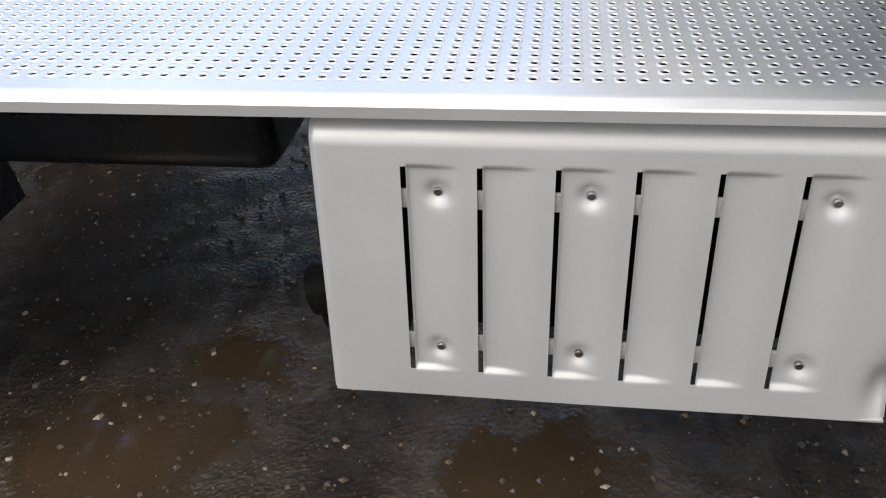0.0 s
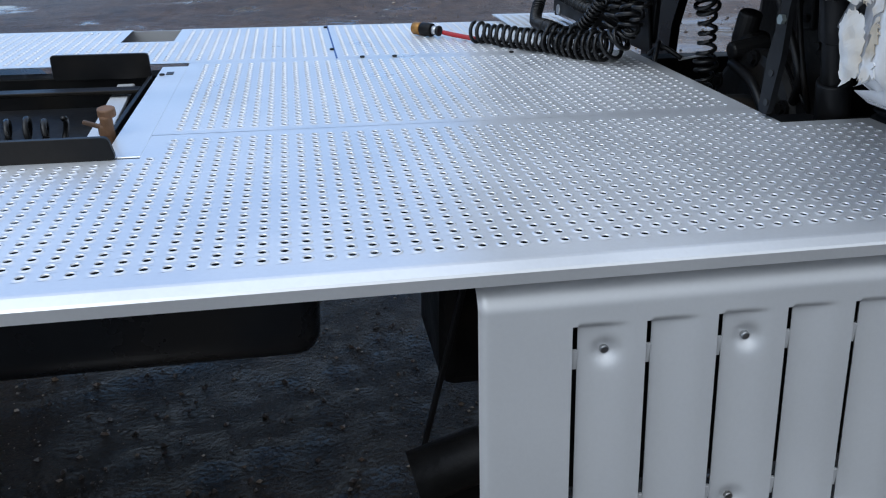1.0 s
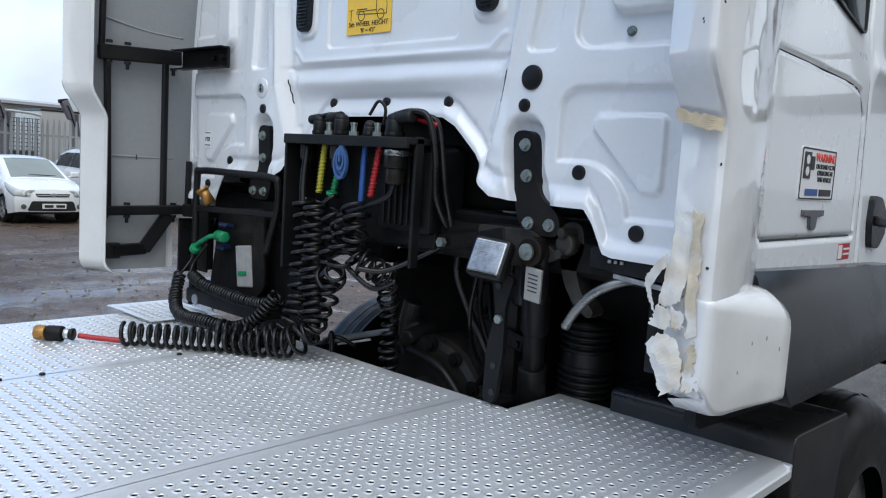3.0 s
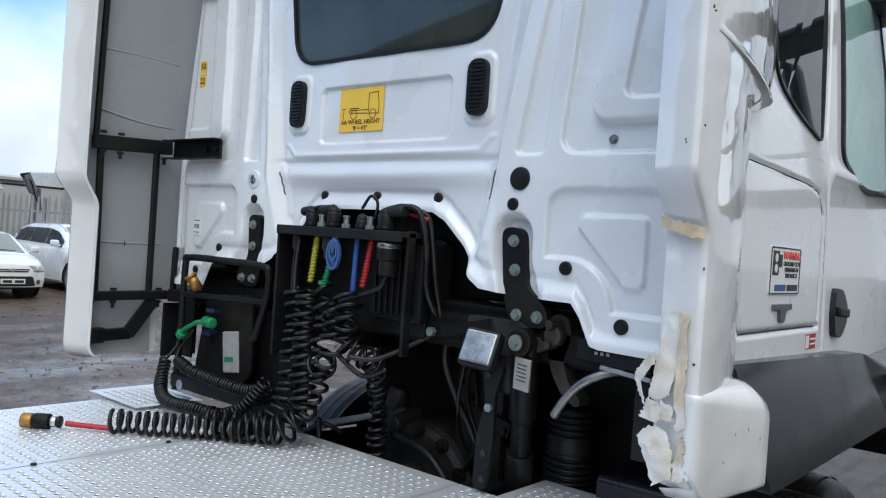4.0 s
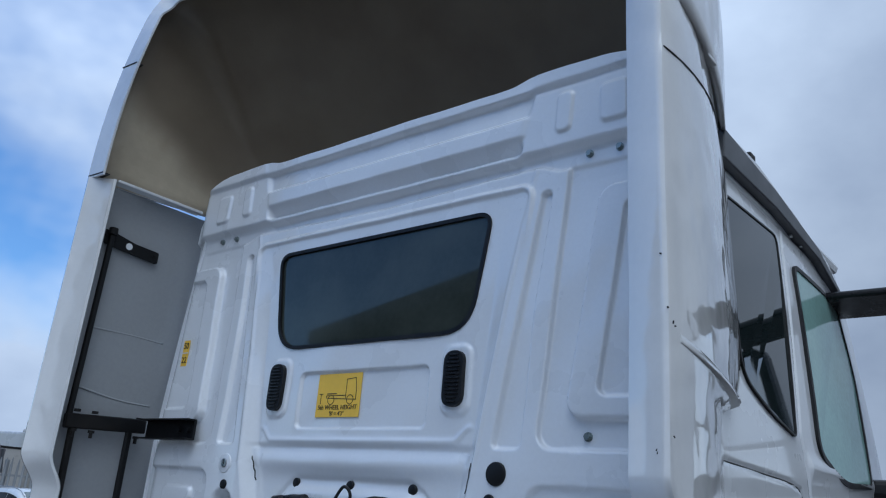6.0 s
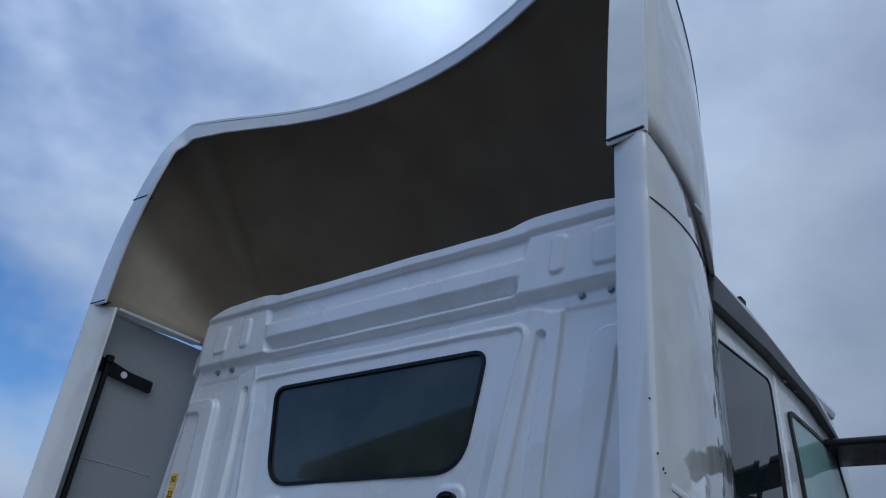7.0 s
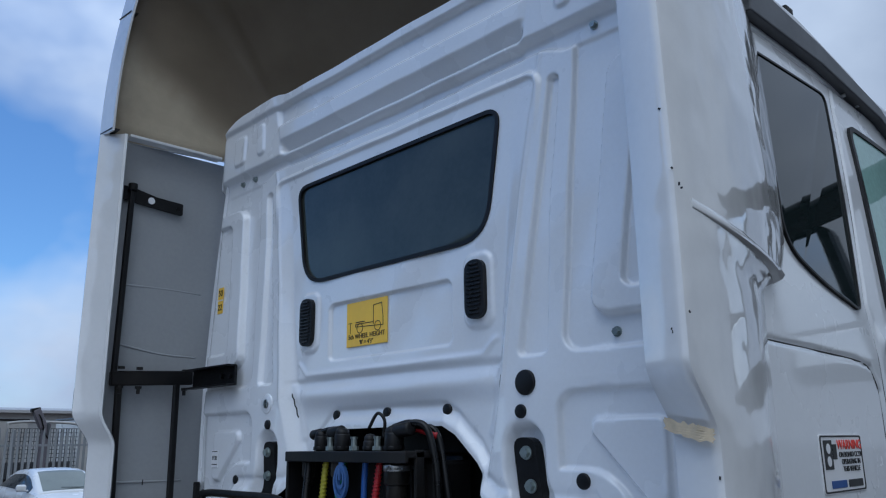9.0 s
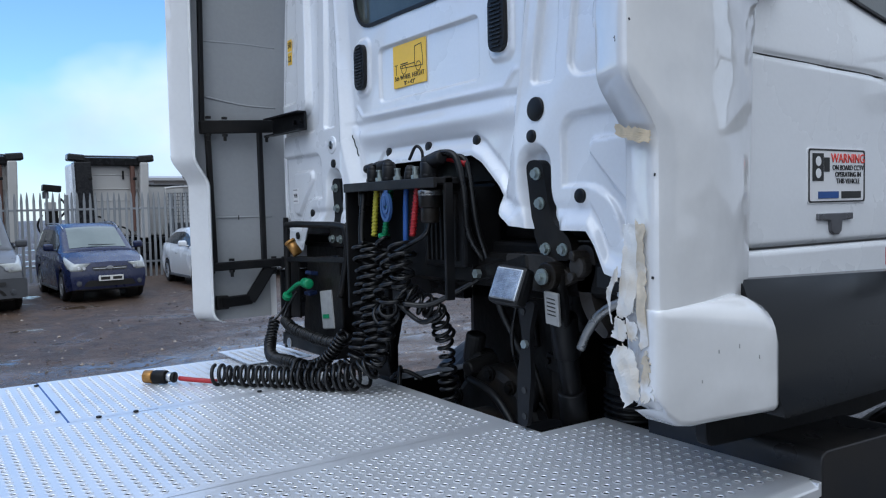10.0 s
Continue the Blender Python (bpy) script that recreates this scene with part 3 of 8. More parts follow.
# ---- the tractor unit ----
truck = thing("tractor_truck", 0.6, 0, GZ, 0, "white tractor truck with silver catwalk parked on the muddy yard", "truck")


def tp(name, bm, mat, label="", smooth=False, parent=None):
    """A part of the truck, given in world places."""
    return settle(part(name, bm, M[mat], parent or truck, label, smooth))


def settle(ob):
    if ob.parent == truck:
        ob.matrix_parent_inverse = Matrix.Translation((-0.6, 0, -GZ))
    return ob


# rear wall of the cab: a pressed sheet at x = 0
WIN = dict(z0=2.292, z1=2.665, top=0.497, bot=0.437)


def wall_bottom(y):
    a = np.abs(y)
    xs = [0, 0.25, 0.30, 0.38, 0.44, 0.48, 0.55, 0.775, 0.80, 0.835, 0.86, 1.2]
    zs = [1.803, 1.802, 1.778, 1.705, 1.620, 1.597, 1.588, 1.586, 1.555, 1.488, 1.482, 1.476]
    return np.interp(a, xs, zs)


def wall_top(y):
    a = np.abs(y)
    rows_ = [0.0, 0.50, 0.56, 0.62, 0.75, 0.88, 0.94, 0.99, 1.03, 1.07, 1.10, 1.12, 1.14]
    return sum(np.interp(a + d, rows_, [3.052, 3.050, 3.052, 3.066, 3.066, 3.062, 3.052, 3.036, 3.016, 2.988, 2.962, 2.935, 2.880]) for d in (-0.012, -0.004, 0.004, 0.012)) / 4


def relief(y, z):
    """How far the sheet stands back (+) or out (-) from x = 0."""
    a = np.abs(y)
    h = np.zeros_like(y)
    # shoulders: the wall turns forward at its outer edges
    h += 0.055 * sstep(1.02, 1.14, a)
    # header band: recess, gutter ledge, undercut, flat face, crease and out-turned lip
    sill = np.interp(a, [0, 0.60, 0.66, 0.72, 1.1], [2.758, 2.772, 2.770, 2.746, 2.742])
    low = sstep(sill + 0.007, sill - 0.007, z)
    mid_x = np.interp(z, [2.74, 2.788, 2.793, 2.808, 2.818, 2.832, 2.877, 2.930, 2.946, 3.000, 3.008, 3.020, 3.06], [0.013, 0.013, 0.011, -0.013, -0.013, 0.012, -0.026, -0.026, -0.008, -0.003, -0.005, -0.027, -0.027])
    end_x = np.interp(z, [2.74, 2.788, 2.800, 2.818, 2.995, 3.010, 3.024, 3.08], [0.007, 0.007, 0.003, -0.021, -0.018, -0.016, -0.030, -0.030])
    ends = sstep(-0.014, 0.014, a - 0.598 - 0.22 * (z - 2.87))
    h += (mid_x + (end_x - mid_x) * ends) * (1 - low)
    # upright beads in the corner blocks
    h += -0.008 * sstep(0.005, -0.006, sd_rrect(a - 0.06 * (z - 2.92), z, 0.740, 2.922, 0.026, 0.064, 0.02))
    h += -0.008 * sstep(0.005, -0.006, sd_rrect(a, z, 0.900, 2.915, 0.042, 0.060, 0.018))
    # the pillars stand proud of the window's field; a slope between two leaning lines joins them
    ridge_in = np.interp(z, [1.60, 1.80, 1.90, 2.18, 2.60, 2.75], [0.375, 0.430, 0.460, 0.492, 0.530, 0.585])
    ridge_out = np.interp(z, [1.60, 1.80, 1.90, 2.40, 2.70, 2.78], [0.425, 0.478, 0.505, 0.575, 0.628, 0.645])
    pillar = np.interp(z, [1.90, 2.70], [-0.045, -0.004])
    outer = np.interp(z, [1.60, 2.10, 2.65], [-0.050, -0.045, -0.014])
    t = np.clip((a - ridge_in) / (ridge_out - ridge_in), 0, 1)
    h += pillar * (0.55 * t + 0.45 * t * t * (3 - 2 * t)) * low
    h += -0.004 * np.exp(-((a - ridge_out) / 0.007) ** 2) * sstep(1.80, 1.95, z) * low
    # raised bead over the window
    h += -0.009 * sstep(0.010, -0.004, np.abs(sd_rrect(a, z, 0, 2.40, 0.60 + 0.12 * (z - 2.4), 0.318, 0.05)) - 0.004) * sstep(2.5, 2.66, z)
    # narrow tapering fields beside the window
    n_in = np.interp(z, [1.98, 2.344, 2.668], [0.563, 0.618, 0.665])
    n_out = np.interp(z, [1.98, 2.344, 2.668], [0.653, 0.666, 0.699])
    half = (n_out - n_in) / 2
    h += 0.018 * sstep(0.003, -0.005, sd_rrect(a - (n_in + n_out) / 2, z, 0, 2.326, half, 0.364, 0.017))
    # nested pillar fields: sunk, raised, sunk again
    p = sd_rrect(a - 0.066 * (z - 2.0), z, 1.203, 2.40, 0.5, 0.438, 0.05)
    h += 0.015 * sstep(0.004, -0.005, p) * sstep(1.10, 1.0, a) * low
    p = sd_rrect(a - 0.112 * (z - 2.1), z, 1.291, 2.353, 0.5, 0.315, 0.05)
    h += (outer - pillar - 0.015 - 0.003) * sstep(0.005, -0.006, p) * sstep(1.10, 1.0, a) * low
    p = sd_rrect(a - 0.118 * (z - 2.1), z, 1.376, 2.352, 0.5, 0.26, 0.03)
    h += 0.014 * sstep(0.004, -0.005, p) * sstep(1.10, 1.0, a)
    # lower corner fields: a sunk one round the mount's plug, a raised one within
    p = np.maximum(sd_rrect(a, z, 0.94, 1.722, 0.26, 0.150, 0.05), 0.132 - sd_seg(a, z, (0.60, 1.565), (0.745, 1.565)))
    h += 0.015 * sstep(0.005, -0.006, p) * sstep(1.12, 1.05, a)
    p = np.maximum(sd_rrect(a, z, 0.863, 1.720, 0.093, 0.087, 0.02), (1.775 - z - 1.04 * (a - 0.77)) * 0.69)
    h += -0.013 * sstep(0.005, -0.005, p)
    # sticker field and the crease under it
    h += 0.011 * sstep(0.004, -0.004, sd_rrect(y, z, 0, 2.113, 0.287, 0.092, 0.02))
    h += -0.006 * np.exp(-((z - 1.982 - 0.04 * sstep(0.40, 0.46, a)) / 0.008) ** 2) * sstep(0.48, 0.44, a)
    h += 0.012 * sstep(1.975, 1.955, z) * sstep(0.52, 0.44, a)
    h += -0.018 * np.exp(-((z - 1.915) / 0.035) ** 2) * sstep(0.52, 0.40, a)
    # swages running down to the engine arch
    h += -0.007 * np.exp(-(sd_seg(a, z, (0.47, 1.95), (0.425, 1.78)) / 0.010) ** 2)
    # vents
    h += -0.008 * sstep(0.010, -0.004, sd_rrect(a, z, 0.397, 2.158, 0.05, 0.098, 0.03))
    # domes over the cab mounts
    h += 0.038 * sstep(0.018, -0.012, sd_rrect(a - 0.03 * sstep(1.70, 1.58, z), z, 0.572, 1.58, 0.052, 0.216, 0.05))
    # rolled rim along the bottom edge
    d = z - wall_bottom(y)
    mount = sstep(0.0, 0.03, sd_rrect(a, z, 0.59, 1.55, 0.075, 0.12, 0.03))
    h += -0.016 * sstep(0.045, 0.010, d) * mount + 0.005 * np.exp(-((d - 0.055) / 0.012) ** 2) * sstep(0.9, 0.8, a)
    # dents and waviness of the sheet
    h += 0.0016 * np.sin(y * 9.1 + 3 * z) * np.sin(z * 7.7 + 1.3 * y) + 0.0010 * np.sin(y * 23 + z * 17)
    return h


def rear_wall(y, v):
    zb, zt = wall_bottom(y), wall_top(y)
    z = zb + v * (zt - zb)
    return np.stack([relief(y, z), y, z], -1)


def in_poly(poly, u, v):
    inside = np.zeros(len(u), bool)
    k = len(poly)
    for i in range(k):
        (x0, y0), (x1, y1) = poly[i - 1], poly[i]
        if y0 == y1:
            continue
        hit = ((y0 > v) != (y1 > v)) & (u < (x1 - x0) * (v - y0) / (y1 - y0) + x0)
        inside ^= hit
    return inside


def ring_prism(outer, inner, axis, lo, hi):
    bm = bmesh.new()
    def at(p, q):
        return {"x": (q, p[0], p[1]), "y": (p[0], q, p[1]), "z": (p[0], p[1], q)}[axis]
    k = len(outer)
    vs = [[bm.verts.new(at(p, q)) for p in ring] for q in (lo, hi) for ring in (outer, inner)]
    ol, il, oh, ih = vs
    for i in range(k):
        j = (i + 1) % k
        for q in ((ol[i], ol[j], il[j], il[i]), (oh[i], ih[i], ih[j], oh[j]), (ol[i], oh[i], oh[j], ol[j]), (il[i], il[j], ih[j], ih[i])):
            bm.faces.new(q)
    bmesh.ops.recalc_face_normals(bm, faces=bm.faces[:])
    return bm


def shrink(points, d):
    c = Vector((sum(p[0] for p in points) / len(points), sum(p[1] for p in points) / len(points)))
    out = []
    k = len(points)
    for i in range(k):
        a, b = Vector(points[i - 1]), Vector(points[(i + 1) % k])
        t = (b - a).normalized()
        nrm = Vector((-t.y, t.x))
        p = Vector(points[i])
        if nrm.dot(c - p) < 0:
            nrm = -nrm
        q = p + nrm * d
        out.append((q.x, q.y))
    return out


win_out = rounded([(-WIN["top"], WIN["z1"]), (WIN["top"], WIN["z1"]), (WIN["bot"], WIN["z0"]), (-WIN["bot"], WIN["z0"])], [0.06, 0.06, 0.11, 0.11], 8)
win_hole = shrink(win_out, 0.007)


def outside_window(c):
    return ~in_poly(win_hole, c[:, 1], c[:, 2])


settle(grid_object("cab_rear_wall", np.linspace(-1.14, 1.14, 520), np.linspace(0, 1, 340), rear_wall, M["paint"], truck, "white pressed-steel rear wall with beads and plugged holes", outside_window))
win = tp("rear_window", ring_prism(win_out, shrink(win_out, 0.0125), "x", -0.005, 0.05), "rubber", "tinted rear window in a black rubber seal")
tp("pane", bm_prism(shrink(win_out, 0.008), "x", 0.004, 0.010), "glass", parent=win)

for s in (-1, 1):
    v = tp("vent", bm_prism(rounded([(s * 0.397 - 0.036, 2.24), (s * 0.397 + 0.036, 2.24), (s * 0.397 + 0.036, 2.078), (s * 0.397 - 0.036, 2.078)], 0.035), "x", -0.022, 0.03, 0.004), "rubber", "ribbed black cab vent")
    for i in range(13):
        tp("slat", bm_box(0.006, 0.050 if 1 < i < 11 else 0.036, 0.0045, pose(-0.0245, s * 0.397, 2.092 + i * 0.0112), 0.001, 1), "plastic", parent=v)

# rubber plugs in the wall's holes
for y, z, r in [(-0.255, 1.846, 0.016), (0.0, 1.846, 0.016), (0.255, 1.846, 0.016), (-0.571, 1.829, 0.017), (0.566, 1.824, 0.016), (-0.588, 1.897, 0.031), (-0.746, 1.671, 0.018), (-0.911, 1.543, 0.019), (0.773, 1.638, 0.016), (0.915, 1.545, 0.015)]:
    x = float(relief(np.array([y]), np.array([z]))[0])
    tp("plug", bm_cyl(r, 0.012, pose(x - 0.001, y, z, 0, 90), 22, 0.003), "rubber", "black rubber plug", True)
for y, z in [(-0.845, 1.995), (0.905, 2.780), (0.812, 2.780), (-0.812, 2.780), (-0.905, 2.780)]:
    x = float(relief(np.array([y]), np.array([z]))[0])
    tp("bolt", bm_join(bm_cyl(0.012, 0.004, pose(x - 0.001, y, z, 0, 90), 16), bm_cyl(0.0085, 0.012, pose(x - 0.006, y, z, 0, 90), 6)), "bolt")
gx = float(relief(np.array([0.580]), np.array([1.895]))[0])
g = tp("grommet", bm_cyl(0.034, 0.008, pose(gx, 0.580, 1.895, 0, 90), 24, 0.003), "paint", "round white lock cover", True)
tp("keyhole", bm_box(0.004, 0.008, 0.026, pose(gx - 0.006, 0.580, 1.895)), "ink", parent=g)
tp("collar", bm_cyl(0.016, 0.006, pose(gx - 0.005, 0.580, 1.895, 0, 90), 20, 0.002), "steel", parent=g)
# cracked sealant where the slopes meet the arch
for s in (-1, 1):
    cr = []
    for k in range(9):
        z = 1.925 - 0.010 * k
        y = s * float(np.interp(z, [1.84, 1.93], [0.452, 0.478]) + 0.0015 * math.sin(k * 2.1))
        cr.append((float(relief(np.array([y]), np.array([z]))[0]), y, z))
    settle(tube("sealant_crack", cr, 0.0024, M["ink"], truck, "", 5))

# cab mount brackets with bolts
for s in (-1, 1):
    o = rounded([(s * y, z) for y, z in ((0.535, 1.768), (0.602, 1.768), (0.613, 1.612), (0.682, 1.562), (0.682, 1.508), (0.570, 1.504), (0.542, 1.570))], 0.030)
    bm = bm_prism(o, "x", -0.036, -0.008, 0.004)
    for v in bm.verts:
        v.co.x += (1.73 - v.co.z) * 0.10
    b = tp("mount_bracket", bm, "black", "black bolted cab mount bracket")
    for y, z in ((0.576, 1.732), (0.581, 1.655), (0.587, 1.536), (0.652, 1.536)):
        bx = -0.038 + (1.73 - z) * 0.10
        tp("bolt", bm_join(bm_cyl(0.0165, 0.004, pose(bx, s * y, z, 0, 90), 18), bm_cyl(0.012, 0.012, pose(bx - 0.006, s * y, z, 0, 90), 6)), "bolt", parent=b)

# stickers on the wall
st = tp("height_sticker", bm_box(0.002, 0.204, 0.142, pose(0.0065, 0.098, 2.127), 0.0005, 1), "yellow", "square yellow label with a lorry drawing and fifth wheel height")
TXT = pose(0, 0, 0, 90, 0, -90)


def on_wall(y, z, x=0.0048):
    return pose(x, y, z) @ TXT


def st_text(words, size, y, z, mat="ink", parent=st, x=0.0048):
    ob = text_part("lettering", words, size, on_wall(y, z, x), M[mat], parent)
    return settle(ob)


st_text("5th WHEEL HEIGHT", 0.021, 0.098, 2.087)
st_text("'B' = 4'3\"", 0.019, 0.098, 2.067)


def line_part(parent, x, pts, w, mat="ink", name="drawn_line"):
    """Thin printed strokes between (y, z) points."""
    bms = []
    for (y0, z0), (y1, z1) in zip(pts[:-1], pts[1:]):
        L = math.hypot(y1 - y0, z1 - z0)
        bms.append(bm_box(0.0008, L + w, w, pose(x, (y0 + y1) / 2, (z0 + z1) / 2, math.degrees(math.atan2(z1 - z0, y1 - y0)))))
    return tp(name, bm_join(*bms), mat, parent=parent)


sy = 0.098
line_part(st, 0.005, [(sy - 0.035, 2.118), (sy - 0.035, 2.178), (sy - 0.075, 2.182), (sy - 0.082, 2.14), (sy - 0.082, 2.112), (sy + 0.05, 2.118)], 0.0022)
line_part(st, 0.005, [(sy - 0.035, 2.126), (sy + 0.055, 2.126), (sy + 0.055, 2.118)], 0.0022)
line_part(st, 0.005, [(sy + 0.052, 2.132), (sy + 0.01, 2.132)], 0.003)
for dy in (-0.056, 0.033):
    line_part(st, 0.005, [(sy + dy + 0.015 * math.cos(a * math.pi / 6), 2.112 + 0.015 * math.sin(a * math.pi / 6)) for a in range(13)], 0.002)
line_part(st, 0.005, [(sy + 0.082, 2.10), (sy + 0.082, 2.132)], 0.002)
line_part(st, 0.005, [(sy + 0.074, 2.132), (sy + 0.09, 2.132)], 0.002)

def wall_x(y, z):
    return float(relief(np.array([y]), np.array([z]))[0])


dx = wall_x(0.985, 2.31) - 0.003
dl = tp("date_label", bm_box(0.002, 0.040, 0.104, pose(dx, 0.985, 2.312), 0.0005, 1), "yellow", "small yellow date label")
st_text("50", 0.034, 0.985, 2.341, parent=dl, x=dx - 0.0017)
st_text("22", 0.034, 0.985, 2.284, parent=dl, x=dx - 0.0017)
tp("label_gap", bm_box(0.001, 0.040, 0.004, pose(dx - 0.0017, 0.985, 2.313)), "label", parent=dl)
tp("label_scrap", bm_box(0.001, 0.030, 0.05, pose(dx + 0.0005, 0.992, 2.225)), "film")
fx_ = wall_x(0.928, 1.709) - 0.003
fl = tp("month_label", bm_box(0.002, 0.048, 0.062, pose(fx_, 0.928, 1.709), 0.0005, 1), "label", "small white month label")
st_text("FEB", 0.022, 0.928, 1.711, parent=fl, x=fx_ - 0.0017)
for z in (1.735, 1.689):
    tp("printed_bar", bm_box(0.0008, 0.038, 0.003, pose(fx_ - 0.0017, 0.928, z)), "ink", parent=fl)


# cab sides
def side_y(z, x):
    """Half width of the cab: upright below the belt, leaning in above it."""
    lean = 0.115 * np.clip((z - 1.96) / 0.92, 0, 1.3) ** 1.25
    front = 0.05 * np.clip((x - 1.1) / 0.9, 0, 1) ** 2
    return 1.14 - lean - front


def side_relief(x, z):
    h = np.zeros_like(x)
    def groove(d, w=0.006, depth=0.012):
        return depth * np.exp(-(d / w) ** 2)
    gap = np.interp(z, [1.3, 1.5, 1.96, 2.1, 2.4, 2.75, 2.9], [0.80, 0.775, 0.735, 0.715, 0.82, 0.93, 1.0])
    h += groove(x - gap, 0.006, 0.016) * (z < 2.84)
    # belt crease curving into the door gap, and the locker's lower line
    belt = np.interp(x, [0.06, 0.55, 0.66, 0.70, 0.705], [1.958, 1.945, 1.93, 1.88, 1.56])
    h += groove((z - belt), 0.005, 0.007) * (x < 0.66) * (x > 0.05)
    h += groove(sd_seg(x, z, (0.70, 1.87), (0.715, 1.57)), 0.005, 0.010)
    h += groove(sd_seg(x, z, (0.66, 1.93), (0.70, 1.87)), 0.005, 0.010)
    h += groove(z - 1.548, 0.005, 0.014) * (x < 0.72)
    h += groove(z - 2.845, 0.006, 0.012)
    h += -0.012 * np.exp(-((z - 1.99 - 0.02 * np.sin(x)) / 0.03) ** 2) * (x > 0.75)
    h += 0.0012 * np.sin(5 * x + 4 * z) * np.sin(6.3 * z)
    return h


QUARTER = rounded([(0.36, 2.752), (0.868, 2.778), (0.645, 2.072), (0.42, 2.12), (0.25, 2.19)], [0.02, 0.05, 0.025, 0.2, 0.08], 7)
DOORWIN = rounded([(1.00, 2.718), (1.64, 2.722), (1.67, 2.43), (1.56, 1.995), (1.10, 1.968), (0.86, 2.05)], [0.06, 0.06, 0.05, 0.05, 0.16, 0.07], 7)


for s, nm in ((-1, "cab_side_panel"), (1, "cab_side_panel")):
    def fn(x, z, s=s):
        return np.stack([x, s * (side_y(z, x) - side_relief(x, z)), z], -1)
    def keep(c):
        wheel = np.hypot(c[:, 0] - 1.10, c[:, 2] - 0.42) < 0.66
        return ~(in_poly(shrink(QUARTER, 0.015), c[:, 0], c[:, 2]) | in_poly(shrink(DOORWIN, 0.015), c[:, 0], c[:, 2]) | wheel)
    settle(grid_object(nm, np.linspace(0.0, 1.95, 280 if s < 0 else 60), np.linspace(1.42, 2.96, 240 if s < 0 else 60), fn, M["paint"], truck, "white cab side with door gap and crease lines", keep))


def lay_on_side(bm, s=-1, off=0.0):
    """Move a flat outline in x, z (at y = 0) onto the leaning side."""
    for v in bm.verts:
        y = float(side_y(np.array(v.co.z), np.array(v.co.x)))
        v.co.y = s * (y + off) + v.co.y
    return bm


def fine_outline(pts, n=3):
    out = []
    for a, b in zip(pts, pts[1:] + pts[:1]):
        for j in range(n):
            out.append((a[0] + (b[0] - a[0]) * j / n, a[1] + (b[1] - a[1]) * j / n))
    return out


for s in (-1, 1):
    fq = fine_outline(QUARTER, 5)
    q = tp("quarter_window", lay_on_side(bm_prism(fq, "y", -0.004, 0.004), s, 0.002), "sideglass", "dark fixed side window")
    tp("seal", lay_on_side(ring_prism(fq, shrink(fq, 0.007), "y", -0.007, 0.007), s, 0.002), "rubber", parent=q)
    fd = fine_outline(DOORWIN, 5)
    d = tp("door_window", lay_on_side(ring_prism(fd, shrink(fd, 0.018), "y", -0.008, 0.008), s, 0.002), "rubber", "door window with black surround")
    tp("pane", lay_on_side(bm_prism(shrink(fd, 0.012), "y", -0.003, 0.003), s, 0.003), "doorglass", parent=d)

# dark shut lines, and a crease's shade drawn as a line, in the pressed grooves
def shut_line(pts):
    out = []
    for x, z in [(p.x, p.z) for p in smooth_path([(x, 0, z) for x, z in pts], 12)]:
        out.append((x, -(float(side_y(np.array(z), np.array(x))) - 0.0060), z))
    return settle(tube("shut_line", out, 0.0022, M["ink"], truck, "", 6))


# belt crease is a bevel; its soft shade is drawn as a dark line
shut_line([(0.05, 1.958), (0.30, 1.952), (0.55, 1.945), (0.64, 1.934), (0.685, 1.90), (0.70, 1.86), (0.71, 1.70), (0.714, 1.57)])
shut_line([(0.05, 1.548), (0.35, 1.548), (0.70, 1.548)])
shut_line([(0.79, 1.45), (0.775, 1.5), (0.735, 1.96), (0.715, 2.1), (0.82, 2.4), (0.93, 2.75), (0.965, 2.84)])

# roof, front and floor close the cab
tp("cab_roof", bm_box(1.93, 1.98, 0.06, pose(0.995, 0, 2.975), 0.028), "paint")
tp("cab_front", bm_box(0.06, 1.92, 1.62, pose(1.91, 0, 2.0), 0.02), "paint")
tp("cab_floor", bm_box(1.85, 2.16, 0.05, pose(0.98, 0, 1.52), 0.01), "black")
tp("bunk_board", bm_box(0.04, 2.0, 1.1, pose(0.16, 0, 2.1), 0.01), "black")

# drip rail above the doors, with a dark slot at its rear end
for s in (-1, 1):
    r = tp("roof_rail", bm_prism([(0.30, 2.93), (0.32, 3.005), (0.76, 3.005), (1.2, 2.955), (1.55, 2.855), (1.7, 2.75), (1.7, 2.72), (1.3, 2.86), (0.7, 2.90)], "y", s * 1.035, s * 0.97, 0.010), "paint")
    tp("dark_strip", bm_prism([(0.365, 2.862), (0.375, 2.962), (0.85, 2.935), (1.35, 2.875), (1.68, 2.765), (1.68, 2.745), (1.35, 2.832), (0.85, 2.868)], "y", s * 1.062, s * 1.01, 0.004), "gutter", parent=r)
    for x in (1.08, 1.2):
        tp("screw", bm_cyl(0.007, 0.01, pose(x, s * 1.035, 2.845, 90), 8), "steel", parent=r)
tp("roof_knob", bm_join(bm_cyl(0.012, 0.03, pose(0.755, -1.01, 3.015)), bm_box(0.05, 0.02, 0.025, pose(0.755, -1.01, 3.032), 0.005)), "rubber")

# mirror arm by the door's front
mir = tp("mirror_arm", bm_prism(rounded([(1.44, 2.725), (1.60, 2.742), (1.75, 2.738), (1.75, 2.688), (1.44, 2.698)], 0.02), "y", -1.72, -1.02, 0.015), "plastic", "black mirror arm")
mh = tp("mirror_housing", bm_box(0.17, 0.34, 0.70, pose(1.66, -1.56, 2.31), 0.055, 3), "plastic", parent=mir)
tp("mirror_glass", bm_box(0.008, 0.27, 0.40, pose(1.576, -1.56, 2.42), 0.003), "mirror_glass", parent=mh)
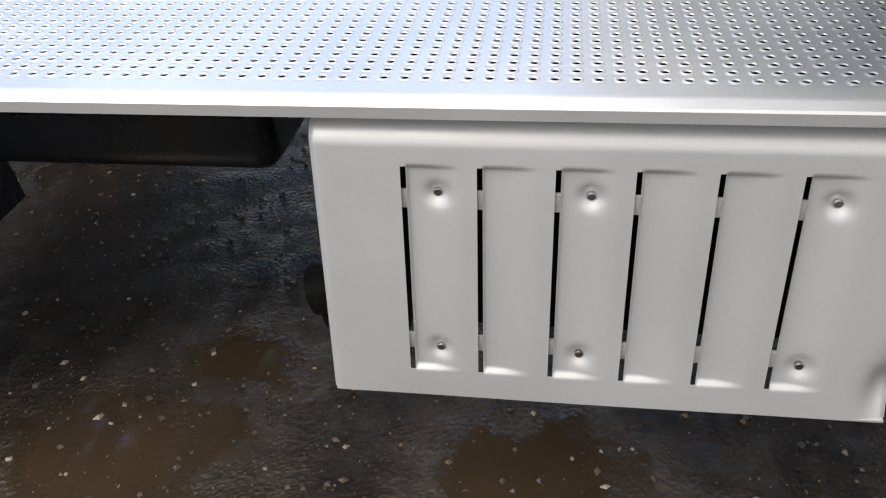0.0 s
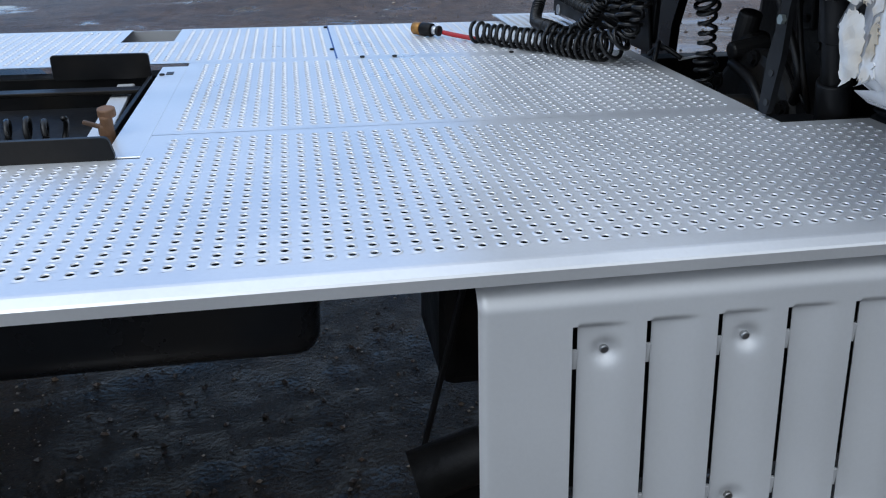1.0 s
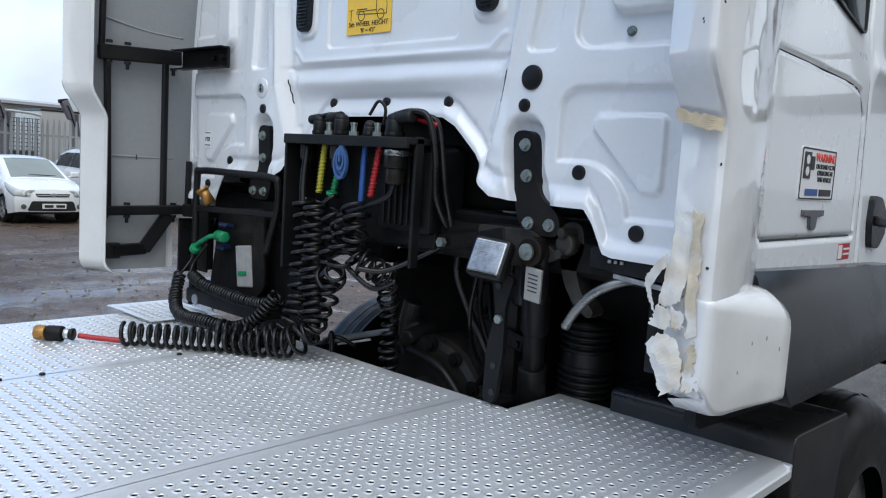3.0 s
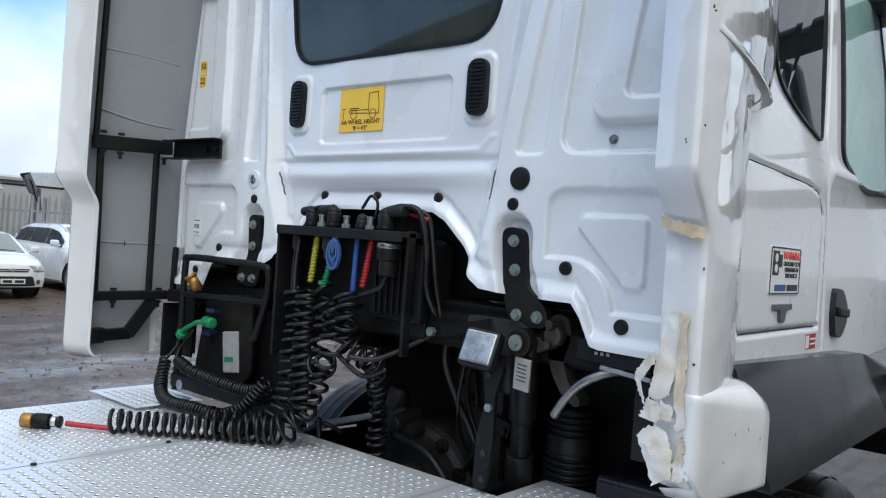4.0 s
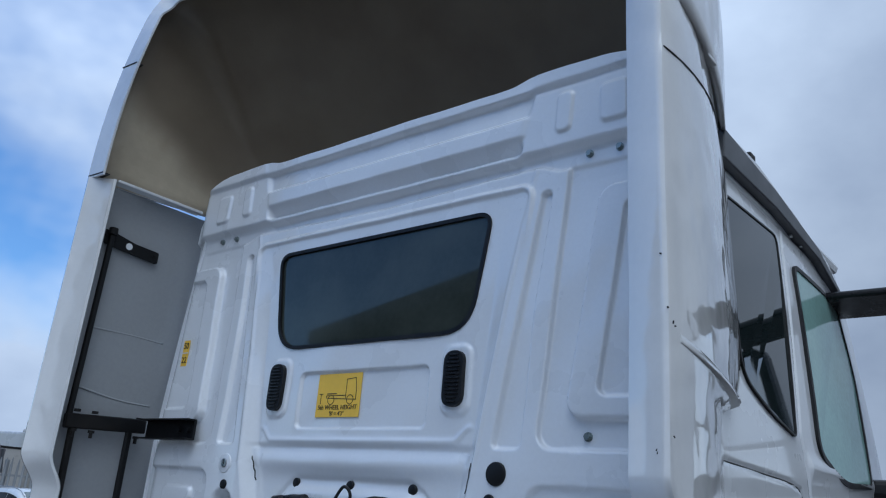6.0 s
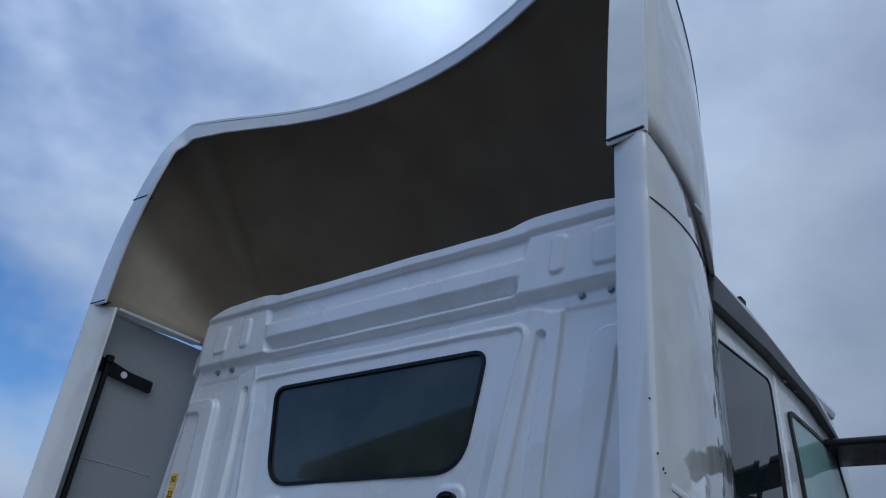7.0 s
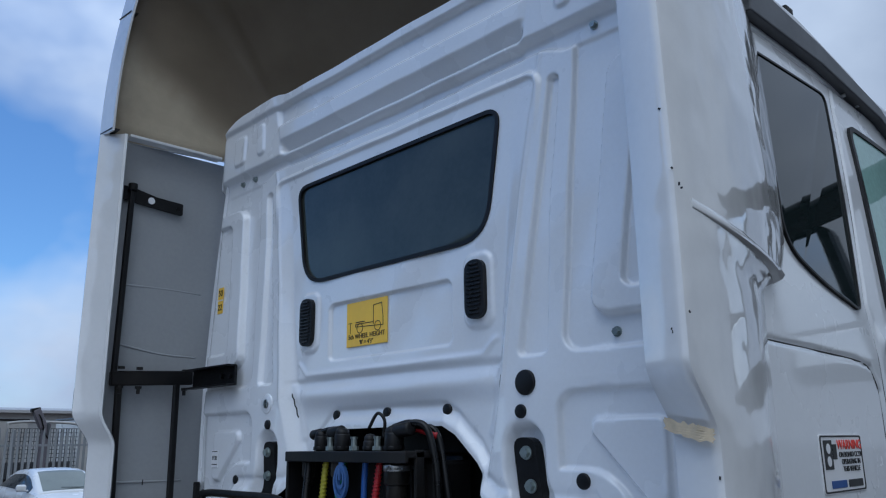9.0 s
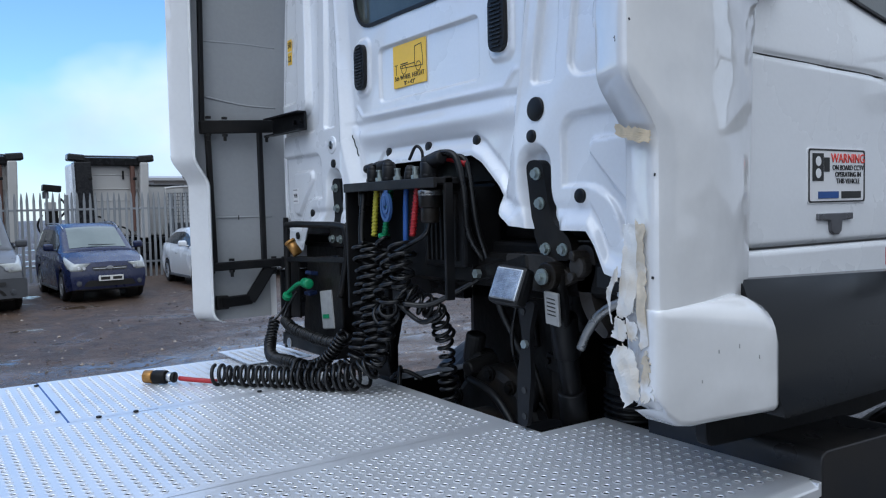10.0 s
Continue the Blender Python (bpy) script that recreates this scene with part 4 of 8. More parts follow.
tp("wide_angle_glass", bm_box(0.008, 0.27, 0.17, pose(1.576, -1.56, 2.11), 0.003), "mirror_glass", parent=mh)
tp("mirror_foot", bm_box(0.16, 0.60, 0.07, pose(1.66, -1.33, 2.0), 0.02), "plastic", parent=mir)

# door handle
hn = tp("door_handle", bm_prism(rounded([(0.845, 1.66), (0.925, 1.655), (0.99, 1.60), (0.985, 1.545), (0.93, 1.505), (0.855, 1.51), (0.835, 1.58)], 0.02), "y", -1.156, -1.128, 0.006), "plastic", "recessed black door handle")
tp("grip", bm_box(0.12, 0.014, 0.028, pose(0.915, -1.160, 1.585, 0, 4), 0.006), "black", parent=hn)

# warning sticker and badges on the side
cc = tp("camera_warning_sticker", bm_prism(rounded([(0.262, 1.765), (0.505, 1.765), (0.505, 1.640), (0.262, 1.640)], 0.008, 3), "y", -1.1432, -1.138), "label", "white camera warning sticker with black border")
SIDE_TXT = pose(0, 0, 0, 90, 0, 0)


def cc_text(words, size, x, z, mat):
    return settle(text_part("lettering", words, size, pose(x, -1.1445, z) @ SIDE_TXT, M[mat], cc))


M["warnred"] = material("warning_red_print", (0.75, 0.06, 0.04), 0.5)
tp("border", ring_prism(rounded([(0.264, 1.763), (0.503, 1.763), (0.503, 1.642), (0.264, 1.642)], 0.008, 3), rounded([(0.269, 1.7595), (0.498, 1.7595), (0.498, 1.6455), (0.269, 1.6455)], 0.006, 3), "y", -1.1442, -1.142), "ink", parent=cc)
cc_text("WARNING", 0.030, 0.428, 1.742, "warnred")
cc_text("ON BOARD CCTV", 0.0165, 0.428, 1.721, "ink")
cc_text("OPERATING IN", 0.0165, 0.428, 1.7055, "ink")
cc_text("THIS VEHICLE", 0.0165, 0.428, 1.690, "ink")
tp("camera_drawing", bm_box(0.045, 0.001, 0.062, pose(0.302, -1.1443, 1.722), 0.0003, 1), "ink", parent=cc)
tp("camera_drawing", bm_box(0.022, 0.001, 0.032, pose(0.338, -1.1443, 1.728), 0.0003, 1), "ink", parent=cc)
for z in (1.735, 1.708):
    tp("camera_drawing", bm_cyl(0.011, 0.001, pose(0.302, -1.1450, z, 90), 16), "label", parent=cc)
tp("maker_mark", bm_box(0.085, 0.001, 0.016, pose(0.345, -1.1443, 1.659), 0.0003, 1), "blue", parent=cc)
tp("maker_mark", bm_box(0.085, 0.001, 0.016, pose(0.442, -1.1443, 1.659), 0.0003, 1), "ink", parent=cc)
M["badge"] = material("dull_chrome_badge", (0.16, 0.16, 0.17), 0.3, metal=0.8)
tp("badge", bm_prism([(0.30, 1.617), (0.445, 1.617), (0.445, 1.602), (0.40, 1.60), (0.395, 1.575), (0.385, 1.568), (0.365, 1.568), (0.352, 1.575), (0.348, 1.60), (0.30, 1.602)], "y", -1.148, -1.138, 0.002), "badge", "small dull chrome badge")
rs = tp("red_notice", bm_box(0.10, 0.002, 0.044, pose(0.66, -1.1395, 1.505), 0.0005, 1), "red", "small red and white notice")
tp("white_field", bm_box(0.03, 0.001, 0.036, pose(0.628, -1.141, 1.505)), "label", parent=rs)
for z in (1.512, 1.498):
    tp("printed_bar", bm_box(0.05, 0.001, 0.005, pose(0.68, -1.141, z)), "label", parent=rs)

# ---- catwalk deck of perforated sheets ----
DZ = 1.05
HX, HY, HX0, HY0 = 0.0336, 0.0309, -1.502, -1.147
NSEG = 10


def perforated(name, rect, cuts, label, edge=0.028, z=DZ, thick=0.003, extra=()):
    """A sheet with raised, punched holes on the common grid. rect: x0, x1, y0, y1. cuts: rectangles left out. extra: rectangles left plain."""
    x0, x1, y0, y1 = rect
    i0, i1 = math.ceil((x0 + edge - HX0) / HX), math.floor((x1 - edge - HX0) / HX)
    j0, j1 = math.ceil((y0 + edge - HY0) / HY), math.floor((y1 - edge - HY0) / HY)
    xs = [x0] + [HX0 + (i - 0.5) * HX for i in range(i0, i1 + 2)] + [x1]
    ys = [y0] + [HY0 + (j - 0.5) * HY for j in range(j0, j1 + 2)] + [y1]
    xs, ys = sorted(xs), sorted(ys)
    verts, faces = [], []

    def blocked(cx, cy, m):
        return any(c[0] - m < cx < c[1] + m and c[2] - m < cy < c[3] + m for c in cuts)

    def plain(cx, cy):
        return any(c[0] < cx < c[1] and c[2] < cy < c[3] for c in extra)
    for a in range(len(xs) - 1):
        for b in range(len(ys) - 1):
            xa, xb, ya, yb = xs[a], xs[a + 1], ys[b], ys[b + 1]
            cx, cy = (xa + xb) / 2, (ya + yb) / 2
            crossing = [c for c in cuts if c[0] < xb - 1e-6 and c[1] > xa + 1e-6 and c[2] < yb - 1e-6 and c[3] > ya + 1e-6]
            if crossing:
                # keep only what lies outside the cuts
                gx = sorted({xa, xb, *[v for c in crossing for v in c[:2] if xa < v < xb]})
                gy = sorted({ya, yb, *[v for c in crossing for v in c[2:] if ya < v < yb]})
                for pa, pb in zip(gx, gx[1:]):
                    for qa, qb in zip(gy, gy[1:]):
                        if not blocked((pa + pb) / 2, (qa + qb) / 2, 0):
                            k = len(verts)
                            verts += [(pa, qa, z), (pb, qa, z), (pb, qb, z), (pa, qb, z)]
                            faces.append((k, k + 1, k + 2, k + 3))
                continue
            k = len(verts)
            verts += [(xa, ya, z), (xb, ya, z), (xb, yb, z), (xa, yb, z)]
            full = abs(xb - xa - HX) < 1e-4 and abs(yb - ya - HY) < 1e-4
            if not full or blocked(cx, cy, edge - 0.01) or plain(cx, cy):
                faces.append((k, k + 1, k + 2, k + 3))
                verts += [(xa, ya, z - thick), (xb, ya, z - thick), (xb, yb, z - thick), (xa, yb, z - thick)]
                faces.append((k + 7, k + 6, k + 5, k + 4))
                continue
            n = NSEG
            for r, dz in ((0.0120, 0.0), (0.0112, 0.0), (0.0089, 0.0019), (0.0073, 0.0020), (0.0069, -0.0006)):
                for q in range(n):
                    ang = 2 * math.pi * (q + 0.5) / n - 0.75 * math.pi
                    verts.append((cx + r * math.cos(ang), cy + r * math.sin(ang), z + dz))
            o = k + 4
            # square corners to the ring
            corner = [0, 0, 0, 1, 1, 2, 2, 2, 3, 3]
            for q in range(n):
                r = (q + 1) % n
                cq, cr = corner[q], corner[r]
                if cq == cr:
                    faces.append((k + cq, o + r, o + q))
                else:
                    faces.append((k + cq, k + cr, o + r, o + q))
                for ring in range(4):
                    faces.append((o + ring * n + q, o + ring * n + r, o + (ring + 1) * n + r, o + (ring + 1) * n + q))
    return settle(mesh_object(name, verts, faces, M["alu"], truck, label, True))


perforated("deck_panel", (-2.7, 0.20, -1.20, -0.447), [(-2.8, -1.49, -0.61, -0.3), (-0.035, 0.3, -0.577, -0.3)], "perforated aluminium catwalk sheet", extra=[(-1.5, -1.46, -0.62, -0.4)])
perforated("deck_panel", (-1.49, -0.035, -0.444, 0.352), [], "perforated aluminium catwalk sheet", edge=0.034, extra=[(-1.6, -1.452, -0.5, 0.4)])
perforated("deck_panel", (-2.7, -1.035, 0.355, 1.012), [(-1.765, -1.585, 0.75, 1.2)], "perforated aluminium catwalk sheet with a cut-out edge")
perforated("deck_panel", (-1.029, -0.10, 0.357, 1.022), [], "bolted perforated access panel")
perforated("deck_panel", (-0.33, -0.06, 0.78, 1.135), [], "small perforated corner sheet", z=DZ + 0.012)

# folded edge along the near side
prof = [(-1.20, DZ), (-1.206, DZ - 0.001), (-1.222, DZ - 0.009), (-1.225, DZ - 0.013), (-1.225, DZ - 0.032), (-1.220, DZ - 0.032), (-1.218, DZ - 0.014), (-1.205, DZ - 0.006), (-1.20, DZ - 0.004)]
tp("deck_edge", bm_prism(prof, "x", -2.7, 0.17), "alu", "folded aluminium edge of the catwalk")
tp("deck_edge_end", bm_prism([(0.17, -1.20), (0.20, -1.20), (0.20, -1.206), (0.182, -1.224), (0.17, -1.224)], "z", DZ - 0.032, DZ - 0.0005, 0.002), "alu")
# far and front edges
tp("deck_front_fold", bm_box(0.004, 0.62, 0.04, pose(0.2, -0.89, DZ - 0.022)), "alu")
tp("deck_front_fold", bm_box(0.004, 0.75, 0.04, pose(-0.037, -0.04, DZ - 0.022)), "alu")
tp("deck_far_fold", bm_box(2.4, 0.004, 0.04, pose(-1.3, 1.014, DZ - 0.024)), "alu")

# bolts on the access panel
for x, y in [(-1.04, 0.96), (-1.04, 0.50), (-0.845, 0.352), (-0.45, 0.358), (-0.25, 1.12), (-1.55, 0.18), (-0.95, 0.355)]:
    tp("deck_bolt", bm_cyl(0.008, 0.006, pose(x, y, DZ + 0.003), 10, 0.002), "rubber")
# seams beside the access panel
tp("seam_gasket", bm_box(0.006, 0.66, 0.004, pose(-1.032, 0.685, DZ - 0.002)), "blue", "dark blue seam strip")

# unperforated border of the pocket
tp("pocket_border", bm_box(0.075, 0.90, 0.004, pose(-1.527, -0.15, DZ - 0.001), 0.0015, 1), "alu")
tp("pocket_slot", bm_box(0.02, 0.035, 0.003, pose(-1.53, 0.2, DZ + 0.001)), "ink")

# side skirt with upright slots
SK_X0, SK_X1, SK_Z0, SK_Z1 = -0.916, 0.062, 0.486, 1.02


def skirt_y(z):
    """The skirt leans out towards its foot and rolls in at the top."""
    base = -1.236 - 0.15 * (0.885 - z)
    roll = 0.055 * np.clip((z - 0.965) / 0.055, 0, 1) ** 2
    return base + roll + 0.005


SLOTS = [-0.760 + 0.1235 * i for i in range(6)]
S_TOP, S_BOT = 0.933, 0.545
RIVETS = [(SLOTS[0] + 0.051, 0.885), (SLOTS[2] + 0.050, 0.885), (SLOTS[5] + 0.050, 0.885), (SLOTS[0] + 0.048, 0.584), (SLOTS[2] + 0.046, 0.584), (SLOTS[5] + 0.046, 0.584)]


def skirt_fn(x, z):
    y = skirt_y(z)
    for sx in SLOTS:
        # each slot's right lip is pressed out, fading to the right
        d = (x - sx)
        inside = sstep(0.0, 0.004, d) * (1 - sstep(0.02, 0.095, d)) * sstep(S_BOT - 0.004, S_BOT + 0.004, z) * (1 - sstep(S_TOP - 0.004, S_TOP + 0.004, z))
        y = y + 0.009 * inside
    for rx, rz in RIVETS:
        rr = np.hypot(x - rx, z - rz)
        y = y + 0.013 * np.exp(-(rr / 0.0175) ** 2)
    edge = np.minimum(x - SK_X0, SK_X1 - x)
    y = y + 0.010 * np.exp(-(edge / 0.006) ** 2)
    y = y + 0.0008 * np.sin(9 * x + 5 * z) + 0.03 * np.exp(-((x - 0.05) / 0.03) ** 2 - ((z - 0.55) / 0.05) ** 2)
    return np.stack([x, y, z], -1)


def skirt_keep(c):
    k = np.ones(len(c), bool)
    for sx in SLOTS:
        slot = (np.abs(c[:, 0] - sx + 0.003) < 0.0042) & (c[:, 2] > S_BOT) & (c[:, 2] < S_TOP)
        k &= ~slot
    return k


sk_u = np.unique(np.concatenate([np.linspace(SK_X0, SK_X1, 240)] + [np.array([sx - 0.0073, sx + 0.0013, sx + 0.005]) for sx in SLOTS]))
sk = settle(grid_object("side_skirt", sk_u, np.linspace(SK_Z0, SK_Z1, 150), skirt_fn, M["skirt"], truck, "silver slotted side skirt panel with recessed fixings", skirt_keep))
for rx, rz in RIVETS:
    tp("fixing", bm_cyl(0.0075, 0.012, pose(rx, float(skirt_y(np.array(rz))) + 0.016, rz, 90), 14, 0.002), "steel", parent=sk)
for sx in SLOTS:
    for z in (0.875, 0.60):
        tp("slot_bridge", bm_box(0.012, 0.006, 0.034, pose(sx - 0.003, float(skirt_y(np.array(z))) + 0.0085, z)), "skirt", parent=sk)
tp("skirt_hem", bm_box(SK_X1 - SK_X0 - 0.01, 0.022, 0.004, pose((SK_X0 + SK_X1) / 2, -1.278, SK_Z0 + 0.001)), "skirt", parent=sk)
tp("skirt_backing", bm_box(0.90, 0.02, 0.46, pose(-0.42, -1.14, 0.76, 3), 0.005), "black", parent=sk)

# ---- side fairings behind the cab ----
def skin_bow(z):
    """How strongly the fairing's skin bows out: more below the shoulder."""
    return 2.2 - 0.4 * float(sstep(1.9, 2.25, np.array(float(z))))


def proud(z):
    """How far the lower fairing's front edge stands off the cab side."""
    return 0.012 * (1 - sstep(1.6, 2.05, np.asarray(z, float)))


def near_front(z):
    return np.interp(z, [1.25, 1.5, 1.96, 2.065, 2.10, 2.2, 2.386, 2.757, 2.83, 2.955], [0.02, 0.045, 0.06, 0.085, 0.19, 0.255, 0.312, 0.412, 0.40, 0.40]) - 1.6 * proud(z)


def near_skin(x, z):
    """Half width of the near fairing's outer skin."""
    fr_ = float(near_front(z))
    ro_ = -0.326 - 0.076 * float(sstep(1.755, 1.885, np.array(float(z))))
    yf_ = float(side_y(np.array(float(z)), np.array(max(fr_, 0.0))) + 0.004 + proud(z))
    y_ = 1.222 - 0.012 * min(1.0, max(0.0, (z - 2.2) / 0.7))
    f_ = min(1.0, max(0.0, (fr_ - x) / (fr_ - ro_ - 0.012)))
    return yf_ + (y_ - yf_) * (1 - (1 - f_) ** skin_bow(z))


def fairing(s):
    """One side fairing: an outer skin from the cab side to a rear edge, with a return strip, in uneven height."""
    foot = 1.265 if s < 0 else 1.185
    zs = np.concatenate([np.linspace(foot, foot + 0.06, 9), np.linspace(foot + 0.08, 1.74, 20), np.linspace(1.76, 1.90, 20), np.linspace(1.92, 2.18, 22), np.linspace(2.20, 2.955, 30)])
    t = sstep(1.755, 1.885, zs)
    rear_out = -0.326 - 0.076 * t
    rear_in = -0.303 - 0.074 * t
    low = 0.055 * (1 - np.sqrt(1 - np.clip((foot + 0.055 - zs) / 0.0555, 0, 1) ** 2))
    if s > 0:
        rear_out, rear_in = rear_out - 0.052 - 0.018 * t - 0.026 * (1 - t), rear_in - 0.03 - 0.019 * (1 - t)
    rear_out, rear_in = rear_out + low, rear_in + low
    front = near_front(zs)
    if s > 0:
        front = np.interp(zs, [1.18, 1.40, 1.45, 2.0, 2.955], [-0.03, -0.03, 0.10, 0.12, 0.12])
    yo = 1.222 - 0.012 * np.clip((zs - 2.2) / 0.7, 0, 1)
    verts, faces = [], []
    # section from the cab side, along the skin, round the crease, over the strip, and back along the inner face
    for i, z in enumerate(zs):
        ro, ri, fr, y = rear_out[i], rear_in[i], front[i], yo[i]
        yf = float(side_y(np.array(z), np.array(max(fr, 0.0))) + 0.004 + proud(z))
        if s > 0:
            yf = 1.208
        sec = []
        for k in range(9):
            f = k / 8
            e = 1 - (1 - f) ** (skin_bow(z) if s < 0 else 2.2)
            sec.append((fr + (ro + 0.012 - fr) * f, yf + (y - yf) * e))
        sec += [(ro + 0.004, y - 0.002), (ro, y - 0.008), (ro - 0.002, y - 0.018)]
        sec += [(ri - 0.004, y - 0.085), (ri, y - 0.094), (ri + 0.010, y - 0.097)]
        sec += [(ri + 0.016, y - 0.090), (ro + 0.045, y - 0.016), (ro + 0.12, y - 0.014), (fr * 0.5 + ro * 0.5, (y + yf) / 2 - 0.012), (fr - 0.03, yf - 0.006)]
        verts += [(px, s * py, z) for px, py in sec]
    m = len(sec)
    for i in range(len(zs) - 1):
        for k in range(m - 1):
            q = (i * m + k, (i + 1) * m + k, (i + 1) * m + k + 1, i * m + k + 1)
            faces.append(q if s > 0 else q[::-1])
    for i in (0, len(zs) - 1):
        faces.append(tuple(i * m + k for k in range(m)))
    ob = settle(mesh_object("side_fairing", verts, faces, M["fairing"], truck, "white side fairing behind the cab", True))
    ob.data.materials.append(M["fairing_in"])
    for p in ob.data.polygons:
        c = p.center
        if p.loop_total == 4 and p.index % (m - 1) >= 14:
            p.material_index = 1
    return ob


fr_right, fr_left = fairing(-1), fairing(1)
for fr in (fr_right, fr_left):
    md = fr.modifiers.new("edges", "EDGE_SPLIT")
    md.split_angle = radians(38)

# fin on the near fairing, pointing to the quarter window
fv, ff = [], []
for k in range(13):
    g = k / 12
    x, z = -0.348 + 0.495 * g, 2.141 - 0.046 * g
    h = 0.001 + 0.015 * g ** 0.9
    for dz, o in ((0.022, -0.003), (0.013, h * 0.25), (0.006, h * 0.8), (0.002, h), (-0.004, h * 0.98), (-0.006, h * 0.7), (-0.010, -0.004)):
        dz *= 0.8 + 0.5 * g
        fv.append((x - 0.03 * max(0.0, dz) / 0.06 * g, -(near_skin(x, z + dz) + o), z + dz))
ff = [(k * 7 + j, k * 7 + j + 1, (k + 1) * 7 + j + 1, (k + 1) * 7 + j) for k in range(12) for j in range(6)]
ff += [tuple(range(7))[::-1], tuple(84 + j for j in range(7))]
fin = settle(mesh_object("fin", fv, ff, M["fairing"], fr_right, "", True))
fin.modifiers.new("edges", "EDGE_SPLIT").split_angle = radians(40)

# lower corner of the fairing and the black mudguard top
for s in (-1, 1):
    if s < 0:
        cols = [(-0.316, 1.165), (-0.3315, 1.2), (-0.3335, 1.214), (-0.331, 1.2225), (-0.324, 1.2275)]
        cols += [(-0.31 + 0.265 * k / 9, 1.230 + 0.034 * (k / 9) ** 1.4) for k in range(10)]
        cols += [(-0.035, 1.262), (-0.031, 1.252), (-0.031, 1.10)]
        cv = []
        for px, py in cols:
            f = min(1.0, max(0.0, (px + 0.35) / 0.32))
            zb = 1.246 + 0.085 * max(0.0, 1 - f / 0.30) ** 2.2
            to = Vector((0.0, -1.0)) if px > -0.318 else Vector((0.75, -0.66)) if py > 1.205 else Vector((1.0, 0.0))
            zl = 1.462 + 0.012 * f - 0.035 * max(0.0, (f - 0.90) / 0.10) ** 2
            z_s = zl - 0.012 - 0.060 * f
            top_in = max(0.006, py - near_skin(px, zl) + 0.004) if px > -0.318 else 0.004
            top_in = min(top_in, 0.10)
            prof_ = [(0.08, zb), (0.014, zb), (0.006, zb + 0.002), (0.0015, zb + 0.007), (0.0, zb + 0.014)] + [(0.0, zb + 0.014 + (z_s - zb - 0.014) * k / 3) for k in (1, 2, 3)]
            prof_ += [(top_in * (1 - math.cos(k * math.pi / 14)), z_s + (zl - z_s) * math.sin(k * math.pi / 14)) for k in range(1, 8)] + [(top_in + 0.02, zl - 0.004)]
            reach = 0.012 if px < -0.314 else 1.0
            cv += [(px + to.x * min(d, reach), s * (py + to.y * min(d, reach)), z) for d, z in prof_]
        m_ = len(prof_)
        cf = [(i * m_ + k, (i + 1) * m_ + k, (i + 1) * m_ + k + 1, i * m_ + k + 1) for i in range(len(cols) - 1) for k in range(m_ - 1)]
        ob = settle(mesh_object("fairing_corner", cv, cf, M["fairing"], fr_right, "white moulded lower corner", True))
    mg = rounded([(-0.028, 1.492), (1.0, 1.462), (1.12, 1.42), (1.22, 1.30), (1.3, 1.1), (1.28, 1.1), (1.19, 1.20), (1.05, 1.235), (0.1, 1.232), (-0.03, 1.232)], [0.01, 0.05, 0.05, 0.05, 0.01, 0.01, 0.05, 0.05, 0.02, 0.01], 5)
    if s > 0:
        mg = rounded([(0.15, 1.492), (1.0, 1.462), (1.22, 1.36), (1.0, 1.27), (0.15, 1.30)], 0.03, 5)
    bm = bm_prism(mg, "y", s * 1.272, s * (0.95 if s < 0 else 1.2), 0.018, 4)
    for v in bm.verts:
        if abs(v.co.y) > 1.2:
            v.co.y -= s * 0.10 * max(0, (v.co.z - 1.36) / 0.13) ** 1.6
    tp("mudguard", bm, "mudguard", "dark grey plastic mudguard", True)
    # step box below the near door
    if s < 0:
        tp("step_box", bm_prism(rounded([(0.18, 1.115), (0.57, 1.10), (0.51, 0.80), (0.47, 0.50), (0.21, 0.50)], 0.03), "y", s * 1.225, s * 0.75, 0.012), "tank", "dark plastic step box")

# added black sheet, hides lit ground so the gap stays dark
tp("wing_liner", bm_prism(rounded([(0.0, 1.26), (1.05, 1.26), (1.05, 1.12), (0.62, 1.09), (0.0, 1.12)], 0.03), "y", -1.07, -1.04, 0.004), "black", "black sheet added to darken the gap under the mudguard")
# front wheels
def wheel(x, y, s):
    R, W = 0.525, 0.30
    sec = [(0.30, -0.5), (0.34, -0.46), (0.44, -0.49), (0.49, -0.46), (0.515, -0.36), (0.525, -0.2), (0.525, 0.2), (0.515, 0.36), (0.49, 0.46), (0.44, 0.49), (0.34, 0.46), (0.30, 0.5)]
    n = 56
    verts = [(x + r * math.cos(2 * math.pi * i / n), y + w * W, GZ + R + r * math.sin(2 * math.pi * i / n)) for i in range(n) for r, w in sec]
    k = len(sec)
    faces = [(i * k + j, ((i + 1) % n) * k + j, ((i + 1) % n) * k + j + 1, i * k + j + 1) for i in range(n) for j in range(k - 1)]
    w = settle(mesh_object("front_wheel", verts, faces, M["rubber"], truck, "black road tyre on a steel rim", True))
    for g in (-0.25, -0.08, 0.08, 0.25):
        gv = [(x + r * math.cos(2 * math.pi * i / n), y + (g + q) * W, GZ + R + r * math.sin(2 * math.pi * i / n)) for i in range(n) for r, q in ((0.527, -0.022), (0.5265, 0.022))]
        settle(mesh_object("tread_groove", gv, [(i * 2, ((i + 1) % n) * 2, ((i + 1) % n) * 2 + 1, i * 2 + 1) for i in range(n)], M["ink"], w))
    tp("rim", bm_join(bm_cyl(0.30, 0.16, pose(x, y + s * 0.02, GZ + R, 90), 40, 0.02), bm_cyl(0.13, 0.10, pose(x, y + s * 0.13, GZ + R, 90), 30, 0.02)), "steel", parent=w, smooth=False)
    return w


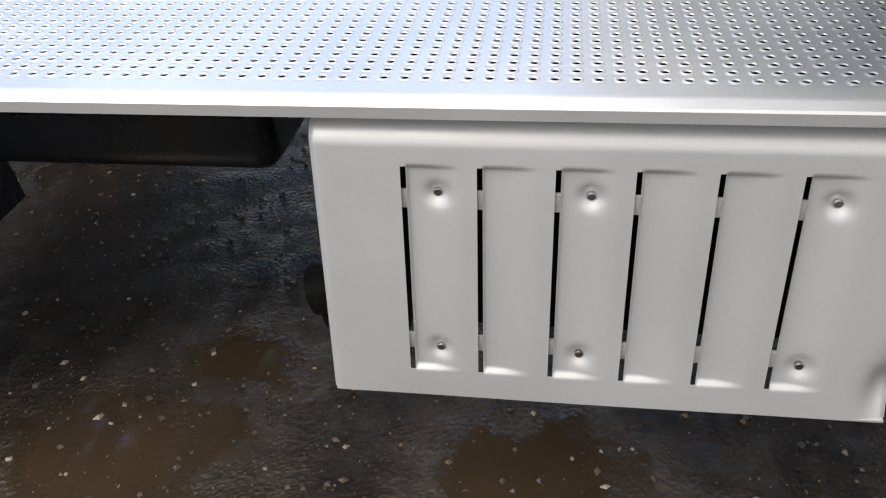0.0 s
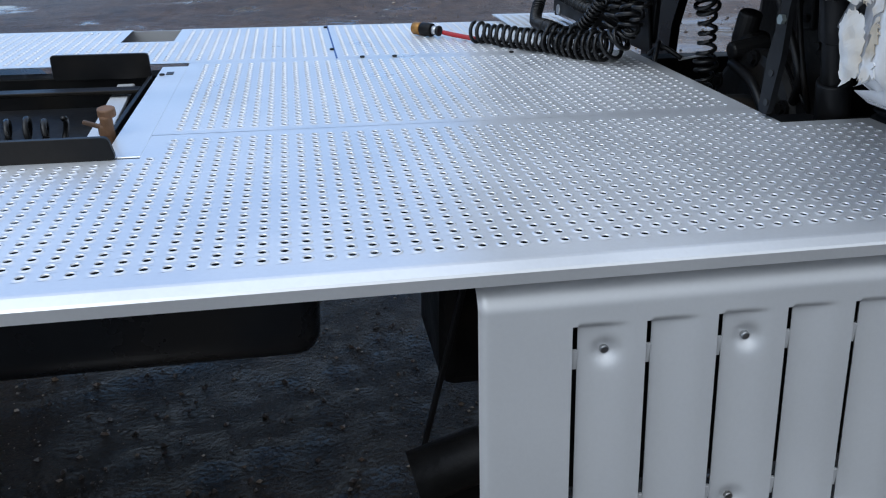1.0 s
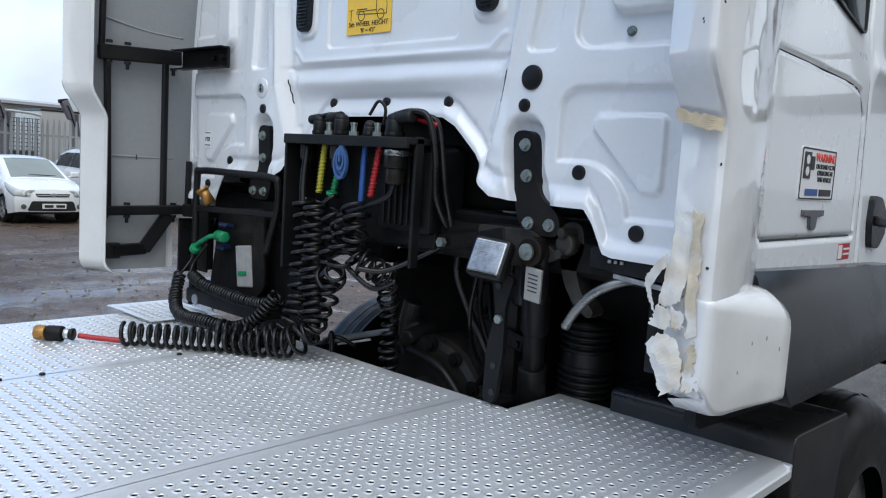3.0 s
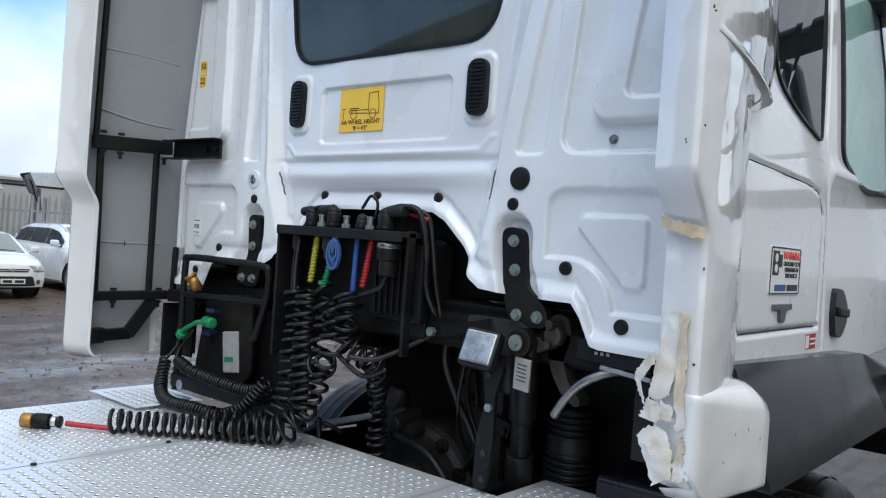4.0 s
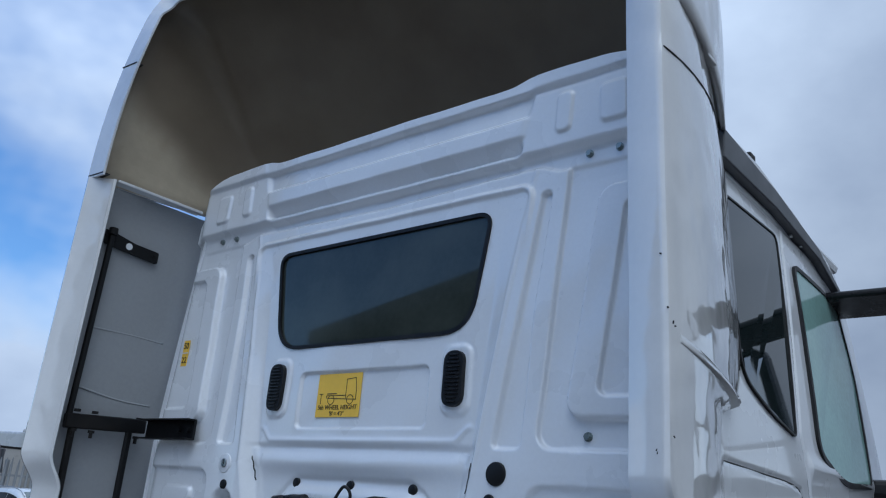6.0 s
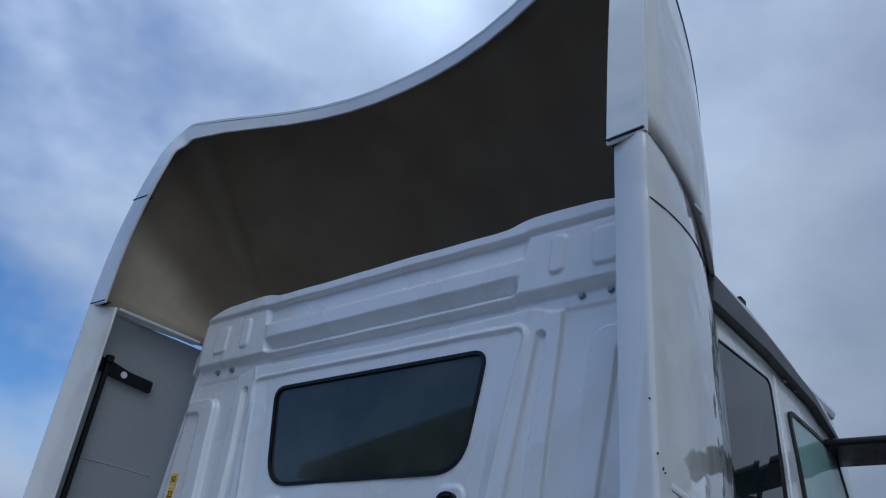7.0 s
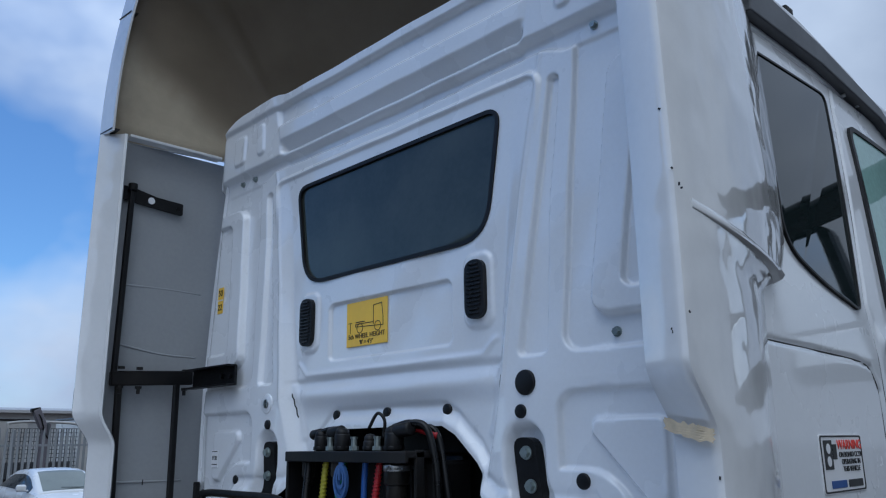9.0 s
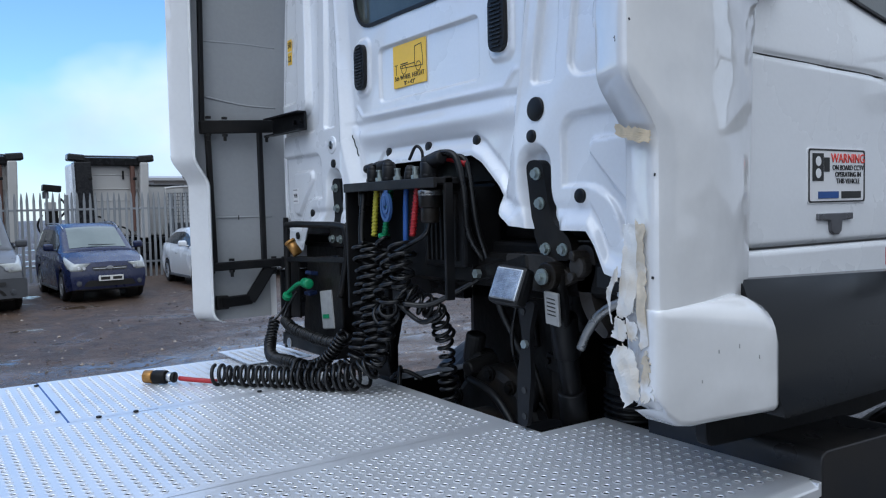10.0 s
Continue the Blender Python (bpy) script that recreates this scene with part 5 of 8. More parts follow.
wheel(1.12, -1.0, -1)
wheel(1.12, 1.0, 1)
for s in (-1, 1):
    for y in (0.72, 1.05):
        w = wheel(-2.66, s * y, s)
        w.name = "rear_wheel"
    tp("rear_mudguard", bm_prism(rounded([(-2.02, 0.40), (-2.05, 0.75), (-2.26, 0.96), (-2.6, 0.99), (-2.6, 0.96), (-2.28, 0.93), (-2.08, 0.74), (-2.05, 0.40)], 0.01), "y", s * 0.55, s * 1.2, 0.003), "plastic", "black plastic rear mudguard")

# fairing bars on the far side
def bar(name, a, b, w, d, mat="black", label="", parent=None, roll=0):
    a, b = Vector(a), Vector(b)
    L = (b - a).length
    m = look(tuple((a + b) / 2), tuple(b), roll)
    return tp(name, bm_box(w, d, L, m, min(w, d) * 0.15, 1), mat, label, parent=parent)


rk = bar("fairing_stay", (-0.362, 1.168, 2.005), (-0.045, 1.150, 2.02), 0.03, 0.055, label="black steel fairing stay with hinge")
bar("stay_plate", (-0.066, 1.09, 2.006), (-0.060, 0.775, 2.006), 0.010, 0.072, parent=rk)
bar("stay_plate", (-0.085, 1.09, 2.042), (-0.078, 0.775, 2.042), 0.04, 0.006, parent=rk)
bar("stay_plate", (-0.085, 1.09, 1.972), (-0.078, 0.775, 1.972), 0.04, 0.006, parent=rk)
for y in (0.80, 0.86):
    tp("stay_bolt", bm_cyl(0.011, 0.012, pose(-0.072, y, 2.006, 0, 90), 6), "black", parent=rk)
for x, y, z in ((-0.33, 1.150, 2.01), (-0.26, 1.150, 2.01), (-0.075, 1.150, 2.01), (-0.335, 1.152, 1.4215), (-0.25, 1.152, 1.4215), (-0.06, 1.152, 1.4215)):
    d = 0.036 if z > 1.9 else 0.0245
    tp("stay_bolt", bm_join(bm_cyl(0.012, 0.010, pose(x, y, z - d), 6), bm_cyl(0.007, 0.024, pose(x, y, z - d - 0.012), 8)), "black", parent=rk)
    tp("bolt_head", bm_cyl(0.012, 0.010, pose(x, y, z + d), 6), "black", parent=rk)
bar("upper_post", (-0.352, 1.165, 2.0), (-0.338, 1.168, 2.745), 0.018, 0.020)
tb = tp("top_bracket", bm_prism(rounded([(-0.395, 2.765), (-0.335, 2.765), (-0.23, 2.742), (-0.118, 2.735), (-0.118, 2.685), (-0.30, 2.70), (-0.395, 2.715)], 0.008), "y", 1.176, 1.188, 0.002), "black", "black top bracket with round hole")
tp("bracket_hole", bm_cyl(0.014, 0.004, pose(-0.255, 1.175, 2.722, 90), 18), "label", parent=tb)
tp("bracket_cap", bm_cyl(0.018, 0.03, pose(-0.338, 1.166, 2.76), 14, 0.003), "black", parent=tb)
tp("bracket_screw", bm_cyl(0.008, 0.006, pose(-0.14, 1.176, 2.71, 90), 10), "oily", parent=tb)
bar("lower_post", (-0.318, 1.166, 1.43), (-0.330, 1.165, 2.0), 0.021, 0.022)
bar("lower_post", (-0.105, 1.150, 1.43), (-0.108, 1.150, 2.015), 0.021, 0.022)
bar("bottom_stay", (-0.352, 1.166, 1.418), (-0.03, 1.140, 1.425), 0.03, 0.036)
bar("bottom_stay", (-0.03, 1.12, 1.425), (0.05, 0.9, 1.43), 0.03, 0.05)
ca = bar("clamp_arm", (-0.29, 1.19, 1.262), (-0.155, 1.185, 1.268), 0.03, 0.045, label="bent black clamp arm")
bar("clamp_arm_bend", (-0.165, 1.185, 1.262), (-0.075, 1.16, 1.405), 0.03, 0.05, parent=ca)
tp("clamp_foot", bm_box(0.055, 0.03, 0.06, pose(-0.285, 1.192, 1.262), 0.006), "rubber", parent=ca)
tp("inner_flap", bm_box(0.16, 0.012, 0.22, pose(0.05, 1.16, 1.28), 0.004), "plastic")
bar("edge_post", (-0.005, 1.14, 1.42), (-0.005, 1.135, 1.62), 0.02, 0.02)
# swages pressed in the far fairing's inner face
for sw in ([(-0.36, 2.845), (-0.20, 2.825), (-0.02, 2.80)], [(-0.33, 2.622), (-0.10, 2.624), (-0.045, 2.640), (-0.024, 2.68), (-0.020, 2.76)], [(-0.34, 2.372), (-0.15, 2.374), (-0.005, 2.369)], [(-0.33, 2.140), (-0.16, 2.112), (-0.01, 2.106)], [(-0.34, 1.628), (-0.15, 1.626), (-0.04, 1.626)]):
    settle(tube("panel_swage", smooth_path([(x, 1.2045, z) for x, z in sw], 8), 0.0045, M["fairing_in"], fr_left, "", 8))
tp("panel_scratch", bm_box(0.004, 0.002, 0.02, pose(-0.20, 1.186, 1.625)), "ink", parent=fr_left)

# joint between the side fairing and the deflector's foot
for s in (-1, 1):
    jl = []
    for k in range(25):
        g = k / 24
        x = -0.392 + 0.745 * g
        z = 2.772 + 0.138 * g
        if x > (0.398 if s < 0 else 0.116):
            break
        y = near_skin(x, z) if s < 0 else 1.21
        jl.append((x, s * (y + 0.0005), z))
    settle(tube("panel_joint", jl, 0.0019, M["ink"], fr_right if s < 0 else fr_left, "", 6))

# ---- roof deflector: an open shell over the cab ----
def deflector():
    n_side, n_arc, n_top = 10, 14, 15
    sections = []
    for q in range(12):
        f = q / 11
        zt = 3.895 - 0.86 * f ** 1.5          # height falls towards the windscreen
        zb = 2.953
        hw = near_skin(min(-0.40 + 0.72 * f ** 0.9, 0.38), 2.95) + 0.002
        swell = 0.022 * float(sstep(0.15, 0.6, np.array(f))) * (1 - f ** 4)
        xr = -0.40 + 0.80 * f ** 0.9             # where this section meets the side's foot
        xm = -0.06 + 1.15 * f                  # and how far forward it is in the middle
        pts = []
        r = 0.17 * (1 - 0.75 * f)
        z_side = max(zt - r, zb + 0.01)
        for k in range(n_side):
            g = k / n_side
            pts.append((hw + swell * min(1.0, 2.2 * g) - 0.022 * g ** 2, zb + (z_side - zb) * g))
        hw += swell
        for k in range(n_arc):
            a = k / n_arc * math.pi / 2
            rr = zt - z_side
            pts.append((hw - 0.022 - r + r * math.cos(a), z_side + rr * math.sin(a)))
        for k in range(n_top // 2 + 1):
            g = k / (n_top // 2)
            pts.append(((hw - 0.022 - r) * (1 - g), zt + 0.012 * g))
        full = pts + [(-y, z) for y, z in pts[-2::-1]]
        sec = []
        for y, z in full:
            u = min(1.0, abs(y) / 1.06)
            up = np.clip((z - 2.965) / 0.9, 0, 1)
            x = xm + (xr - xm) * u ** 2.2 + 0.10 * up ** 2 * (1 - 0.5 * f) * u ** 6
            x -= 0.063 * max(0.0, y / 1.2) ** 2 * (1 - f)
            sec.append((x, y, z))
        sections.append(sec)
    return sections


secs = deflector()
verts = [p for s_ in secs for p in s_]
mm = len(secs[0])
faces = [(i * mm + k, i * mm + k + 1, (i + 1) * mm + k + 1, (i + 1) * mm + k) for i in range(len(secs) - 1) for k in range(mm - 1)]
shell = settle(mesh_object("roof_deflector", verts, faces, M["fairing"], truck, "white roof wind deflector, bare fibreglass inside", True))
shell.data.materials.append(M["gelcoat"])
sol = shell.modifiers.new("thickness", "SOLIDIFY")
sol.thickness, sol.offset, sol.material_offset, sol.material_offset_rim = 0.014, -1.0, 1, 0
bmx = bmesh.new()
bmx.from_mesh(shell.data)
bmesh.ops.recalc_face_normals(bmx, faces=bmx.faces[:])
if sum(f.normal.z * 1 for f in bmx.faces) < 0:
    bmesh.ops.reverse_faces(bmx, faces=bmx.faces[:])
bmx.to_mesh(shell.data)
bmx.free()

# the deflector's rear lip: a return strip along its open edge
rim0 = [Vector(p) for p in secs[0]]
lv, lf = [], []
for i, p in enumerate(rim0):
    a, b = rim0[max(i - 1, 0)], rim0[min(i + 1, mm - 1)]
    t = (b - a).normalized()
    inward = Vector((0, -t.z, t.y))
    if inward.dot(Vector((0, 0, 3.3)) - Vector((0, p.y, p.z))) < 0:
        inward = -inward
    inward.normalize()
    w = 0.066 + 0.041 * min(1.0, abs(p.y) / 1.15) ** 8
    q0 = p + Vector((-0.004, 0, 0))
    q1 = p + inward * w + Vector((0.004, 0, 0))
    for v in (q0, q1, q1 + Vector((0.008, 0, 0)), q0 + Vector((0.012, 0, 0))):
        lv.append(tuple(v))
for i in range(mm - 1):
    for k in range(4):
        lf.append((i * 4 + k, i * 4 + (k + 1) % 4, (i + 1) * 4 + (k + 1) % 4, (i + 1) * 4 + k))
lf += [(0, 1, 2, 3), tuple((mm - 1) * 4 + k for k in (3, 2, 1, 0))]
lip = settle(mesh_object("rear_lip", lv, lf, M["fairing"], shell, "", True))
lip.modifiers.new("edges", "EDGE_SPLIT").split_angle = radians(45)
for s in (-1, 1):
    # joints follow the shell's rear edge
    for z in (2.962, 3.48):
        up_ = (z - 2.965) / 0.9
        xj = -0.400 + 0.10 * max(0, up_) ** 2 - (0.061 if s > 0 else 0)
        jo = bm_prism([(xj - 0.009, s * 1.208), (xj - 0.002, s * 1.108), (xj + 0.03, s * 1.108), (xj + 0.03, s * 1.208)], "z", z - 0.002, z + 0.002)
        tp("panel_joint", jo, "ink", parent=shell)
    tp("foot_ledge", bm_box(0.40, 0.05, 0.012, pose(-0.18, s * 1.15, 2.958, 0, 0, 0), 0.003), "fairing", parent=shell)
# dark edge strip along the deflector's side
for s in (-1, 1):
    strip = []
    for i in range(1, len(secs)):
        k = 15 if s > 0 else mm - 1 - 15
        q = Vector(secs[i][k])
        strip.append(q + Vector((0.0, s * 0.004, 0.004)))
    settle(tube("edge_strip", smooth_path(strip, 4), 0.009, M["gutter"], shell))

# ---- torn film, tape and stains on the near fairing ----
def ragged(points, seed, n=7, amp=0.006):
    rnd = random.Random(seed)
    out = []
    for a, b in zip(points, points[1:] + points[:1]):
        for k in range(n):
            f = k / n
            out.append((a[0] + (b[0] - a[0]) * f + rnd.uniform(-amp, amp), a[1] + (b[1] - a[1]) * f + rnd.uniform(-amp, amp)))
    return out


def film_piece(outline, seed, base, bulge, amp=0.006, mat="film", thick=0.0012, label=""):
    """A crumpled sheet: outline in (y, z); base gives x, bulge its crumple."""
    bm = bm_prism(ragged(outline, seed, 8, amp), "x", 0, thick)
    bmesh.ops.triangulate(bm, faces=bm.faces[:])
    bmesh.ops.subdivide_edges(bm, edges=bm.edges[:], cuts=3, use_grid_fill=True)
    for v in bm.verts:
        y, z = v.co.y, v.co.z
        v.co.x += base(y, z) + bulge * (noise.noise(Vector((y * 22, z * 14, seed))) + 0.5 * noise.noise(Vector((y * 50, z * 40, seed + 7))))
    return tp("torn_film", bm, mat, label, parent=fr_right)


strip_x = lambda y, z: -0.330 + 0.30 * max(0, y + 1.135)
film_piece([(-1.141, 1.613), (-1.179, 1.615), (-1.182, 1.578), (-1.179, 1.499), (-1.168, 1.456), (-1.146, 1.443), (-1.124, 1.443), (-1.128, 1.474), (-1.140, 1.529), (-1.145, 1.577)], 3, strip_x, 0.005, 0.002, label="torn strip of white protective film")
film_piece([(-1.140, 1.537), (-1.114, 1.519), (-1.091, 1.493), (-1.086, 1.474), (-1.102, 1.449), (-1.122, 1.428), (-1.118, 1.445), (-1.104, 1.471), (-1.116, 1.486), (-1.137, 1.512)], 6, lambda y, z: strip_x(y, z) - 0.012 + 0.35 * max(0, y + 1.13), 0.008, 0.002)
film_piece([(-1.124, 1.443), (-1.149, 1.438), (-1.156, 1.412), (-1.145, 1.402), (-1.131, 1.409), (-1.105, 1.405), (-1.113, 1.420)], 14, lambda y, z: strip_x(y, z) - 0.004, 0.007, 0.003)
film_piece([(-1.123, 1.385), (-1.145, 1.395), (-1.166, 1.386), (-1.183, 1.351), (-1.187, 1.304), (-1.147, 1.280), (-1.130, 1.321), (-1.104, 1.364), (-1.119, 1.373)], 15, lambda y, z: strip_x(y, z) - 0.005, 0.007, 0.003)
film_piece([(-1.149, 1.441), (-1.174, 1.435), (-1.177, 1.414), (-1.170, 1.403), (-1.154, 1.406)], 8, lambda y, z: -0.3325, 0.0008, 0.004, mat="stain", thick=0.0016)
film_piece([(-1.194, 1.390), (-1.207, 1.371), (-1.203, 1.339), (-1.216, 1.310), (-1.196, 1.298), (-1.186, 1.299), (-1.188, 1.352)], 9, lambda y, z: -0.3350, 0.0008, 0.005, mat="stain", thick=0.0016)
film_piece([(-1.182, 1.600), (-1.190, 1.600), (-1.188, 1.500), (-1.180, 1.460)], 10, lambda y, z: -0.3340, 0.0008, 0.004, mat="stain", thick=0.0016)
film_piece([(-1.178, 1.62), (-1.196, 1.61), (-1.199, 1.52), (-1.194, 1.44), (-1.203, 1.40), (-1.186, 1.39), (-1.181, 1.46)], 17, lambda y, z: -0.3345, 0.0008, 0.004, mat="stain", thick=0.0016)
# masking tape across the fairing's edge, on the strip and the shoulder
film_piece([(-1.222, 1.774), (-1.17, 1.785), (-1.126, 1.794), (-1.126, 1.775), (-1.19, 1.757), (-1.222, 1.753)], 11, lambda y, z: -0.346 + 0.25 * max(0, y + 1.2), 0.001, 0.003, mat="tape")
rnd_chip = random.Random(8)
for z0 in (1.93, 1.935, 1.70, 2.16, 2.165, 2.19, 1.52, 2.45, 2.30, 1.945):
    z = z0 + rnd_chip.uniform(-0.01, 0.01)
    y = -1.206 + rnd_chip.uniform(-0.03, 0.01)
    tp("paint_chip", bm_box(0.0016, rnd_chip.uniform(0.002, 0.005), rnd_chip.uniform(0.002, 0.006), pose((-0.4035 if z > 1.9 else -0.3278) + 0.30 * max(0.0, y + 1.205), y, z, rnd_chip.uniform(0, 90))), "ink", parent=fr_right)
for x, z in ((-0.20, 1.38), (-0.15, 1.385), (-0.10, 1.36), (-0.24, 1.33)):
    tp("paint_chip", bm_box(0.0015, 0.0016, rnd_chip.uniform(0.003, 0.008), pose(x, -1.2455 - 0.02 * (x + 0.24) / 0.14, z)), "dull", parent=fr_right)

# ---- coupling rack behind the cab ----
rack = tp("coupling_rack", bm_box(0.12, 0.56, 0.018, pose(-0.085, 0.012, 1.728), 0.003), "black", "black steel coupling rack for air and electric lines")
tp("side_plate", bm_box(0.12, 0.012, 0.42, pose(-0.085, 0.288, 1.52), 0.003), "black", parent=rack)
tp("side_plate", bm_box(0.03, 0.012, 0.36, pose(-0.10, -0.262, 1.56), 0.003), "black", parent=rack)
tp("front_lip", bm_box(0.012, 0.56, 0.03, pose(-0.146, 0.012, 1.722), 0.003), "black", parent=rack)
tp("back_plate", bm_box(0.01, 0.56, 0.30, pose(-0.02, 0.01, 1.58), 0.003), "black", parent=rack)
rb = tp("ribbed_box", bm_box(0.14, 0.22, 0.24, pose(0.02, -0.16, 1.59), 0.01), "black", "ribbed dark control box")
for i in range(7):
    tp("rib", bm_box(0.012, 0.008, 0.20, pose(-0.055, -0.235 + i * 0.025, 1.59), 0.002, 1), "black", parent=rb)
# couplings standing on the rack
for y, h, r, turn, reach in ((0.19, 0.045, 0.021, 1, 0.02), (0.085, 0.050, 0.023, 1, 0.035), (-0.045, 0.030, 0.019, 1, 0.0), (-0.15, 0.050, 0.027, -1, 0.045)):
    bits = [bm_cyl(r, h, pose(-0.09, y, 1.737 + h / 2), 18, 0.005), bm_cyl(r * 1.12, 0.012, pose(-0.09, y, 1.745), 6, 0.002), bm_cyl(r * 0.9, 0.034, pose(-0.09, y, 1.737 + h, 18 * turn), 18, 0.012)]
    if reach:
        bits.append(bm_cyl(r * 0.72, reach + 0.03, pose(-0.09, y + turn * (reach / 2 + 0.012), 1.742 + h, 84), 16, 0.006))
    tp("coupling", bm_join(*bits), "rubber", "black line coupling", True, parent=rack)
for y in (0.13, 0.015, -0.09):
    tp("nipple", bm_join(bm_cyl(0.014, 0.012, pose(-0.10, y, 1.745), 6), bm_cyl(0.009, 0.022, pose(-0.10, y, 1.760), 12), bm_cyl(0.011, 0.006, pose(-0.10, y, 1.774), 12)), "bolt", parent=rack)


def truck_tube(name, pts, r, mat, parent=None, seg=8, n=10, label=""):
    return settle(tube(name, smooth_path(pts, n), r, M[mat], parent or truck, label, seg))


truck_tube("line", [(-0.09, 0.21, 1.79), (-0.09, 0.15, 1.80), (-0.09, 0.085, 1.80)], 0.008, "hose", rack)
truck_tube("line", [(-0.09, -0.04, 1.80), (-0.08, -0.065, 1.84), (-0.07, -0.085, 1.82), (-0.07, -0.08, 1.77)], 0.005, "hose", rack)
truck_tube("line", [(-0.09, -0.15, 1.80), (-0.085, -0.21, 1.81), (-0.07, -0.26, 1.795), (-0.06, -0.285, 1.70), (-0.05, -0.29, 1.58), (0.0, -0.29, 1.50), (0.06, -0.27, 1.46)], 0.010, "hose", rack)
truck_tube("line", [(-0.05, -0.16, 1.80), (-0.05, -0.23, 1.80), (-0.035, -0.27, 1.77), (-0.03, -0.305, 1.6), (0.02, -0.30, 1.47)], 0.009, "hose", rack)
truck_tube("line", [(-0.05, -0.17, 1.80), (-0.045, -0.22, 1.79), (-0.04, -0.27, 1.775)], 0.010, "red", rack)
# coloured spring guards and plugs hanging below the rack
for y, mat, z1, bend in ((0.13, "yellowp", 1.56, 0.012), (0.038, "green", 1.565, 0.035), (-0.055, "blue", 1.53, 0.0), (-0.118, "red", 1.565, 0.022)):
    pts = [(-0.112, y, 1.715), (-0.116, y + bend * 0.3, 1.66), (-0.12, y + bend, z1)]
    g = truck_tube("spring_guard", pts, 0.0085, mat, rack, 10, 8, {"yellowp": "yellow", "green": "green", "blue": "blue", "red": "red"}[mat] + " coiled hose guard")
    if mat != "blue":
        settle(tube("guard_coil", coil_points(pts, 0.0095, 14, 8, 0.02), 0.0022, M[mat], rack, "", 5))
tp("guard_end", bm_cyl(0.02, 0.012, pose(-0.122, 0.072, 1.562, 12, 0), 16, 0.003), "green", parent=rack)
oval = [(0.030 * math.cos(2 * math.pi * i / 26), 0.047 * math.sin(2 * math.pi * i / 26)) for i in range(26)]
def oval_ring(k0, k1, x0, x1, up=0.0):
    return ring_prism([(0.012 + u * k0, 1.655 + up + v * k0) for u, v in oval], [(0.012 + u * k1, 1.655 + up + v * k1) for u, v in oval], "x", x0, x1)
tp("line_marker", bm_join(oval_ring(1.0, 0.78, -0.152, -0.142), oval_ring(0.62, 0.40, -0.152, -0.142, 0.008), oval_ring(0.80, 0.40, -0.146, -0.143, 0.004), bm_box(0.012, 0.007, 0.034, pose(-0.15, 0.012, 1.675), 0.003), bm_box(0.008, 0.022, 0.02, pose(-0.146, 0.012, 1.703), 0.004)), "paleblue", "pale blue oval line marker", parent=rack)
for y, z, r in ((0.232, 1.685, 0.020), (0.086, 1.690, 0.019)):
    tp("hanging_plug", bm_join(bm_cyl(r, 0.05, pose(-0.105, y, z), 16, 0.005), bm_cyl(r * 0.7, 0.03, pose(-0.105, y, z - 0.036), 16, 0.005)), "worn", "brown-grey hanging plug", True, parent=rack)
tp("plug_ring", bm_cyl(0.036, 0.018, pose(-0.115, -0.19, 1.694), 20, 0.004), "pipe", "dull metal plug ring", True, parent=rack)
tp("plug_body", bm_join(bm_cyl(0.034, 0.05, pose(-0.115, -0.19, 1.675), 18, 0.006), bm_cyl(0.028, 0.05, pose(-0.115, -0.19, 1.63), 18, 0.008)), "oily", "grey electrical plug", True, parent=rack)
truck_tube("line", [(-0.115, -0.19, 1.61), (-0.125, -0.17, 1.57), (-0.13, -0.08, 1.535), (-0.135, 0.03, 1.50)], 0.007, "hose", rack)
truck_tube("line", [(-0.11, 0.22, 1.71), (-0.125, 0.215, 1.60), (-0.135, 0.20, 1.52)], 0.012, "hose", rack)

# tubular guard rail and the bracket behind it
truck_tube("guard_rail", [(-0.12, 0.885, 1.09), (-0.11, 0.888, 1.30), (-0.107, 0.888, 1.56), (-0.107, 0.86, 1.592), (-0.10, 0.64, 1.594), (-0.094, 0.43, 1.590), (-0.092, 0.395, 1.565), (-0.09, 0.40, 1.48), (-0.09, 0.455, 1.33)], 0.013, "black", label="black tubular guard rail")
bar("cross_rail", (-0.107, 0.888, 1.452), (-0.09, 0.41, 1.468), 0.02, 0.02)
tp("valve_bracket", bm_prism(rounded([(0.80, 1.46), (0.52, 1.48), (0.50, 1.20), (0.60, 1.12), (0.86, 1.16)], 0.03), "x", -0.06, -0.045, 0.004), "oily", "rusty dark valve bracket")
bo = [(0.0205 * math.cos(2 * math.pi * i / 22), 0.0205 * math.sin(2 * math.pi * i / 22)) for i in range(22)]
cup = ring_prism(bo, [(u * 0.8, v * 0.8) for u, v in bo], "z", -0.03, 0.03)
rim_ = ring_prism([(u * 1.14, v * 1.14) for u, v in bo], [(u * 0.8, v * 0.8) for u, v in bo], "z", 0.022, 0.034)
cup = bm_join(cup, rim_, bm_cyl(0.019, 0.012, pose(0, 0, -0.018), 20))
bmesh.ops.transform(cup, matrix=pose(-0.115, 0.806, 1.500, -24, -24), verts=cup.verts[:])
tp("brass_cap", cup, "brass", "hollow brown brass coupling", True)
tp("side_flap", bm_box(0.008, 0.105, 0.235, pose(-0.055, 0.942, 1.322), 0.002), "black", "black hanging side plate")
gp = truck_tube("green_plug", [(-0.10, 0.70, 1.362), (-0.125, 0.745, 1.362), (-0.13, 0.785, 1.345), (-0.13, 0.83, 1.325), (-0.132, 0.845, 1.31)], 0.009, "green", label="green plug on a bent lead")
tp("plug_head", bm_cyl(0.020, 0.07, pose(-0.11, 0.705, 1.365, 90, 0, -10), 18, 0.006), "green", parent=gp, smooth=True)
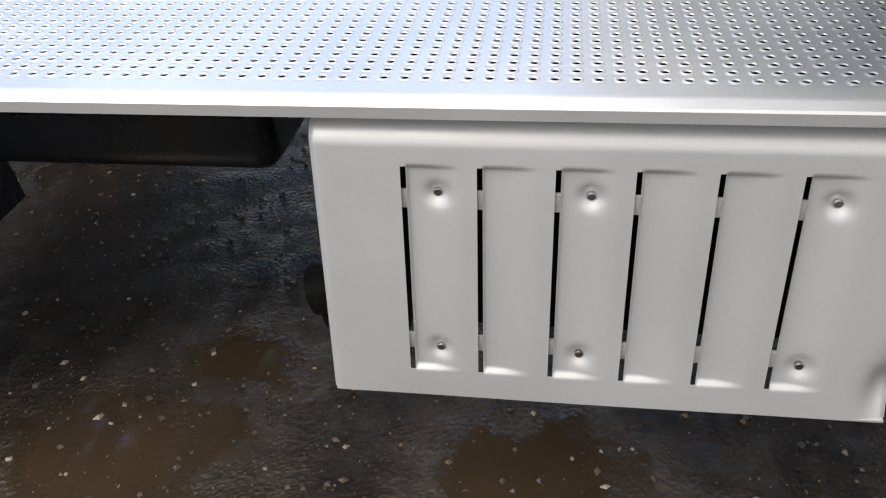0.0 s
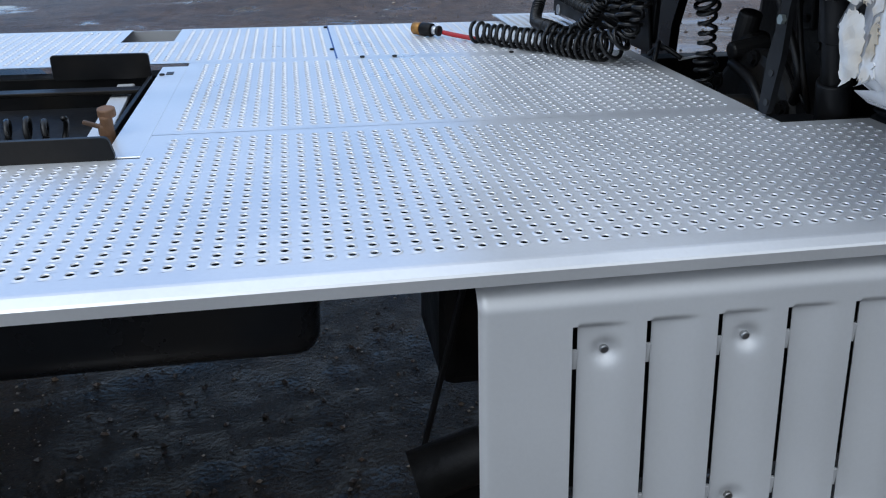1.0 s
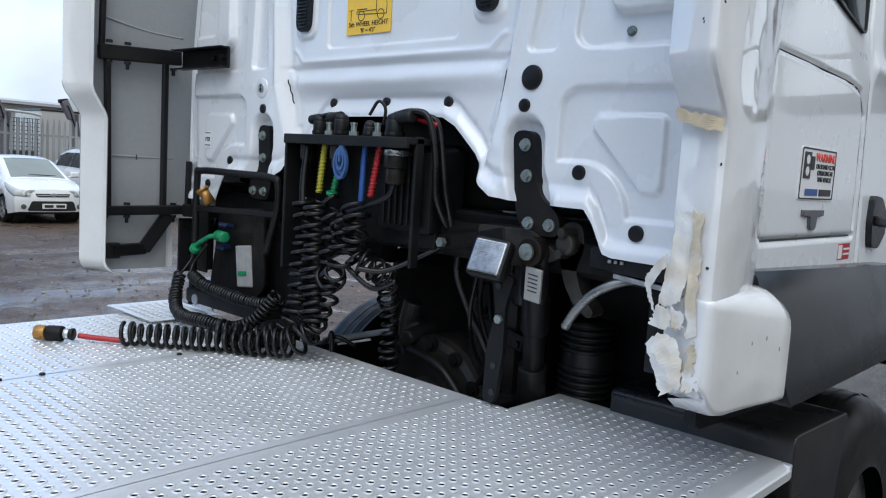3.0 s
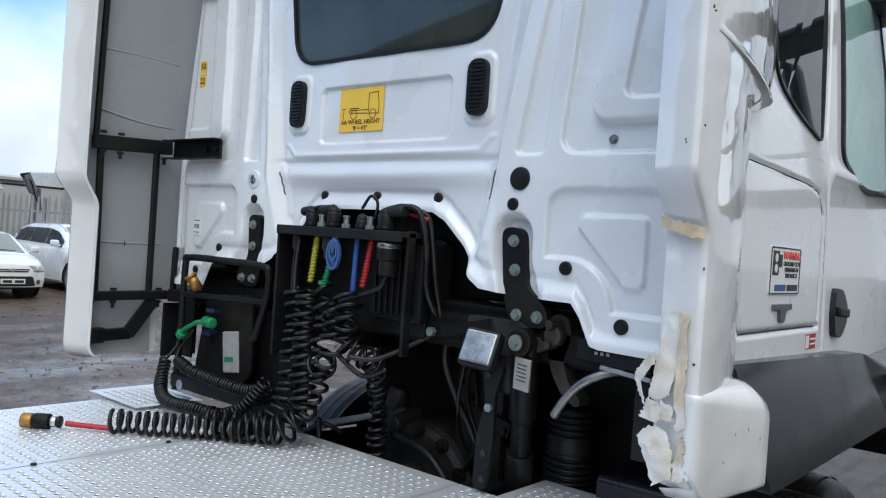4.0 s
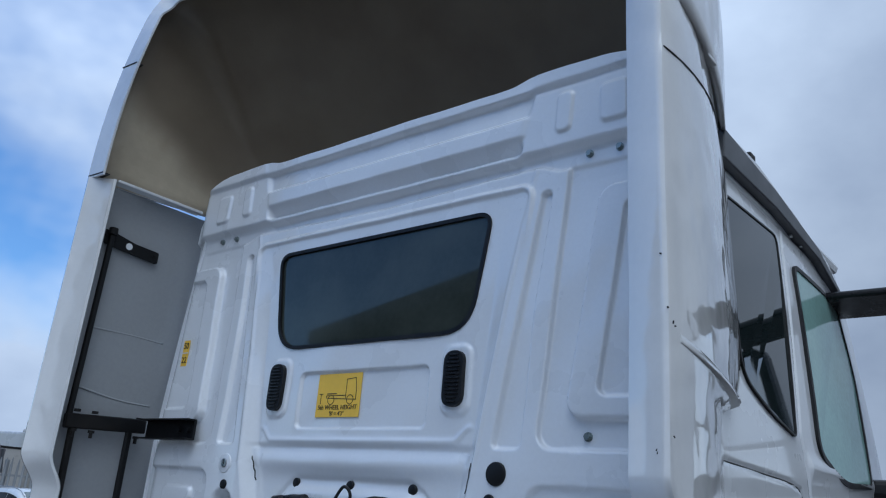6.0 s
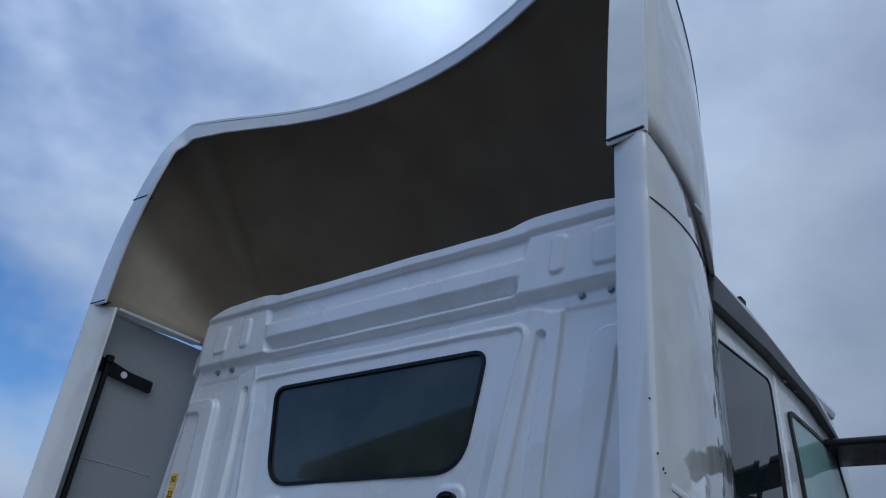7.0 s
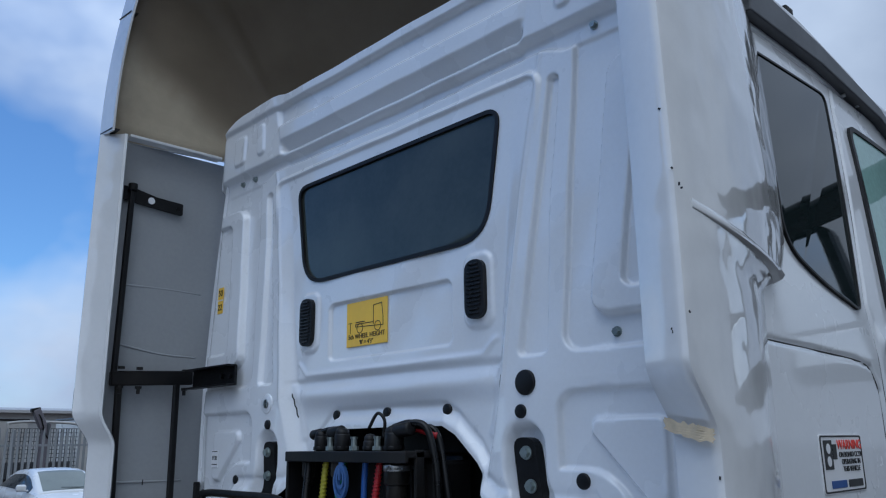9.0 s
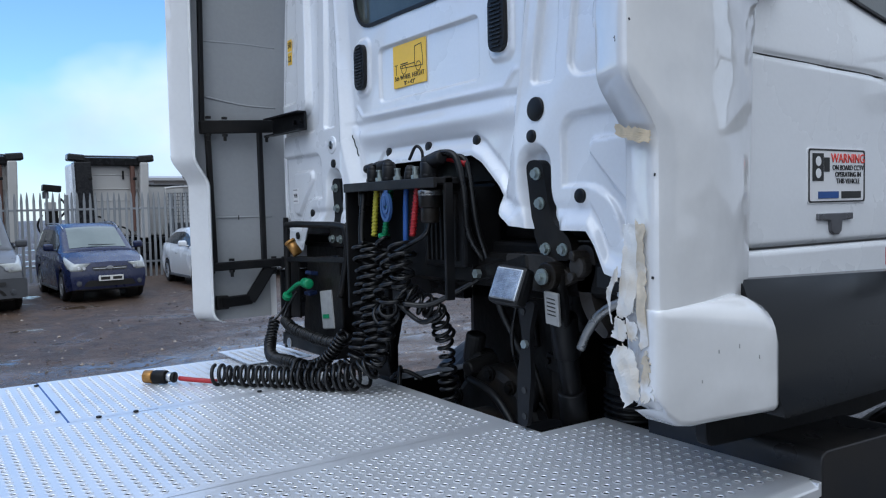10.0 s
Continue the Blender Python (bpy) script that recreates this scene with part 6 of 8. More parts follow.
tp("plug_collar", bm_cyl(0.02, 0.02, pose(-0.132, 0.845, 1.305, 40), 14, 0.003), "green", parent=gp)
tp("blue_cap", bm_box(0.04, 0.05, 0.016, pose(-0.075, 0.73, 1.402, 0, 8), 0.005), "navy")
tp("blue_cap", bm_box(0.04, 0.05, 0.016, pose(-0.075, 0.745, 1.322, 0, -8), 0.005), "navy")
vb = tp("valve_box", bm_box(0.05, 0.085, 0.15, pose(-0.045, 0.622, 1.265, -7, 0, 6), 0.006), "dull", "small pale valve box with label")
tp("box_label", bm_box(0.002, 0.045, 0.016, pose(-0.072, 0.622, 1.240, -7, 0, 6)), "green", parent=vb)
tp("tray", bm_box(0.22, 0.46, 0.05, pose(-0.03, 0.66, 1.13), 0.006), "black")
tp("slanted_plate", bm_prism([(0.50, 1.50), (0.44, 1.50), (0.26, 1.05), (0.58, 1.05)], "x", 0.0, 0.012, 0.003), "black")
tp("small_fitting", bm_cyl(0.02, 0.03, pose(-0.13, 0.82, 1.12, 0, 90), 14, 0.003), "steel")

# work lamp on its arm
ly = Vector((-0.030, 0.150, 0.012)).normalized()
lz = Vector((0.030, 0.010, 0.075))
lz = (lz - ly * lz.dot(ly)).normalized()
lx = ly.cross(lz)
wlx = Matrix(((lx.x, ly.x, lz.x, -0.095), (lx.y, ly.y, lz.y, -0.536), (lx.z, ly.z, lz.z, 1.440), (0, 0, 0, 1)))
wl_ = tp("work_lamp", bm_join(bm_box(0.046, 0.106, 0.106, wlx, 0.013), bm_box(0.05, 0.075, 0.07, wlx @ pose(0.03, 0, 0), 0.02)), "rubber", "rectangular work lamp with ribbed lens")
tp("lens", bm_box(0.010, 0.088, 0.086, wlx @ pose(-0.021, 0, 0), 0.004), "lens", parent=wl_)
for k in range(-8, 9):
    tp("lens_rib", bm_box(0.0012, 0.080, 0.0022, wlx @ pose(-0.0265, 0, k * 0.0046), 0.0008, 1), "lens", parent=wl_)
arm = tp("lamp_arm", bm_prism(rounded([(-0.515, 1.40), (-0.59, 1.40), (-0.565, 1.32), (-0.568, 1.20), (-0.55, 1.06), (-0.51, 1.06), (-0.512, 1.20), (-0.535, 1.30)], 0.02), "x", -0.06, -0.045, 0.003), "black", "flat black lamp arm")
for z in (1.37, 1.16, 1.09):
    tp("arm_hole", bm_cyl(0.009, 0.003, pose(-0.061, -0.54, z, 0, 90), 12), "ink", parent=arm)
tp("arm_bolt", bm_cyl(0.012, 0.012, pose(-0.064, -0.55, 1.285, 0, 90), 6), "bolt", parent=arm)

# cab damper, eye and data plate
da, db = Vector((0.005, -0.612, 1.44)), Vector((0.16, -0.51, 0.97))
dq = (db - da).to_track_quat("Z", "Y").to_matrix().to_4x4()


def on_damper(f):
    return Matrix.Translation(da.lerp(db, f)) @ dq


dm = tp("cab_damper", bm_join(bm_cyl(0.030, 0.30, on_damper(0.5), 22, 0.004), bm_cyl(0.038, 0.12, on_damper(0.30), 22, 0.004), bm_cyl(0.040, 0.14, on_damper(0.78), 22, 0.004)), "black", "black cab damper strut", True)
tp("data_plate", bm_box(0.010, 0.048, 0.090, pose(-0.040, -0.634, 1.385, 8, -12, 4), 0.003), "dull", parent=dm)
tp("damper_yoke", bm_box(0.03, 0.075, 0.15, pose(-0.014, -0.618, 1.41, 6, -12), 0.01), "black", parent=dm)
for k in range(5):
    tp("printed_bar", bm_box(0.001, 0.028, 0.003, pose(-0.040, -0.634, 1.385, 8, -12, 4) @ pose(-0.0055, 0, 0.028 - 0.011 * k)), "ink", parent=dm)
tp("damper_eye", bm_join(bm_cyl(0.037, 0.05, pose(-0.03, -0.624, 1.468, 0, 90), 24, 0.004), bm_cyl(0.022, 0.07, pose(-0.03, -0.624, 1.468, 0, 90), 20, 0.004)), "oily", parent=dm, smooth=False)
tp("eye_bolt", bm_join(bm_cyl(0.021, 0.008, pose(-0.066, -0.624, 1.468, 0, 90), 20), bm_cyl(0.0115, 0.02, pose(-0.072, -0.624, 1.468, 0, 90), 6)), "bolt", parent=dm)
# cab bearer, curved link and cross tube
bar("cab_bearer", (0.06, -0.95, 1.465), (0.06, 0.95, 1.465), 0.12, 0.10, "oily")
tp("bearer_lug", bm_prism(rounded([(-0.42, 1.52), (-0.60, 1.52), (-0.70, 1.46), (-0.60, 1.42), (-0.44, 1.43)], 0.02), "x", -0.02, 0.10, 0.008), "worn")
la = tp("link_arm", bm_prism(rounded([(-0.668, 1.525), (-0.70, 1.552), (-0.738, 1.545), (-0.750, 1.49), (-0.728, 1.43), (-0.748, 1.38), (-0.790, 1.335), (-0.775, 1.318), (-0.730, 1.345), (-0.697, 1.395), (-0.680, 1.45)], 0.018), "x", 0.0, 0.05, 0.008), "worn", "worn dark spring link")
tp("link_knuckle", bm_join(bm_cyl(0.028, 0.05, pose(-0.005, -0.708, 1.495, 0, 90), 18, 0.010), bm_cyl(0.014, 0.07, pose(-0.005, -0.712, 1.522, 20, 90), 12, 0.004), bm_cyl(0.012, 0.07, pose(-0.008, -0.700, 1.470, 0, 90), 8, 0.004)), "worn", parent=la)
ss = bar("sill_strip", (-0.03, -0.79, 1.475), (-0.05, -1.00, 1.468), 0.02, 0.05, label="black sill strip with slots")
for y in (-0.852, -0.868, -0.884):
    tp("strip_slot", bm_box(0.003, 0.008, 0.007, pose(-0.052, y, 1.473)), "dull", parent=ss)
bar("plate_edge", (-0.03, -0.86, 1.44), (-0.04, -1.0, 1.43), 0.03, 0.012, "steel")
truck_tube("breather_pipe", [(-0.048, -0.742, 1.298), (-0.054, -0.778, 1.350), (-0.052, -0.825, 1.398), (-0.02, -0.89, 1.432), (0.06, -0.96, 1.44)], 0.0115, "pipe", label="bare steel breather pipe")

# air intake bellows
bz = np.linspace(0.93, 1.25, 70)
bverts, bfaces = [], []
for z in bz:
    mid = 0.012 * math.sin((z - 0.93) / 0.0185 * 2 * math.pi)
    r = 0.070 + (mid if not 1.125 < z < 1.175 else 0.004)
    for i in range(30):
        a = 2 * math.pi * i / 30
        bverts.append((0.29 + r * math.cos(a), -0.60 + r * math.sin(a), z))
for i in range(len(bz) - 1):
    for k in range(30):
        bfaces.append((i * 30 + k, i * 30 + (k + 1) % 30, (i + 1) * 30 + (k + 1) % 30, (i + 1) * 30 + k))
bfaces.append(tuple((len(bz) - 1) * 30 + k for k in range(30)))
settle(mesh_object("intake_bellows", bverts, bfaces, M["rubber"], truck, "black ribbed air intake bellows", True))
tp("bellows_clamp", bm_cyl(0.08, 0.03, pose(0.29, -0.60, 0.945), 30, 0.003), "oily")
tp("intake_duct", bm_box(0.3, 0.28, 0.42, pose(0.62, -0.80, 1.33), 0.05), "black")


# lines, clips and brackets in the dark bay beside the gearbox
rnd_bay = random.Random(21)
for k in range(3):
    y0, z0 = -0.30 - 0.028 * k, 1.50 - 0.01 * (k % 3)
    pts = [(0.10 + 0.01 * (k % 4), y0, z0), (0.07 + rnd_bay.uniform(-0.02, 0.04), y0 + rnd_bay.uniform(-0.04, 0.04), 1.38), (0.09 + rnd_bay.uniform(-0.03, 0.05), y0 + rnd_bay.uniform(-0.07, 0.07), 1.24), (0.14, y0 + rnd_bay.uniform(-0.1, 0.08), 1.10), (0.2, y0 + rnd_bay.uniform(-0.1, 0.1), 0.96)]
    truck_tube("bay_line", pts, rnd_bay.choice((0.006, 0.008, 0.012)), rnd_bay.choice(("hose", "rubber", "oily")), seg=7)
for y, z, w, h in ((-0.36, 1.40, 0.10, 0.06), (-0.30, 1.27, 0.07, 0.11), (-0.42, 1.18, 0.09, 0.05), (-0.24, 1.44, 0.06, 0.05)):
    bk = tp("bay_bracket", bm_box(0.02, w, h, pose(0.17, y, z, rnd_bay.uniform(-12, 12)), 0.006), "oily", "oily steel bracket")
    for q in (-1, 1):
        tp("bracket_bolt", bm_cyl(0.011, 0.012, pose(0.156, y + q * w * 0.3, z + q * h * 0.2, 0, 90), 6), "oily", parent=bk)
tp("bay_reservoir", bm_join(bm_cyl(0.06, 0.16, pose(0.2, -0.46, 1.36), 20, 0.012), bm_cyl(0.03, 0.03, pose(0.2, -0.46, 1.45), 16, 0.006)), "plastic", "dark round reservoir", True)
cb = bar("bay_cross_bar", (0.02, -0.16, 1.43), (0.0, -0.52, 1.50), 0.05, 0.045, "oily", "worn dark cross bar")
tp("bar_bolt", bm_cyl(0.014, 0.016, pose(-0.03, -0.30, 1.455, 0, 90), 6), "bolt", parent=cb)

# gearbox, engine block and chassis
gb = tp("gearbox", bm_join(bm_cyl(0.23, 0.30, pose(0.30, -0.12, 0.90, 0, 90), 36, 0.03), bm_cyl(0.10, 0.10, pose(0.12, -0.12, 0.90, 0, 90), 24, 0.02)), "cast", "oily gearbox end casing with bolts")
for i in range(12):
    a = 2 * math.pi * i / 12
    tp("casing_bolt", bm_join(bm_cyl(0.016, 0.02, pose(0.145, -0.12 + 0.205 * math.cos(a), 0.90 + 0.205 * math.sin(a), 0, 90), 6), bm_cyl(0.024, 0.01, pose(0.150, -0.12 + 0.205 * math.cos(a), 0.90 + 0.205 * math.sin(a), 0, 90), 14)), "oily", parent=gb)
truck_tube("casing_hose", [(0.12, -0.05, 1.08), (0.10, -0.2, 1.06), (0.10, -0.3, 0.98), (0.12, -0.34, 0.9)], 0.014, "rubber", gb)
tp("engine_block", bm_box(1.1, 0.80, 0.62, pose(1.0, 0.03, 1.05), 0.06), "oily", "dark engine block under the cab")
tp("engine_side", bm_box(0.35, 0.20, 0.5, pose(0.35, -0.33, 1.2), 0.04), "oily")
tp("engine_top_box", bm_box(0.25, 0.5, 0.22, pose(0.22, 0.02, 1.62), 0.03), "black")
tp("engine_shield", bm_box(0.03, 0.62, 0.55, pose(0.45, -0.62, 1.25), 0.01), "black")
tp("valve_block", bm_join(bm_box(0.10, 0.09, 0.12, pose(0.22, 0.03, 1.10, 0, 0, 20), 0.025, 3), bm_cyl(0.035, 0.10, pose(0.2, 0.03, 1.17, 15), 18, 0.01), bm_cyl(0.028, 0.12, pose(0.18, -0.03, 1.12, 0, 80), 16, 0.008)), "cast")
for s in (-1, 1):
    cr_ = tp("chassis_rail", bm_box(4.6, 0.010, 0.26, pose(-0.7, s * 0.38, 0.88), 0.002), "black", "black chassis rail")
    for z in (1.005, 0.755):
        tp("flange", bm_box(4.6, 0.075, 0.010, pose(-0.7, s * 0.4215, z), 0.002), "black", parent=cr_)
for x in (-2.3, -1.2, -0.3):
    tp("cross_member", bm_box(0.12, 0.75, 0.16, pose(x, 0, 0.86), 0.01), "black")
bar("bright_rod", (0.15, 0.34, 1.012), (0.16, 0.18, 1.06), 0.008, 0.008, "label")
tp("wheel_arch_liner", bm_prism([(1.22, 0.60), (1.22, 1.62), (0.36, 1.62), (0.36, 1.29), (0.461, 1.288), (0.562, 1.296), (0.691, 1.279), (0.807, 1.227), (0.895, 1.143), (0.938, 1.023), (0.95, 0.60)], "x", 0.40, 0.44, 0.004), "plastic", "black arched wheel liner")
tp("bay_panel", bm_prism(rounded([(0.30, 1.50), (0.88, 1.46), (0.88, 1.13), (0.70, 1.09), (0.30, 1.07)], 0.03), "x", 0.02, 0.04, 0.004), "black", "dark panel behind the guard rail")
# tank and brackets under the near deck
tank_v, tank_f = [], []
tank_o = rounded([(-0.80, 0.96), (-0.42, 0.96), (-0.42, 0.635), (-0.80, 0.635)], [0.02, 0.02, 0.09, 0.09], 6)
tank_s = [(-2.75 + 0.05 * (1 - math.cos(a)), 0.05 * (1 - math.sin(a))) for a in (0.0, 0.5, 1.0, 1.57)] + [(-2.0, 0.0)] + [(-1.15 - 0.05 * (1 - math.cos(a)), 0.05 * (1 - math.sin(a))) for a in (1.57, 1.2, 0.9, 0.6, 0.3, 0.0)]
for x, d in tank_s:
    for y, z in tank_o:
        tank_v.append((x, -0.61 + (y + 0.61) * (1 - d / 0.19), 0.80 + (z - 0.80) * (1 - d / 0.16)))
kt = len(tank_o)
tank_f = [(i * kt + j, i * kt + (j + 1) % kt, (i + 1) * kt + (j + 1) % kt, (i + 1) * kt + j) for i in range(len(tank_s) - 1) for j in range(kt)]
tank_f += [tuple(range(kt))[::-1], tuple((len(tank_s) - 1) * kt + j for j in range(kt))]
tk = settle(mesh_object("air_tank", tank_v, tank_f, M["tank"], truck, "long black tank under the catwalk", True))
for x in (-1.28, -1.62, -1.95):
    tp("tank_stud", bm_cyl(0.012, 0.025, pose(x, -0.66, 0.628), 8, 0.003), "oily", parent=tk)
tp("tank_strap", bm_prism(rounded([(-0.806, 0.96), (-0.414, 0.96), (-0.414, 0.629), (-0.806, 0.629)], [0.01, 0.01, 0.09, 0.09], 6), "x", -2.15, -2.11, 0.002), "oily", parent=tk)
tp("tank_seam", bm_box(1.5, 0.006, 0.008, pose(-1.95, -0.803, 0.80)), "plastic", parent=tk)
tp("tank_drain", bm_cyl(0.018, 0.04, pose(-1.586, -0.62, 0.615), 10, 0.004), "oily", parent=tk)
tp("tank_bracket", bm_box(0.03, 0.34, 0.10, pose(-1.145, -0.60, 0.97), 0.004), "black")
po = [(0.052 * math.cos(2 * math.pi * i / 28), 0.052 * math.sin(2 * math.pi * i / 28)) for i in range(28)]
pipe = ring_prism(po, [(u * 0.88, v * 0.88) for u, v in po], "x", -0.14, 0.30)
bmesh.ops.transform(pipe, matrix=pose(-0.865, -1.075, 0.585, 0, -14, 4), verts=pipe.verts[:])
ep = tp("drain_pipe", pipe, "oily", "open-ended dark pipe behind the skirt", True)
tp("pipe_end_bore", bm_cyl(0.045, 0.20, pose(-0.865, -1.075, 0.585, 0, -14, 4) @ pose(0.02, 0, 0, 0, 90), 24), "ink", parent=ep)
tp("pipe_hanger", bm_prism(rounded([(-0.985, 0.465), (-0.99, 0.50), (-0.955, 0.535), (-0.84, 0.545), (-0.80, 0.47), (-0.90, 0.485), (-0.95, 0.455)], 0.01), "y", -1.10, -1.05, 0.004), "oily", parent=ep)
tp("bracket_mass", bm_box(0.5, 0.5, 0.5, pose(-0.55, -0.65, 0.76), 0.04), "oily")
tp("bracket_mass", bm_box(0.16, 0.3, 0.42, pose(-0.83, -0.72, 0.80), 0.03), "oily")
tp("hanging_line", bm_box(0.012, 0.012, 0.5, pose(-0.90, -0.9, 0.72, 0, 12), 0.003), "rubber")
# unseen drum added to keep far-side light off the ground under the deck
tp("far_tank", bm_cyl(0.34, 1.15, pose(-1.95, 0.74, 0.60, 0, 90), 36, 0.03), "black")

# things in the pocket of the deck
tp("ramp_rail", bm_prism(rounded([(-2.6, 1.05), (-2.6, 1.098), (-1.545, 1.098), (-1.535, 1.05)], 0.012), "y", -0.615, -0.600, 0.002), "black", "black upright rail by the deck pocket")
tp("ramp_rail", bm_prism(rounded([(-1.88, 1.02), (-1.88, 1.095), (-1.60, 1.095), (-1.60, 1.02)], 0.012), "y", 0.292, 0.306, 0.002), "black", "black upright rail by the deck pocket")
tp("pocket_crossbar", bm_box(0.05, 0.78, 0.012, pose(-1.655, -0.10, 1.0, 0, 0, 3), 0.003), "skirt")
tp("pocket_crossbar", bm_box(0.012, 0.86, 0.10, pose(-1.60, -0.15, 0.98), 0.003), "black")
tp("pocket_rail", bm_box(1.1, 0.05, 0.012, pose(-2.16, 0.14, 1.02), 0.003), "oily")
tp("pocket_floor", bm_box(1.1, 0.86, 0.02, pose(-2.12, -0.15, 0.93), 0.004), "black")
tp("pocket_valve", bm_join(bm_cyl(0.014, 0.09, pose(-1.585, -0.42, 1.05, 8), 12, 0.004), bm_box(0.03, 0.03, 0.03, pose(-1.59, -0.42, 1.06, 0, 0, 20), 0.006), bm_box(0.05, 0.010, 0.010, pose(-1.61, -0.43, 1.075, 0, 20), 0.003), bm_cyl(0.02, 0.02, pose(-1.583, -0.418, 1.10, 8), 12, 0.004)), "rusty", "small rusty valve in the deck pocket")


# ---- coiled air and electric lines ----
def hose(label, parts_):
    e = thing("coiled_air_hose", parts_[0][1][0][0], parts_[0][1][0][1], DZ, 0, label, "hose", "coiled lines behind the cab")
    inv = Matrix.Translation((-parts_[0][1][0][0], -parts_[0][1][0][1], -DZ))
    for nm, pts, r, mat, lab in parts_:
        o = tube(nm, pts, r, M[mat], e, lab, 8)
        o.matrix_parent_inverse = inv
    return e, inv


seat = DZ + 0.004
c1 = coil_points([(-0.535, 0.545, seat + 0.036), (-0.44, 0.44, seat + 0.035), (-0.34, 0.32, seat + 0.035), (-0.25, 0.19, seat + 0.036)], 0.031, 17, 16, 0.10, 2)
c1b = coil_points([(-0.25, 0.19, seat + 0.045), (-0.20, 0.12, seat + 0.055), (-0.16, 0.09, seat + 0.11), (-0.145, 0.11, 1.27), (-0.14, 0.13, 1.40), (-0.135, 0.135, 1.54)], 0.031, 20, 16, 0.3, 3, lambda f: 1.4 - 0.5 * f)
e1, i1 = hose("black coiled hose with brass coupling lying on the deck", [("red_end", smooth_path([(-0.628, 0.655, seat + 0.018), (-0.59, 0.615, seat + 0.014), (-0.555, 0.575, seat + 0.012), (-0.53, 0.55, seat + 0.01)], 8), 0.0085, "red", "red hose end"), ("coil", c1 + c1b, 0.0068, "hose", "black coil")])
for nm, r, h, d, mat in (("brass_cap", 0.023, 0.035, 0.018, "brass"), ("coupling_body", 0.024, 0.05, 0.062, "oily"), ("collar", 0.017, 0.02, 0.098, "steel"), ("collar", 0.019, 0.012, 0.115, "rubber")):
    o = part(nm, bm_cyl(r, h, Matrix.Translation((-0.722 + d * 0.69, 0.748 - d * 0.72, seat + 0.022)) @ Euler((0, radians(90), math.atan2(-0.080, 0.077))).to_matrix().to_4x4(), 18, 0.004), M[mat], e1, "", True)
    o.matrix_parent_inverse = i1

c2 = coil_points([(-0.19, 0.845, 1.215), (-0.235, 0.79, 1.13), (-0.27, 0.68, seat + 0.045), (-0.27, 0.52, seat + 0.05), (-0.25, 0.38, 1.105), (-0.22, 0.30, 1.15), (-0.19, 0.24, 1.23)], 0.019, 50, 12, 0.08, 4)
hose("tightly coiled black electric lead looping from the green plug", [("lead", smooth_path([(-0.132, 0.845, 1.31), (-0.14, 0.85, 1.27), (-0.17, 0.85, 1.23), (-0.19, 0.845, 1.215)], 8), 0.005, "hose", ""), ("coil", c2, 0.0052, "hose", "")])
c3 = coil_points([(-0.165, 0.80, 1.215), (-0.175, 0.70, 1.195), (-0.175, 0.58, 1.185), (-0.175, 0.46, 1.180), (-0.175, 0.34, 1.185), (-0.17, 0.25, 1.21)], 0.017, 36, 12, 0.08, 5)
hose("black coiled lead slung sideways to the valve box", [("lead", smooth_path([(-0.12, 0.78, 1.33), (-0.14, 0.83, 1.26), (-0.16, 0.82, 1.225), (-0.165, 0.80, 1.215)], 8), 0.005, "hose", ""), ("coil", c3, 0.005, "hose", "")])
c4 = coil_points([(-0.135, 0.19, 1.53), (-0.14, 0.185, 1.42), (-0.145, 0.18, 1.30), (-0.16, 0.175, 1.18), (-0.20, 0.20, seat + 0.06), (-0.25, 0.26, seat + 0.045), (-0.32, 0.36, seat + 0.042)], 0.029, 21, 16, 0.45, 6, lambda f: 0.9 + 0.45 * f)
hose("black coiled air hose hanging from the rack", [("coil", c4, 0.0066, "hose", "")])
c5 = coil_points([(-0.13, 0.07, 1.555), (-0.135, 0.05, 1.46), (-0.145, 0.05, 1.36), (-0.15, 0.03, 1.26), (-0.16, 0.06, 1.16), (-0.19, 0.10, seat + 0.07)], 0.029, 13, 16, 0.6, 7)
hose("black coiled air hose hanging loosely from the rack", [("coil", c5, 0.0066, "hose", "")])
c6 = coil_points([(-0.13, -0.045, 1.54), (-0.14, -0.06, 1.47), (-0.13, -0.045, 1.40), (-0.10, -0.075, 1.36), (-0.04, -0.085, 1.33), (0.01, -0.060, 1.25), (0.03, -0.050, 1.16), (0.045, -0.045, 0.99)], 0.028, 22, 16, 0.3, 8, lambda f: 1.25 - 0.3 * f)
hose("black coiled hose hanging down past the deck edge", [("coil", c6, 0.0062, "hose", "")])
c7 = coil_points([(-0.14, 0.0, 1.50), (-0.15, -0.02, 1.42), (-0.15, 0.0, 1.34), (-0.13, 0.06, 1.30)], 0.036, 6, 16, 0.4, 9)
hose("loose black hose turns below the rack", [("coil", c7, 0.006, "hose", "")])
for pts in ([(-0.16, -0.10, 1.36), (-0.10, -0.16, 1.36), (-0.02, -0.25, 1.42), (0.02, -0.30, 1.46)], [(-0.14, -0.02, 1.36), (-0.1, -0.10, 1.30), (-0.08, -0.18, 1.33)], [(0.04, 0.3, 1.05), (-0.02, 0.22, 1.06), (0.0, 0.17, 1.09), (0.05, 0.13, 1.06)], [(-0.04, 0.14, 1.03), (-0.01, 0.18, 1.10), (0.03, 0.24, 1.07)]):
    truck_tube("loose_line", pts, 0.008, "hose")
c8 = coil_points([(-2.4, -0.30, 1.04), (-2.05, -0.31, 1.035), (-1.70, -0.33, 1.03)], 0.034, 17, 14, 0.12, 12)
o = settle(tube("pocket_coil", c8, 0.007, M["hose"], truck, "black coil in the deck pocket", 6))

